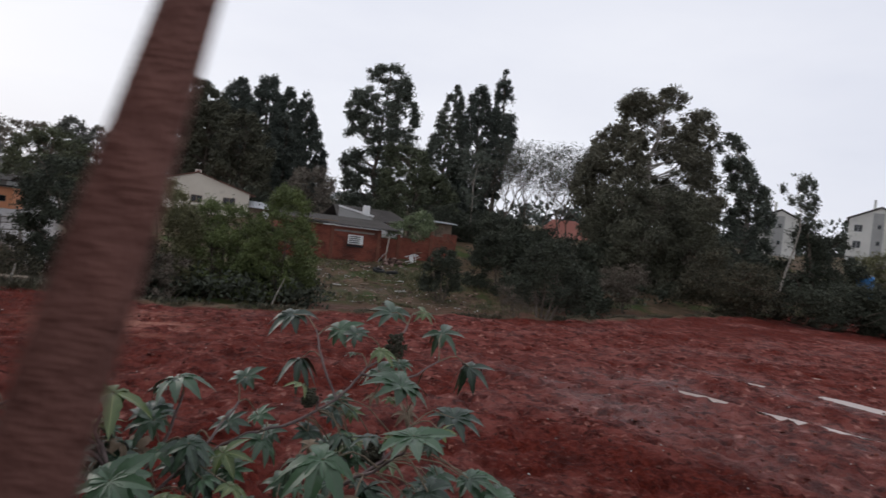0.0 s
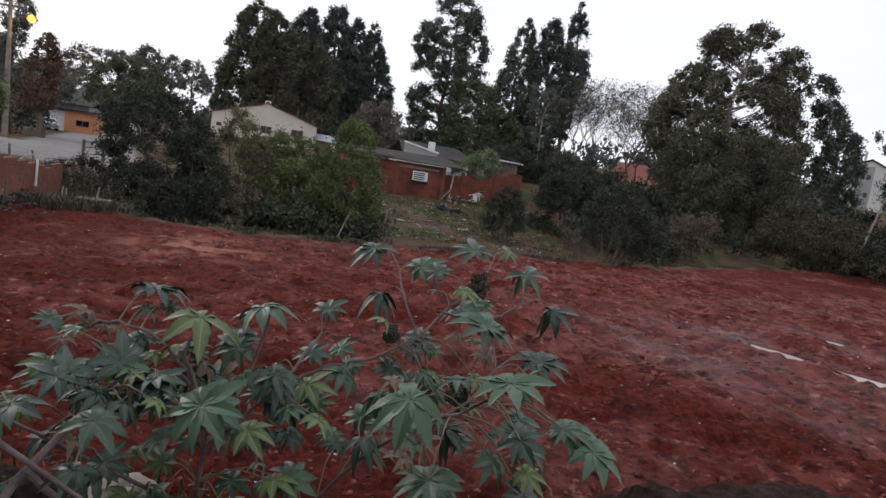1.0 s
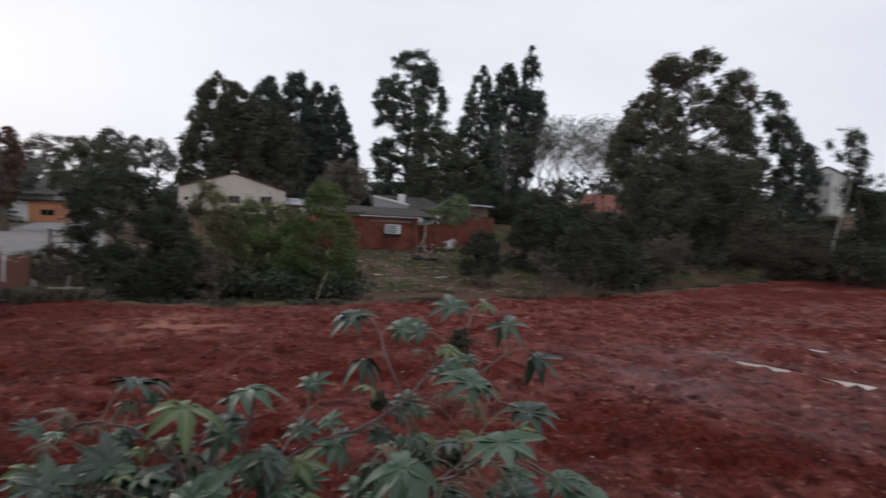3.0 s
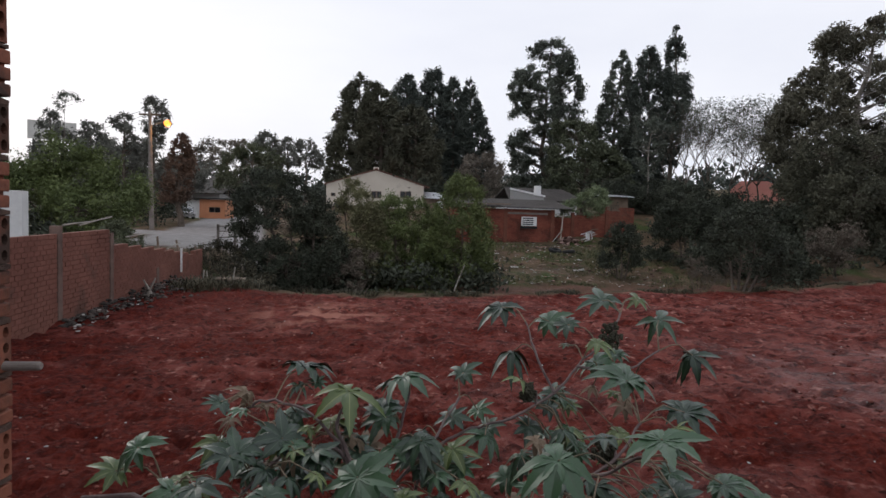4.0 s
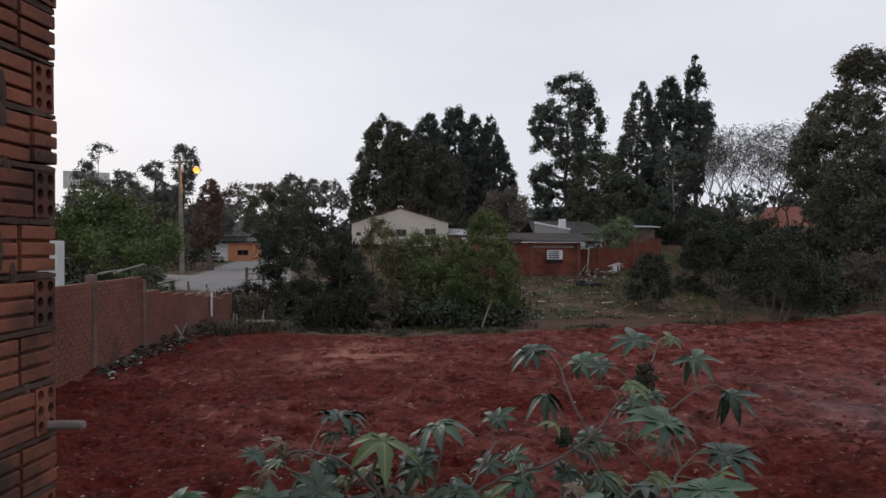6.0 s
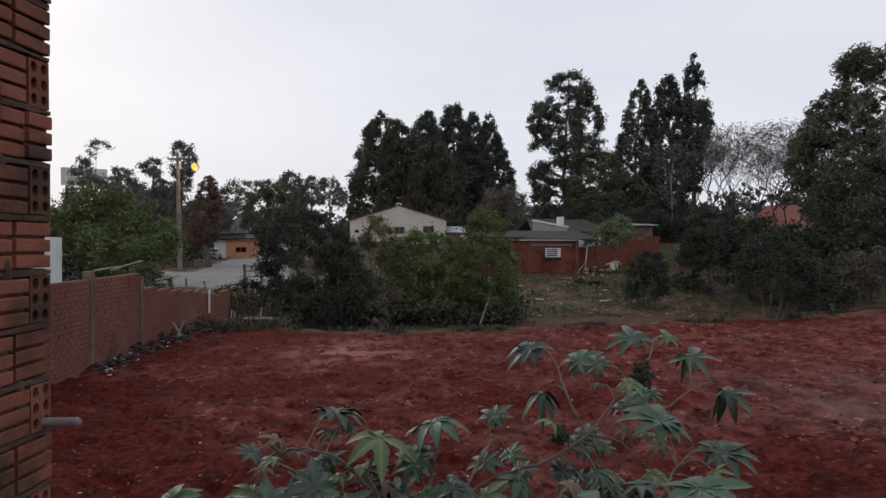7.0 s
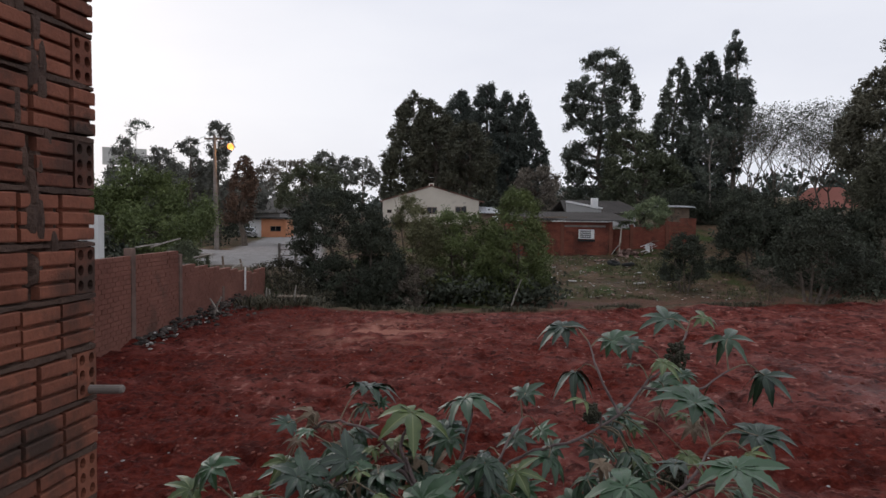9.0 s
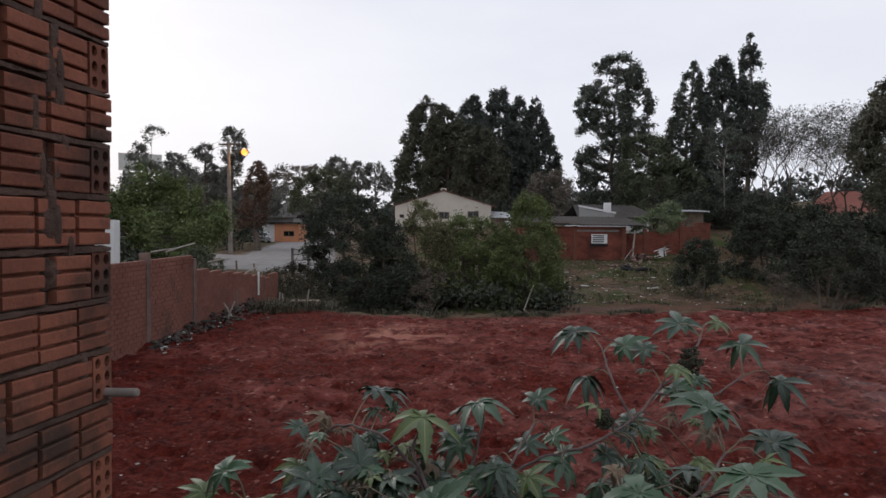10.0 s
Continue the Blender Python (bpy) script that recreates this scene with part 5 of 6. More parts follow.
    for x in (1.7, 4.3):
        part("pillar", box(x - 0.12, x + 0.12, -0.14, 0.14, -0.8, 2.6, 0.01), M_REDMORTAR, fence)


beige_house()
brick_house()


def far_houses():
    ob = thing("orange_house", pose(-22.4, 85, 0), "small orange house with a white side wall", "house")
    part("wall", box(0.0, 3.2, 0, 5, -0.5, 2.75, 0.02), M_ORANGE, ob)
    part("side_wall", box(-1.75, -0.004, 0.3, 5, -0.5, 2.65, 0.02), M_WHITE, ob, "white painted wall")
    part("roof", box(-2.0, 3.5, -0.5, 5.4, 2.8, 2.95, 0.02), M_FIBRO, ob)
    window(ob, 1.2, 2.6, 1.1, 1.8, 0.0, M_WOOD)
    for i, (x, y, w, z, h) in enumerate(((-25.0, 96.0, 5.0, 3.6, 2.0), (-23.0, 104.0, 7.0, 5.0, 2.2))):
        hs = thing("hillside_house", pose(x, y, 0), "grey-roofed house stepping up the hillside", "house", "houses on the hillside")
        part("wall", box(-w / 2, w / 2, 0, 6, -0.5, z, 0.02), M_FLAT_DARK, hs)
        slab_roof("roof", ((-w / 2 - 0.5, -0.6, z), (w / 2 + 0.5, -0.6, z)), ((-w / 2 - 0.5, 6.4, z + 1.6), (w / 2 + 0.5, 6.4, z + 1.6)), 0.1, M_FIBRO, hs, 14)
        window(hs, -w / 4, w / 4, z - 1.6, z - 0.7, 0.0, M_WOOD)
    pk = thing("pink_house", pose(50.2, 80.7, 0, 0, 0, -32), "salmon house with tiled roof behind the trees", "house")
    part("wall", prism([(-3.0, 2.0), (3.5, 2.0), (3.5, 6.4), (1.5, 7.6), (-1.8, 7.6), (-3.0, 6.4)], 0, 7), M_PINK, pk)
    part("lamp", box(2.7, 3.0, -0.12, -0.02, 6.3, 6.55, 0.03), M_BULB, pk, "lit lamp on the wall")
    for base, turn, w, z0, z1, zr in (((106.8, 74.2), -55, 8.2, 2.0, 14.7, 16.7), ((91.0, 80.0), -49, 6.0, 2.0, 12.9, 14.3)):
        ap = thing("apartment_block", pose(*base, 0, 0, 0, turn), "pale grey apartment block with low gable", "apartment block", "apartment blocks")
        part("wall", prism([(-w / 2, z0), (w / 2, z0), (w / 2, z1), (0.3, zr), (-w / 2, z1)], 0, 12), M_FLAT, ap)
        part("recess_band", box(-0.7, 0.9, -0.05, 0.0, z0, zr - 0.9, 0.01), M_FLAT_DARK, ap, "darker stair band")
        slab_roof("roof_slope", ((-w / 2 - 0.4, -0.3, z1 - 0.05), (-w / 2 - 0.4, 12.3, z1 - 0.05)), ((0.3, -0.3, zr + 0.12), (0.3, 12.3, zr + 0.12)), 0.15, M_FIBRO, ap)
        slab_roof("roof_slope", ((w / 2 + 0.4, -0.3, z1 - 0.05), (w / 2 + 0.4, 12.3, z1 - 0.05)), ((0.3, -0.3, zr + 0.12), (0.3, 12.3, zr + 0.12)), 0.15, M_FIBRO, ap)
        part("chimney", box(-0.9, -0.5, 2, 2.5, zr - 0.6, zr + 1.6, 0.03), M_FLAT, ap)
        if w > 8:
            part("stair_lamp", box(1.7, 1.95, -0.15, -0.02, z1 - 1.1, z1 - 0.85, 0.03), M_BULB, ap, "lit lamp on the gable")
        for i in range(3):
            window(ap, -w / 2 + 0.8, -w / 2 + 2.0, z1 - 2.2 - 2.8 * i, z1 - 1.0 - 2.8 * i, 0.0, M_FLAT_DARK)
            window(ap, 0.0, 0.6, z1 - 1.6 - 2.8 * i, z1 - 0.8 - 2.8 * i, -0.05, M_FLAT_DARK, 0)
    tank = thing("water_tank", pose(49.2, 34.5, 0, 0, 0, -55), "blue plastic water tank among the bushes", "water tank")
    v, f = [], []
    tube(v, f, [(0, 0, 0.8), (0, 0, 2.8), (0, 0, 3.6), (0, 0, 3.72)], [0.55, 0.6, 0.62, 0.5], 20)
    link_mesh("body", v, f, M_BLUE, tank)
    part("lid", box(-0.5, 0.5, -0.5, 0.5, 3.7, 3.8, 0.06), M_WHITE, tank, "pale lid")
    hb = thing("hoarding", pose(-70.9, 150, 0, 0, 0, 25), "pale blank hoarding above the trees", "hoarding")
    part("board", box(-4.6, 4.6, -0.2, 0.2, 14.8, 18.8, 0.05), M_FLAT, hb)
    for x in (-3.5, 3.5):
        part("post", box(x - 0.2, x + 0.2, 0.2, 0.5, 4.0, 18.0, 0.03), M_METAL, hb)
    wb = thing("white_outbuilding", pose(-11.6, 22.3, 0, 0, 0, 20), "white painted outbuilding behind the boundary wall", "shed")
    part("wall", box(-0.9, 0.12, 0, 1.5, 0.0, 2.7, 0.02), M_WHITE, wb)


far_houses()


# ---- street lamp pole ----
def utility_pole():
    ob = thing("utility_pole", pose(-16.6, 50, 0, 0, -1.2, 0), "tall grey concrete utility pole with street lamp", "utility pole")
    v, f = [], []
    tube(v, f, [(0, 0, -0.3), (0, 0, 4), (0, 0, 9.1)], [0.19, 0.16, 0.11], 10)
    link_mesh("pole", v, f, M_CONCRETE, ob)
    part("crossarm", box(-0.75, 0.75, -0.07, 0.07, 8.75, 8.87, 0.01), M_WOOD, ob)
    for x in (-0.7, -0.35, 0.35, 0.7):
        v, f = [], []
        tube(v, f, [(x, 0, 8.87), (x, 0, 8.95), (x, 0, 9.02)], [0.035, 0.06, 0.03], 8)
        link_mesh("insulator", v, f, M_WHITE, ob)
    v, f = [], []
    tube(v, f, [(0, 0, 7.9), (0.5, 0, 8.2), (1.05, 0, 8.28)], [0.03, 0.03, 0.03], 8)
    link_mesh("lamp_arm", v, f, M_METAL, ob)
    head = part("lamp_head", box(0.95, 1.5, -0.13, 0.13, 8.25, 8.38, 0.03), M_METAL, ob)
    bm = bmesh.new()
    bmesh.ops.create_icosphere(bm, subdivisions=2, radius=0.26, matrix=Matrix.Translation((1.25, -0.02, 8.2)))
    part("lamp_bulb", bm, M_LAMP, head, "glowing orange sodium lamp")
    lamp = new("street_light", bpy.data.lights.new("street_light", "POINT"))
    lamp.data.energy, lamp.data.color, lamp.data.shadow_soft_size = 160, (1.0, 0.45, 0.12), 0.2
    lamp.location = (-15.4, 49.95, 7.9)
    for i, x in enumerate((-0.7, 0.35)):
        v, f = [], []
        tube(v, f, [(x - 16.8, 50, 9.0), (x - 24, 58, 8.3), (x - 33, 68, 8.8)], [0.012] * 3, 4)
        tagged(link_mesh("power_line", v, f, M_BLACK), "thin black power line from the pole", "cable", "power lines")


utility_pole()


# ---- parked car ----
def parked_car():
    ob = thing("parked_car", pose(-23.3, 81.5, base_height(-23.3, 81.5), 0, 0, -58), "silver hatchback parked beside the orange house", "car")
    outline = [(-2.0, 0.3), (2.0, 0.3), (2.05, 0.75), (1.2, 0.92), (0.6, 1.42), (-1.2, 1.45), (-1.85, 0.95), (-2.05, 0.8)]
    bm = prism(outline, -0.8, 0.8)
    bmesh.ops.bevel(bm, geom=list(bm.edges), offset=0.06, segments=2, affect="EDGES")
    body = part("body", bm, M_SILVER, ob)
    part("windscreen", prism([(1.15, 0.95), (1.17, 0.98), (0.66, 1.36), (0.62, 1.34)], -0.66, 0.66), M_PANE, ob)
    for s in (-1, 1):
        part("side_window", prism([(-1.5, 0.95), (0.95, 0.95), (0.5, 1.34), (-1.1, 1.36)], s * 0.795, s * 0.812), M_PANE, ob)
        part("headlight", box(1.9, 2.07, s * 0.7 - 0.14, s * 0.7 + 0.14, 0.62, 0.78, 0.03), M_WHITE, ob)
        for x in (-1.25, 1.25):
            v, f = [], []
            tube(v, f, [(x, s * 0.62, 0.3), (x, s * 0.84, 0.3)], [0.3, 0.3], 18)
            wheel = link_mesh("wheel", v, f, M_BLACK, ob)
            v, f = [], []
            tube(v, f, [(x, s * 0.83, 0.3), (x, s * 0.85, 0.3)], [0.18, 0.17], 14)
            link_mesh("rim", v, f, M_METAL, wheel)


parked_car()


def road_fence():
    ob = thing("metal_gate", pose(-7.0, 33.3, 0.2, 0, 0, 60), "rusty metal gate and rails beside the road", "gate")
    for x in (-1.2, 0.0, 1.2):
        part("post", box(x - 0.05, x + 0.05, -0.05, 0.05, -0.4, 1.25, 0.01), M_METAL, ob)
    for z in (0.3, 0.6, 0.9, 1.15):
        part("rail", box(-1.2, 1.2, -0.02, 0.02, z - 0.025, z + 0.025), M_METAL, ob)
    rng = random.Random(9)
    for i in range(9):
        x, y = -7.2 + 0.28 * i + rng.uniform(-0.2, 0.2), 22.5 + 1.2 * i
        v, f = [], []
        z = base_height(x, y)
        lean = rng.uniform(-0.25, 0.25)
        tube(v, f, [(0, 0, -0.3), (lean * 0.5, 0, 0.6), (lean, 0, rng.uniform(1.0, 1.5))], [0.05, 0.045, 0.035], 6)
        p = link_mesh("fence_post", v, f, M_WOOD)
        p.matrix_world = pose(x, y, z)
        tagged(p, "weathered leaning wooden fence post", "post", "posts beside the road")


road_fence()


# ---- castor oil plants on the bank ----
def castor_leaf_mesh(name, material, lobes, droop, cup, seed):
    """A palmate leaf of radius 1 in the x, y plane round its stalk: toothed lobes, folded along the rib, bending down towards the tips."""
    rng = random.Random(seed)
    v, f, rib = [], [], []
    n = 11
    for k in range(lobes):
        a = radians(-158 + 316 * k / (lobes - 1)) + rng.uniform(-0.06, 0.06) + math.pi / 2
        back = abs(k / (lobes - 1) * 2 - 1)
        length = (1.0 - 0.45 * back ** 1.7) * rng.uniform(0.88, 1.06)
        wide = 0.152 * rng.uniform(0.85, 1.2)
        bend = droop * rng.uniform(0.3, 1.5)
        twist = rng.uniform(-0.35, 0.35)
        sway = rng.uniform(-0.12, 0.12)
        start = len(v)
        for i in range(n + 1):
            t = i / n
            if t < 0.38:
                w = (0.015 + 0.36 * t) * wide / 0.14
            else:
                w = wide * max(0.0, 1 - ((t - 0.38) / 0.62) ** 1.9)
            tooth = 1.0 + (0.13 if i % 2 else -0.07) * (1 if 0 < i < n else 0)
            r = length * t
            ang = a + sway * t * t
            z = cup * t * (1 - t) * 2 - bend * t ** 1.8
            for s, q in ((-1, 1.0), (-1, 0.10), (0, 0.0), (1, 0.10), (1, 1.0)):
                u = s * q * w * (tooth if q == 1.0 else 1.0)
                fold = 0.28 * abs(u) + twist * u * t
                v.append((r * math.cos(ang) - u * math.sin(ang), r * math.sin(ang) + u * math.cos(ang), z + fold))
                rib.append(1.0 if q == 0.0 else (0.25 if q < 1 else 0.0))
        for i in range(n):
            for c in range(4):
                p = start + i * 5 + c
                f.append((p, p + 1, p + 6, p + 5))
    me = bpy.data.meshes.new(name)
    me.from_pydata(v, [], f)
    me.materials.append(material)
    me.attributes.new("rib", "FLOAT", "POINT").data.foreach_set("value", rib)
    for p in me.polygons:
        p.use_smooth = True
    return me


LEAF_MESHES = {
    0: [castor_leaf_mesh("leaf", M_CASTOR, 9, 0.12, 0.06, 1), castor_leaf_mesh("leaf", M_CASTOR, 8, 0.20, 0.08, 2)],
    1: [castor_leaf_mesh("leaf", M_CASTOR, 8, 0.34, 0.12, 3), castor_leaf_mesh("leaf", M_CASTOR, 9, 0.40, 0.12, 4)],
    2: [castor_leaf_mesh("leaf", M_CASTOR, 8, 0.16, 0.12, 5), castor_leaf_mesh("leaf", M_CASTOR, 9, 0.24, 0.16, 6)],
    3: [castor_leaf_mesh("leaf", M_CASTOR, 7, 0.75, 0.1, 7), castor_leaf_mesh("leaf", M_CASTOR, 8, 0.85, 0.1, 8)],
    4: [castor_leaf_mesh("leaf", M_CASTOR_LIGHT, 8, 0.3, 0.12, 9), castor_leaf_mesh("leaf", M_CASTOR_LIGHT, 7, 0.42, 0.1, 10)],
    5: [castor_leaf_mesh("leaf", M_CASTOR_WILT, 7, 0.4, 0.3, 11), castor_leaf_mesh("leaf", M_CASTOR_WILT, 7, 0.8, 0.2, 12)],
}


def castor_plant(label, root, stems, leaves, fruits, seed, low=36):
    rng = random.Random(seed)
    ob = thing("castor_plant", pose(*root), label, "plant", "castor plants on the bank")
    base = Vector(root)
    nodes = []
    for stem, r0, r1 in stems:
        pts = [Vector(p) - base for p in stem]
        fine = []
        for i in range(len(pts) - 1):
            for k in range(4):
                t = k / 4
                a, b, c, d = pts[max(i - 1, 0)], pts[i], pts[i + 1], pts[min(i + 2, len(pts) - 1)]
                fine.append(0.5 * ((2 * b) + (c - a) * t + (2 * a - 5 * b + 4 * c - d) * t * t + (3 * b - a - 3 * c + d) * t ** 3))
        fine.append(pts[-1])
        fine = [p + Vector((rng.uniform(-1, 1), rng.uniform(-1, 1), rng.uniform(-1, 1))) * 0.006 if 0 < i < len(fine) - 1 else p for i, p in enumerate(fine)]
        m = len(fine) - 1
        v, f = [], []
        radii = [(r0 + (r1 - r0) * i / m) * (1.18 if i % 4 == 0 else 0.96) for i in range(m + 1)]
        tube(v, f, fine, radii, 8)
        link_mesh("stem", v, f, M_STEM, ob)
        nodes += fine[2:]
    filler = []
    for i in range(low):
        p = base + rng.choice(nodes)
        high = i % 3 == 0
        z = p.z + rng.uniform(-0.05, 0.06) if high else min(p.z, 1.66) - rng.uniform(0.02, 0.25)
        filler.append((p.x + rng.uniform(-0.22, 0.22), p.y + rng.uniform(-0.28, 0.25), max(1.2, z), rng.uniform(0.05, 0.095) if high else rng.uniform(0.07, 0.12), rng.choice((0, 0, 1, 1, 2, 3, 4, 4, 5))))
    for x, y, z, r, kind in leaves + filler:
        c = Vector((x, y, z)) - base
        to_eye = (Vector((0.03, 0.0, 2.6)) - Vector((x, y, z))).normalized()
        up = {0: 0.55, 1: 1.0, 2: 1.6, 3: 0.9, 4: 0.9, 5: 0.8}[kind]
        normal = (to_eye * 0.28 + Vector((rng.uniform(-0.5, 0.5), rng.uniform(-0.45, 0.4), 0.55 + 0.5 * up * rng.uniform(0.5, 1.1)))).normalized()
        near = min(nodes, key=lambda p: (p - c).length + 0.6 * max(0.0, p.z - c.z + 0.05))
        away = (c - near)
        away = away - normal * away.dot(normal)
        if away.length < 0.01:
            away = Vector((rng.uniform(-1, 1), 0.4, 0)) - normal * 0.2
        tip = (away.normalized() + Vector((rng.uniform(-0.3, 0.3), rng.uniform(-0.2, 0.2), 0))).normalized()
        side = tip.cross(normal).normalized()
        tip = normal.cross(side).normalized()
        m = Matrix((side, tip, normal)).transposed().to_4x4()
        leaf = new("leaf", rng.choice(LEAF_MESHES[kind]))
        leaf.parent = ob
        k = r * rng.uniform(1.08, 1.22)
        leaf.matrix_basis = Matrix.Translation(c) @ m @ Matrix.Diagonal((k, k, k, 1))
        v, f = [], []
        mid = near.lerp(c, 0.5) + Vector((rng.uniform(-0.02, 0.02), 0, 0.02 + 0.10 * (c - near).length))
        tube(v, f, [near, near.lerp(mid, 0.6) + Vector((0, 0, 0.01)), mid, mid.lerp(c, 0.6), c + normal * 0.004], [0.0038, 0.0032, 0.003, 0.0028, 0.0024], 6)
        link_mesh("leaf_stalk", v, f, M_PETIOLE, ob)
    for x, y, z, r in fruits:
        v, f = [], []
        for i in range(60):
            d = Vector((rng.gauss(0, 1), rng.gauss(0, 1), rng.gauss(0, 1.3))).normalized()
            c = Vector((x, y, z)) - base + Vector((d.x, d.y, d.z * 1.25)) * r * rng.uniform(0.35, 0.95)
            s = 0.011 * rng.uniform(0.8, 1.25)
            st = len(v)
            ring, rows = 7, 4
            v.append(c + Vector((0, 0, s)))
            for j in range(1, rows):
                for q in range(ring):
                    w, p = 2 * math.pi * q / ring, math.pi * j / rows
                    k = s * (1.35 if (q + j) % 2 else 0.8)
                    v.append(c + Vector((k * math.sin(p) * math.cos(w), k * math.sin(p) * math.sin(w), k * math.cos(p))))
            v.append(c - Vector((0, 0, s)))
            for q in range(ring):
                f.append((st, st + 1 + q, st + 1 + (q + 1) % ring))
                for j in range(rows - 2):
                    a = st + 1 + j * ring
                    f.append((a + q, a + ring + q, a + ring + (q + 1) % ring, a + (q + 1) % ring))
                a = st + 1 + (rows - 2) * ring
                f.append((a + q, st + 1 + (rows - 1) * ring, a + (q + 1) % ring))
        cluster = link_mesh("fruit_spike", v, f, M_SEED, ob, "dark spiky fruit head")
        near = min(nodes, key=lambda p: (p - (Vector((x, y, z)) - base)).length)
        v, f = [], []
        tube(v, f, [near, near.lerp(Vector((x, y, z)) - base, 0.5) + Vector((0.02, 0, 0.03)), Vector((x, y, z)) - base], [0.007, 0.006, 0.005], 6)
        link_mesh("seed_stalk", v, f, M_STEM, ob)
    return ob


RIGHT_LEAVES = [(0.85, 1.73, 1.93, 0.135, 0), (0.64, 2.03, 1.75, 0.167, 1), (1.06, 2.51, 1.89, 0.165, 2), (0.68, 3.25, 2.07, 0.16, 1), (0.92, 3.2, 2.01, 0.131, 1), (1.2, 3.21, 2.12, 0.138, 2), (1.46, 3.1, 2.04, 0.138, 3), (1.61, 3.02, 1.88, 0.138, 3), (0.72, 3.14, 1.86, 0.124, 3), (1.08, 2.93, 1.86, 0.126, 1), (1.36, 2.59, 1.73, 0.159, 2), (1.15, 1.9, 1.73, 0.117, 1), (0.74, 2.83, 1.59, 0.108, 0), (0.9, 2.89, 1.7, 0.101, 0), (1.36, 3.14, 2.14, 0.084, 4)]
RIGHT_LOW = [(0.72, 1.95, 1.51, 0.15, 0), (1.22, 1.82, 1.68, 0.111, 2), (0.58, 2.41, 1.43, 0.106, 3), (0.97, 1.85, 1.7, 0.097, 1), (0.95, 2.5, 1.45, 0.12, 3), (0.62, 2.7, 1.4, 0.10, 1), (1.3, 2.4, 1.4, 0.11, 3), (0.85, 2.2, 1.35, 0.12, 1)]
LEFT_LEAVES = [(-0.28, 2.91, 1.84, 0.164, 2), (-0.07, 2.62, 1.81, 0.165, 4), (0.15, 2.62, 1.87, 0.147, 1), (0.44, 2.89, 1.82, 0.097, 2), (-0.32, 2.5, 1.66, 0.137, 2), (0.22, 2.51, 1.63, 0.133, 1), (-0.02, 2.22, 1.62, 0.163, 0), (0.38, 2.8, 1.64, 0.099, 0), (-0.53, 2.87, 1.73, 0.087, 5), (-0.75, 2.2, 1.74, 0.11, 1), (-0.62, 2.13, 1.62, 0.101, 1), (-0.49, 2.37, 1.64, 0.098, 2), (0.08, 2.62, 1.7, 0.11, 1), (-0.18, 2.41, 1.63, 0.11, 0), (-0.85, 2.27, 1.63, 0.102, 4), (-0.14, 2.72, 1.65, 0.115, 4)]
LEFT_LOW = [(-0.32, 2.12, 1.6, 0.115, 1), (-0.53, 2.07, 1.66, 0.102, 1), (0.01, 2.26, 1.6, 0.128, 0), (-0.34, 2.02, 1.49, 0.092, 3), (-0.13, 2.25, 1.5, 0.097, 0), (0.22, 2.46, 1.66, 0.106, 1), (-0.47, 2.4, 1.64, 0.127, 2), (0.14, 2.26, 1.52, 0.097, 4), (0.38, 2.34, 1.54, 0.089, 4), (-0.35, 2.52, 1.63, 0.11, 2), (0.07, 2.66, 1.72, 0.103, 1), (-0.7, 2.5, 1.5, 0.1, 4), (0.3, 2.6, 1.45, 0.12, 1), (-0.2, 2.6, 1.45, 0.12, 1), (-0.55, 2.65, 1.68, 0.06, 5), (-0.45, 2.9, 1.66, 0.06, 5)]
castor_plant("sprawling green castor oil plant with star-shaped leaves and seed clusters", (0.34, 2.72, 0.85), [
    ([(0.34, 2.72, 0.85), (0.22, 2.74, 1.2), (0.28, 2.76, 1.47), (0.46, 2.79, 1.59), (0.66, 2.8, 1.64), (0.86, 2.85, 1.74), (0.98, 2.91, 1.85), (1.15, 3.01, 1.95), (1.25, 3.08, 2.08)], 0.0085, 0.005),
    ([(0.34, 2.72, 0.85), (0.6, 2.5, 1.3), (0.79, 2.29, 1.56), (0.84, 2.17, 1.64), (0.89, 2.04, 1.74), (0.87, 1.85, 1.84)], 0.009, 0.005),
    ([(0.98, 2.91, 1.85), (1.2, 2.85, 1.85), (1.4, 2.95, 1.92)], 0.007, 0.004),
    ([(0.86, 2.85, 1.74), (0.8, 3.0, 1.9), (0.78, 3.12, 2.02)], 0.007, 0.004),
    ([(0.79, 2.29, 1.56), (0.95, 2.3, 1.65), (1.08, 2.4, 1.75)], 0.007, 0.005),
], RIGHT_LEAVES + RIGHT_LOW, [(1.17, 3.0, 1.98, 0.06), (0.92, 2.35, 1.66, 0.055), (0.73, 2.83, 1.75, 0.035)], 3, 60)
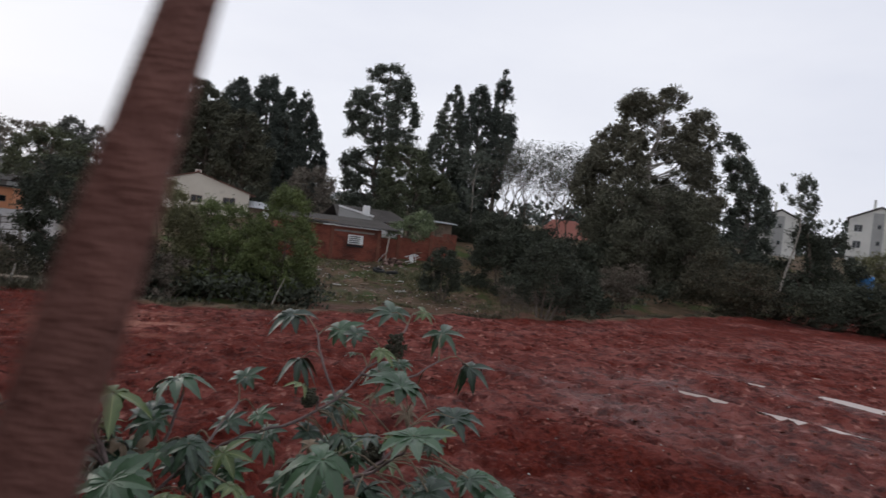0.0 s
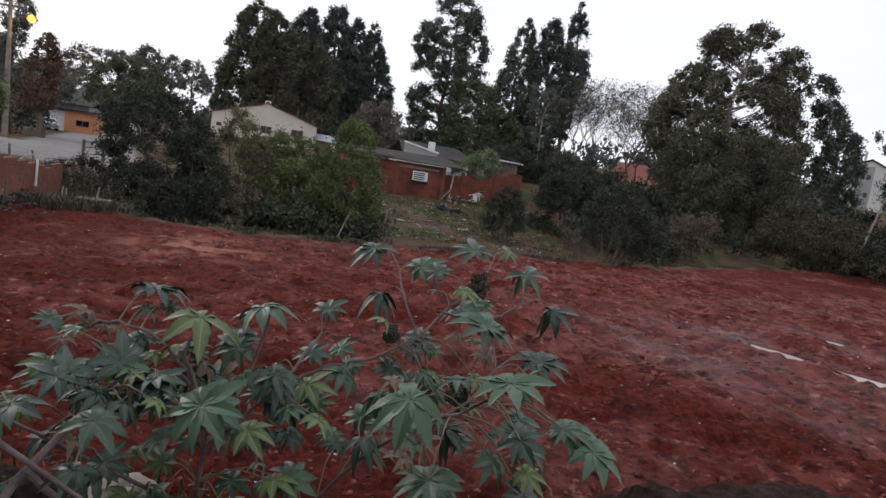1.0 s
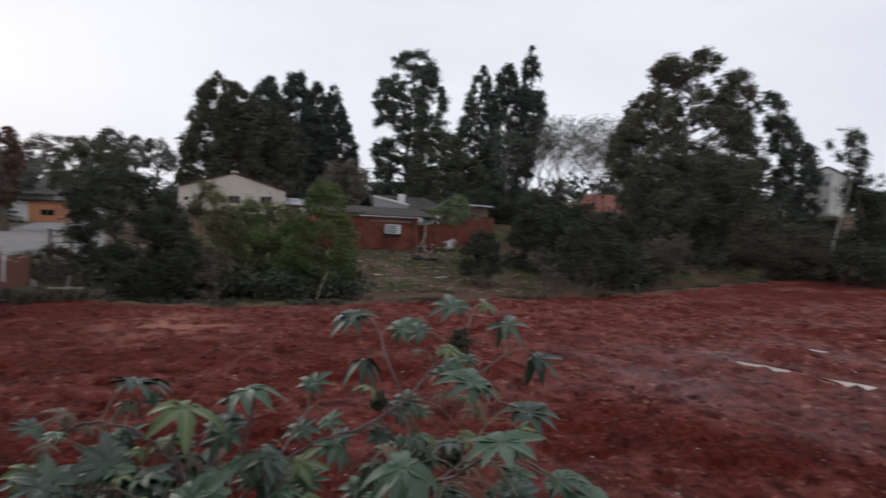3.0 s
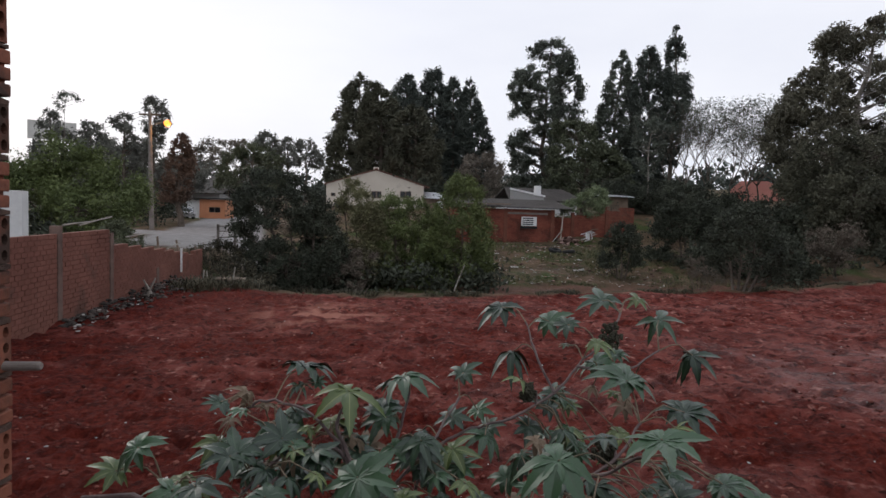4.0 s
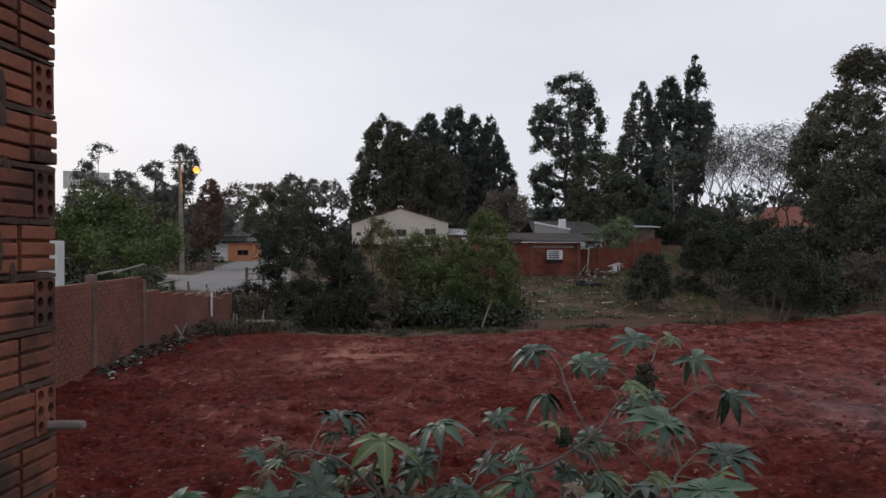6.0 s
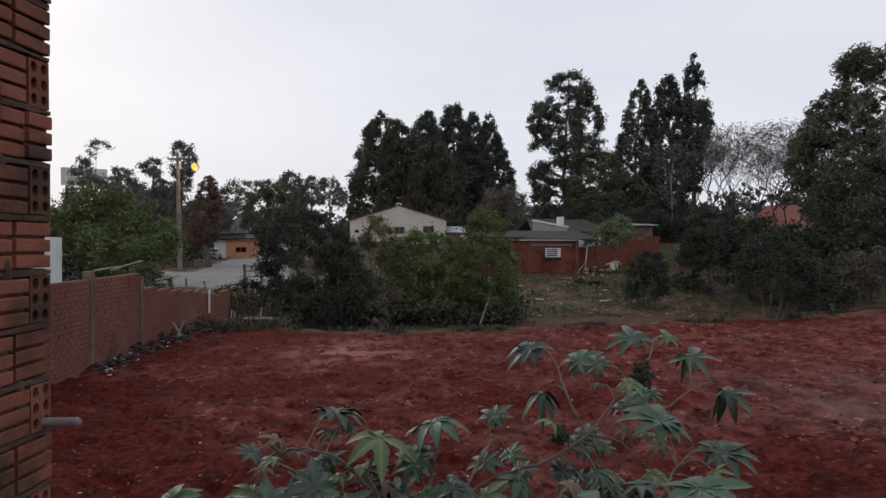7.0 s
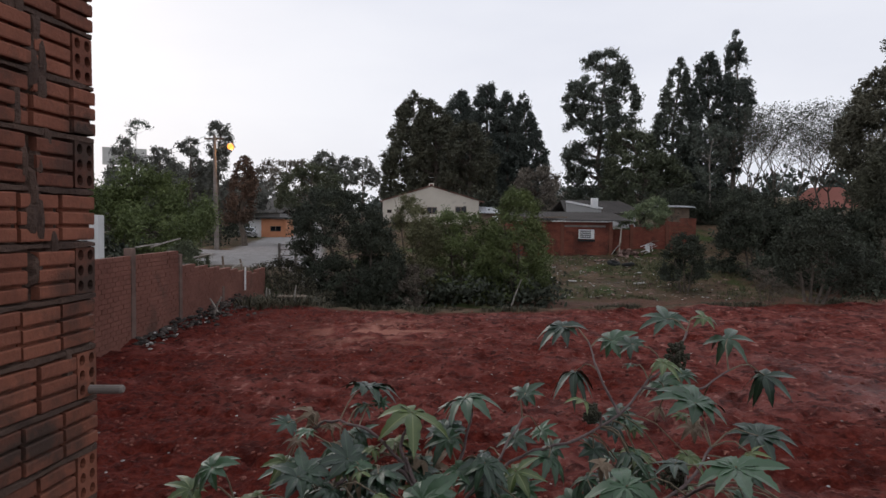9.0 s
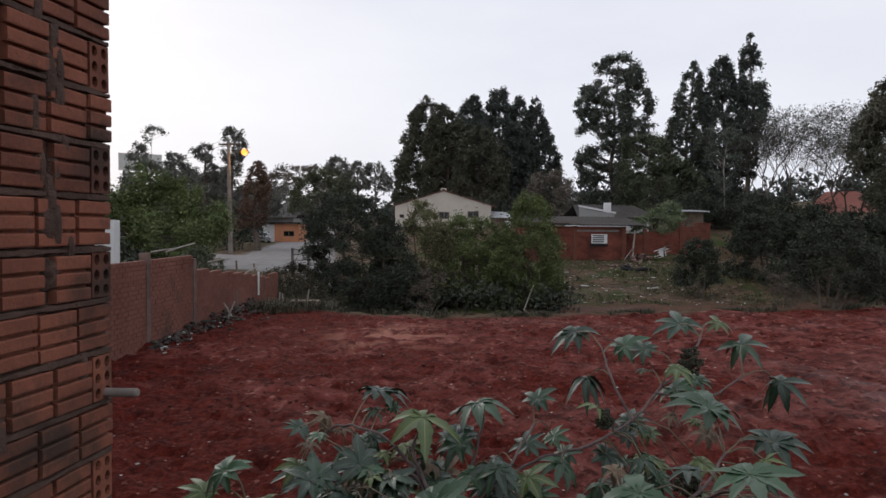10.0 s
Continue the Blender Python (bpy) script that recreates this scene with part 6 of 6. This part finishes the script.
castor_plant("bushy green castor oil plant with pale young leaves", (-0.02, 2.55, 1.0), [
    ([(-0.02, 2.55, 1.0), (-0.01, 2.47, 1.42), (-0.08, 2.57, 1.59), (-0.12, 2.62, 1.68), (-0.07, 2.67, 1.78)], 0.010, 0.006),
    ([(-0.08, 2.57, 1.55), (-0.11, 2.62, 1.6), (-0.26, 2.71, 1.71), (-0.43, 2.79, 1.72), (-0.51, 2.82, 1.68)], 0.008, 0.005),
    ([(-0.05, 2.53, 1.5), (-0.12, 2.57, 1.6), (-0.28, 2.51, 1.6), (-0.35, 2.45, 1.58), (-0.45, 2.38, 1.49)], 0.008, 0.005),
    ([(-0.02, 2.5, 1.4), (0.12, 2.6, 1.6), (0.18, 2.66, 1.8)], 0.009, 0.005),
    ([(0.0, 2.5, 1.35), (0.25, 2.65, 1.55), (0.42, 2.85, 1.72)], 0.008, 0.005),
    ([(-0.02, 2.55, 1.05), (-0.4, 2.3, 1.4), (-0.68, 2.22, 1.62)], 0.009, 0.005),
], LEFT_LEAVES + LEFT_LOW, [], 4, 84)


# ---- things lying on the bank ----
def limb(name, pts, radii, material, label, category, sides=8):
    v, f = [], []
    tube(v, f, pts, radii, sides)
    return tagged(link_mesh(name, v, f, material), label, category)


fork = thing("forked_branch", pose(-0.48, 2.09, 1.0), "dry grey forked branch stuck in the bank", "branch")
v, f = [], []
tube(v, f, [(-0.16, -0.3, -0.12), (-0.08, -0.13, 0.3), (-0.02, -0.02, 0.43), (0.01, 0.03, 0.46), (0.06, 0.11, 0.52), (0.16, 0.3, 0.55)], [0.016, 0.015, 0.014, 0.013, 0.011, 0.006], 8)
link_mesh("main_limb", v, f, M_STEM, fork)
v, f = [], []
tube(v, f, [(0.0, 0.0, 0.445), (0.06, -0.02, 0.40), (0.12, -0.03, 0.36), (0.22, -0.06, 0.24)], [0.012, 0.011, 0.010, 0.007], 8)
link_mesh("side_limb", v, f, M_STEM, fork)
limb("dry_twig", [(-0.95, 2.25, 1.55), (-0.75, 2.15, 1.60), (-0.55, 2.05, 1.56), (-0.3, 1.95, 1.44), (-0.1, 1.9, 1.1)], [0.006, 0.010, 0.009, 0.007, 0.006], M_STEM, "dry grey arched twig on the bank", "twig")
limb("leaning_stick", [(-0.128, -0.046, 1.0), (-0.06, -0.043, 1.4), (0.02, -0.043, 1.85), (0.10, -0.042, 2.3), (0.132, -0.0425, 2.49), (0.1425, -0.042, 2.545), (0.1475, -0.042, 2.571), (0.1482, -0.042, 2.576)], [0.012, 0.011, 0.009, 0.0072, 0.0058, 0.0042, 0.0030, 0.0016], M_STICK, "reddish-brown broken stick leaning upright on the bank", "stick", 12)


def sack():
    v, f = [], []
    ring, rows = 20, 10
    for i in range(rows + 1):
        p = math.pi * i / rows
        for s in range(ring):
            w = 2 * math.pi * s / ring
            x, y, z = math.sin(p) * math.cos(w), math.sin(p) * math.sin(w), math.cos(p)
            k = 1 + 0.22 * noise.noise((x * 1.7, y * 1.7, z * 1.7 + 3)) + 0.08 * noise.noise((x * 5, y * 5, z * 5))
            q = lambda a: math.copysign(abs(a) ** 0.55, a)
            v.append((0.115 * k * q(x), 0.08 * k * q(y), 0.075 * k * q(z)))
    for i in range(rows):
        for s in range(ring):
            f.append((i * ring + s, i * ring + (s + 1) % ring, (i + 1) * ring + (s + 1) % ring, (i + 1) * ring + s))
    ob = link_mesh("crumpled_sack", v, f, M_BAG)
    ob.matrix_world = pose(-0.28, 2.5, ground(-0.28, 2.5) + 0.05, 4, 8, 25)
    tagged(ob, "dirty pale crumpled sack on the bank", "sack")


sack()
for i, (x, y, turn, long) in enumerate(((0.30, 1.86, 60, 0.16), (0.95, 1.72, 120, 0.2), (1.3, 2.7, 20, 0.12), (1.7, 2.5, 80, 0.08), (0.14, 2.5, 10, 0.06))):
    bm = box(-long / 2, long / 2, -0.028, 0.028, -0.006, 0.006, 0.004)
    me = bpy.data.meshes.new("splinter_board")
    bm.to_mesh(me)
    bm.free()
    me.materials.append(M_BAG)
    ob = new("splinter_board", me)
    ob.matrix_world = pose(x, y, ground(x, y) + 0.02, 8, -12 if i < 2 else 4, turn)
    tagged(ob, "pale broken splinter of board on the bank", "board", "splinters on the bank")


# ---- rubble, debris, weeds ----
def lumps(name, label, category, places, material, seed, flat=0.7):
    """Many uneven stones or clods, each a squashed and jittered block, in one mesh."""
    rng = random.Random(seed)
    v, f = [], []
    for x, y, z, s in places:
        st = len(v)
        turn = rng.uniform(0, 3)
        c, sn = math.cos(turn), math.sin(turn)
        for k, (zz, r) in enumerate(((-0.5, 0.75), (0.05, 1.0), (0.5, 0.6))):
            for q in range(6):
                w = q * math.pi / 3 + rng.uniform(-0.3, 0.3)
                rr = r * s * rng.uniform(0.6, 1.15)
                px, py = rr * math.cos(w), rr * 0.75 * math.sin(w)
                v.append((x + px * c - py * sn, y + px * sn + py * c, z + s * flat * zz * rng.uniform(0.8, 1.2)))
        for k in range(2):
            for q in range(6):
                f.append((st + k * 6 + q, st + k * 6 + (q + 1) % 6, st + k * 6 + 6 + (q + 1) % 6, st + k * 6 + 6 + q))
        f.append(tuple(st + 12 + q for q in range(6)))
    tagged(link_mesh(name, v, f, material), label, category, kind="stuff")


rng = random.Random(21)
places = []
for i in range(600):
    y = rng.uniform(13.0, 24.0)
    x = -6.1 + abs(rng.gauss(0, 0.42)) * (0.5 + 0.9 * smooth(14, 20, y))
    s = rng.uniform(0.025, 0.10)
    places.append((x, y, ground(x, y) + 0.22 * max(0, 1 - (x + 6.1) / 1.0) * rng.random() * smooth(13, 17, y) + s * 0.2, s))
lumps("rubble", "dark stones and rubble heaped along the wall's foot", "rubble", places, M_STONE, 1)
places = []
for i in range(4200):
    d = 3.2 + 24 * rng.random() ** 1.3
    a = radians(rng.uniform(-32, 66))
    x, y = d * math.sin(a), d * math.cos(a)
    if x > -5.9 and y > 3.3 and y < piecewise(x, EDGE) + 0.3 and in_puddle(x, y) > 1.3:
        s = rng.uniform(0.012, 0.055) * (0.7 + 0.02 * d)
        places.append((x, y, ground(x, y) + s * 0.15, s))
lumps("soil_clods", "loose clods of red soil on the field", "soil", places, M_TRASH, 2)
places = []
for i in range(260):
    a, d = radians(rng.uniform(-30, 60)), rng.uniform(4, 22)
    x, y = d * math.sin(a), d * math.cos(a)
    if x > -5.9 and 3.5 < y < piecewise(x, EDGE):
        s = rng.uniform(0.008, 0.03)
        places.append((x, y, ground(x, y) + s * 0.4, s))
for i in range(420):
    x, y = rng.uniform(4.5, 15), rng.uniform(31, 44.5)
    s = rng.uniform(0.02, 0.10)
    places.append((x, y, ground(x, y) + s * 0.4, s))
for i in range(26):
    x, y = rng.uniform(-6.1, -5.5), rng.uniform(12.5, 19)
    places.append((x, y, ground(x, y) + 0.06, rng.uniform(0.03, 0.06)))
lumps("pale_litter", "scattered pale litter and stones", "litter", places, M_SCRAP, 3, 0.4)
places = []
for i in range(420):
    x, y = rng.uniform(3, 17), rng.uniform(31, 44.8)
    s = rng.uniform(0.03, 0.17)
    places.append((x, y, ground(x, y) + s * 0.25, s))
lumps("dark_debris", "dark heaps of debris on the slope below the brick house", "rubble", places, M_SCRAPDARK, 4, 0.45)

for i, (x, y, z, long, wide, tilt, turn) in enumerate(((6.0, 37.2, 0.1, 1.1, 0.22, 4, 10), (7.2, 39.2, 0.12, 1.6, 0.12, 6, -35), (8.0, 35.8, 0.1, 0.8, 0.2, -4, 30), (9.8, 36.5, 0.1, 0.7, 0.18, 5, -20), (11.6, 35.2, 0.1, 0.9, 0.16, 3, 5), (12.4, 37.6, 0.1, 0.6, 0.2, -5, 40), (13.2, 44.6, 0.5, 1.7, 0.1, 70, 15), (12.95, 44.7, 0.4, 1.2, 0.1, 55, -10), (15.6, 44.6, 0.5, 0.9, 0.08, 20, -8), (15.7, 44.6, 0.9, 0.9, 0.08, 8, 8), (5.2, 33.0, 0.1, 0.9, 0.14, 4, 0))):
    me = bpy.data.meshes.new("discarded_board")
    bm = box(-long / 2.8, long / 2.8, -wide / 3, wide / 3, -0.02, 0.02, 0.008)
    bm.to_mesh(me)
    bm.free()
    me.materials.append(M_SCRAP if i % 3 else M_WOOD)
    ob = new("discarded_board", me)
    ob.matrix_world = pose(x, y, ground(x, y) + z, 12, -tilt, turn)
    tagged(ob, "pale discarded board on the littered slope", "board", "boards on the slope")

def tyre(x, y, tilt, turn, radius):
    ob = thing("old_tyre", pose(x, y, ground(x, y) + 0.09, tilt, 0, turn), "worn black tyre dumped on the slope", "tyre", "tyres on the slope")
    v, f = [], []
    ring, side = 24, 8
    for i in range(ring):
        a = 2 * math.pi * i / ring
        for k in range(side):
            b = 2 * math.pi * k / side
            r = radius - 0.1 + 0.1 * math.copysign(abs(math.cos(b)) ** 0.6, math.cos(b))
            v.append((r * math.cos(a), r * math.sin(a), 0.1 * math.copysign(abs(math.sin(b)) ** 0.6, math.sin(b))))
    for i in range(ring):
        for k in range(side):
            n, q = (i + 1) % ring, (k + 1) % side
            f.append((i * side + k, n * side + k, n * side + q, i * side + q))
    link_mesh("tread", v, f, M_BLACK, ob)


tyre(11.6, 40.2, 14, 20, 0.42)
tyre(12.35, 39.7, -6, 70, 0.4)


def plastic_chair():
    ob = thing("plastic_chair", pose(14.9, 44.7, ground(14.9, 44.7) + 0.3, 72, 14, 35), "broken white plastic chair thrown on the heap", "chair")
    part("seat", box(-0.24, 0.24, -0.23, 0.23, 0.40, 0.44, 0.015), M_WHITE, ob)
    for x in (-0.21, 0.21):
        for y in (-0.2, 0.2):
            part("leg", box(x - 0.025, x + 0.025, y - 0.025, y + 0.025, 0.0, 0.40, 0.008), M_WHITE, ob)
        part("back_post", box(x - 0.025, x + 0.025, 0.2, 0.25, 0.44, 0.9, 0.008), M_WHITE, ob)
        part("armrest", box(x - 0.03, x + 0.03, -0.22, 0.2, 0.62, 0.65, 0.01), M_WHITE, ob)
    for z in (0.55, 0.7, 0.85):
        part("back_slat", box(-0.185, 0.185, 0.205, 0.24, z - 0.035, z + 0.035, 0.008), M_WHITE, ob)


plastic_chair()


def leaning_frame():
    ob = thing("door_frame", pose(13.05, 45.1, ground(13.05, 45.1) - 0.05, -12, 10, 8), "pale broken timber door frame leaning on the wall", "door frame")
    for x in (-0.32, 0.32):
        part("jamb", box(x - 0.045, x + 0.045, -0.03, 0.03, 0.0, 1.95 if x > 0 else 1.2, 0.008), M_BAG, ob)
    part("head", box(-0.4, 0.4, -0.03, 0.03, 1.953, 2.04, 0.008), M_BAG, ob)


leaning_frame()
places = []
for i in range(46):
    x, y = 13.9 + rng.gauss(0, 0.5), 44.75 + rng.gauss(0, 0.3)
    size = rng.uniform(0.08, 0.26)
    places.append((x, y, ground(x, y) + rng.uniform(0.05, 0.45) * max(0.0, 1 - abs(x - 13.9)), size))
lumps("yard_rubble", "heap of broken bricks and scrap by the yard wall", "rubble", places, M_SCRAPDARK, 6)

# The last one, at (3.4, 27.2), stands in for a curved twig.
for i, (x, y, h, lean) in enumerate(((-5.75, 16.9, 0.55, 0.25), (-5.6, 17.2, 0.5, -0.3), (-5.3, 20.6, 0.5, 0.05), (-5.15, 20.7, 0.45, -0.05), (-4.2, 19.6, 0.6, 0.1), (3.4, 27.2, 1.3, 0.5))):
    limb("stake", [(x, y, ground(x, y) - 0.1), (x + lean * 0.5, y, ground(x, y) + h * 0.5), (x + lean, y, ground(x, y) + h)], [0.035, 0.03, 0.022], M_PALE_BARK, "pale weathered stake stuck in the rubble", "stake", 6)["group"] = "stakes by the field"


def trough():
    x, y = -4.35, 20.2
    ob = thing("low_trough", pose(x, y, ground(x, y) - 0.02, 0, 0, 4), "low dark timber trough at the field's edge", "trough")
    part("body", box(-0.4, 0.4, -0.2, 0.2, -0.1, 0.22, 0.02), M_STONE, ob)
    part("rim", box(-0.43, 0.43, -0.23, 0.23, 0.222, 0.27, 0.01), M_WOOD, ob)


trough()


def weeds(name, label, count, region, height, width, seed, material):
    """Tufts of upright blades over a region; each blade bends over at its tip."""
    rng = np.random.default_rng(seed)
    v, f = [], []
    made = 0
    while made < count:
        x, y = region(rng)
        if x is None:
            continue
        made += 1
        z = base_height(x, y)
        for b in range(6):
            a = rng.uniform(0, 6.28)
            h = height * rng.uniform(0.4, 1.3)
            lean = h * rng.uniform(0.2, 1.6)
            bx, by = x + rng.normal() * 0.08, y + rng.normal() * 0.08
            w = width * rng.uniform(0.6, 1.3)
            ox, oy = -math.sin(a) * w, math.cos(a) * w
            dx, dy = math.cos(a) * lean, math.sin(a) * lean
            s = len(v)
            v += [(bx - ox, by - oy, z - 0.05), (bx + ox, by + oy, z - 0.05), (bx + dx * 0.4 + ox * 0.8, by + dy * 0.4 + oy * 0.8, z + h * 0.65), (bx + dx * 0.4 - ox * 0.8, by + dy * 0.4 - oy * 0.8, z + h * 0.65), (bx + dx, by + dy, z + h)]
            f += [(s, s + 1, s + 2, s + 3), (s + 3, s + 2, s + 4)]
    tagged(link_mesh(name, v, f, material), label, "weeds", kind="stuff")


def ditch_region(rng):
    x = rng.uniform(-5.5, 45)
    y = piecewise(x, EDGE) + 0.2 + 6.5 * rng.random()
    if x > 5 and y > 25 + 0.15 * x:
        return None, None
    if noise.noise((x * 0.6, y * 0.9, 3.0)) + 0.5 * noise.noise((x * 2.1, y * 2.1, 5.0)) < 0.12:
        return None, None
    return x, y


def slope_region(rng):
    x, y = rng.uniform(2, 20), rng.uniform(31, 45)
    if noise.noise((x * 0.35, y * 0.35, 8.0)) < -0.05:
        return None, None
    return x, y


def bank_region(rng):
    x, y = rng.uniform(-1.0, 1.6), rng.uniform(2.0, 3.2)
    return x, y


def verge_region(rng):
    y = rng.uniform(18.5, 31)
    return -5.6 + rng.uniform(0, 2.2) + 0.08 * (y - 20), y


weeds("ditch_weeds", "tangled weeds along the ditch", 3600, ditch_region, 0.15, 0.012, 71, M_SCRUB)
weeds("slope_weeds", "rough weeds on the littered slope", 2200, slope_region, 0.15, 0.014, 72, M_GRASS)
weeds("verge_weeds", "dry weeds beside the road fence", 1300, verge_region, 0.30, 0.012, 73, M_SCRUB)
def green_patch(rng):
    return 14.6 + 1.6 * rng.normal(), 38.5 + 1.5 * rng.normal()


weeds("green_weeds", "fresh green grass patch on the littered slope", 700, green_patch, 0.16, 0.018, 75, M_GRASS)
weeds("bank_weeds", "small weeds on the bank", 90, bank_region, 0.09, 0.006, 74, M_GRASS)


def undergrowth():
    """Low leafy growth that fills the ground between trees and houses."""
    rng = np.random.default_rng(80)
    centres, spreads, counts = [], [], []
    for i in range(600):
        k = i % 5
        if k == 0:
            x, y = rng.uniform(-9, 33), rng.uniform(57, 68)
            h = rng.uniform(0.3, 2.6)
        elif k == 1:
            x = rng.uniform(20.5, 40)
            y = piecewise(x, EDGE) + rng.uniform(6, 22)
            h = rng.uniform(0.1, 1.4)
        elif k == 2:
            x, y = rng.uniform(-4.0, 5.5), rng.uniform(27, 36)
            h = rng.uniform(0.0, 0.9)
        elif k == 3:
            x, y = rng.uniform(-30, -11), rng.uniform(52, 74)
            if abs(x + 9.6 + (y - 36) * 0.17) < 4.6:
                continue
            h = rng.uniform(0.2, 2.4)
        else:
            x, y = rng.uniform(-32, -9.5), rng.uniform(25, 39)
            if abs(x + 9.6 + (y - 36) * 0.17) < 4.2:
                continue
            h = rng.uniform(0.1, 1.2)
        centres.append((x, y, base_height(x, y) + h))
        spreads.append((1.2, 1.2, 0.8))
        counts.append(90)
    v, f = leaf_cloud(rng, centres, spreads, counts, 0.13)
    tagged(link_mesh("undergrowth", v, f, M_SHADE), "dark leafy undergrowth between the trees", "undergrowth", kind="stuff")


undergrowth()


def yard_lamp():
    ob = thing("yard_lamp", pose(48.68, 31.73, 0), "small lit lamp on a thin post among the bushes", "lamp")
    v, f = [], []
    tube(v, f, [(0, 0, base_height(48.68, 31.73) - 0.2), (0, 0, 4.21)], [0.05, 0.04], 8)
    link_mesh("post", v, f, M_METAL, ob)
    bm = bmesh.new()
    bmesh.ops.create_icosphere(bm, subdivisions=2, radius=0.07, matrix=Matrix.Translation((0, 0, 4.27)))
    part("bulb", bm, M_BULB, ob, "glowing white bulb")


yard_lamp()
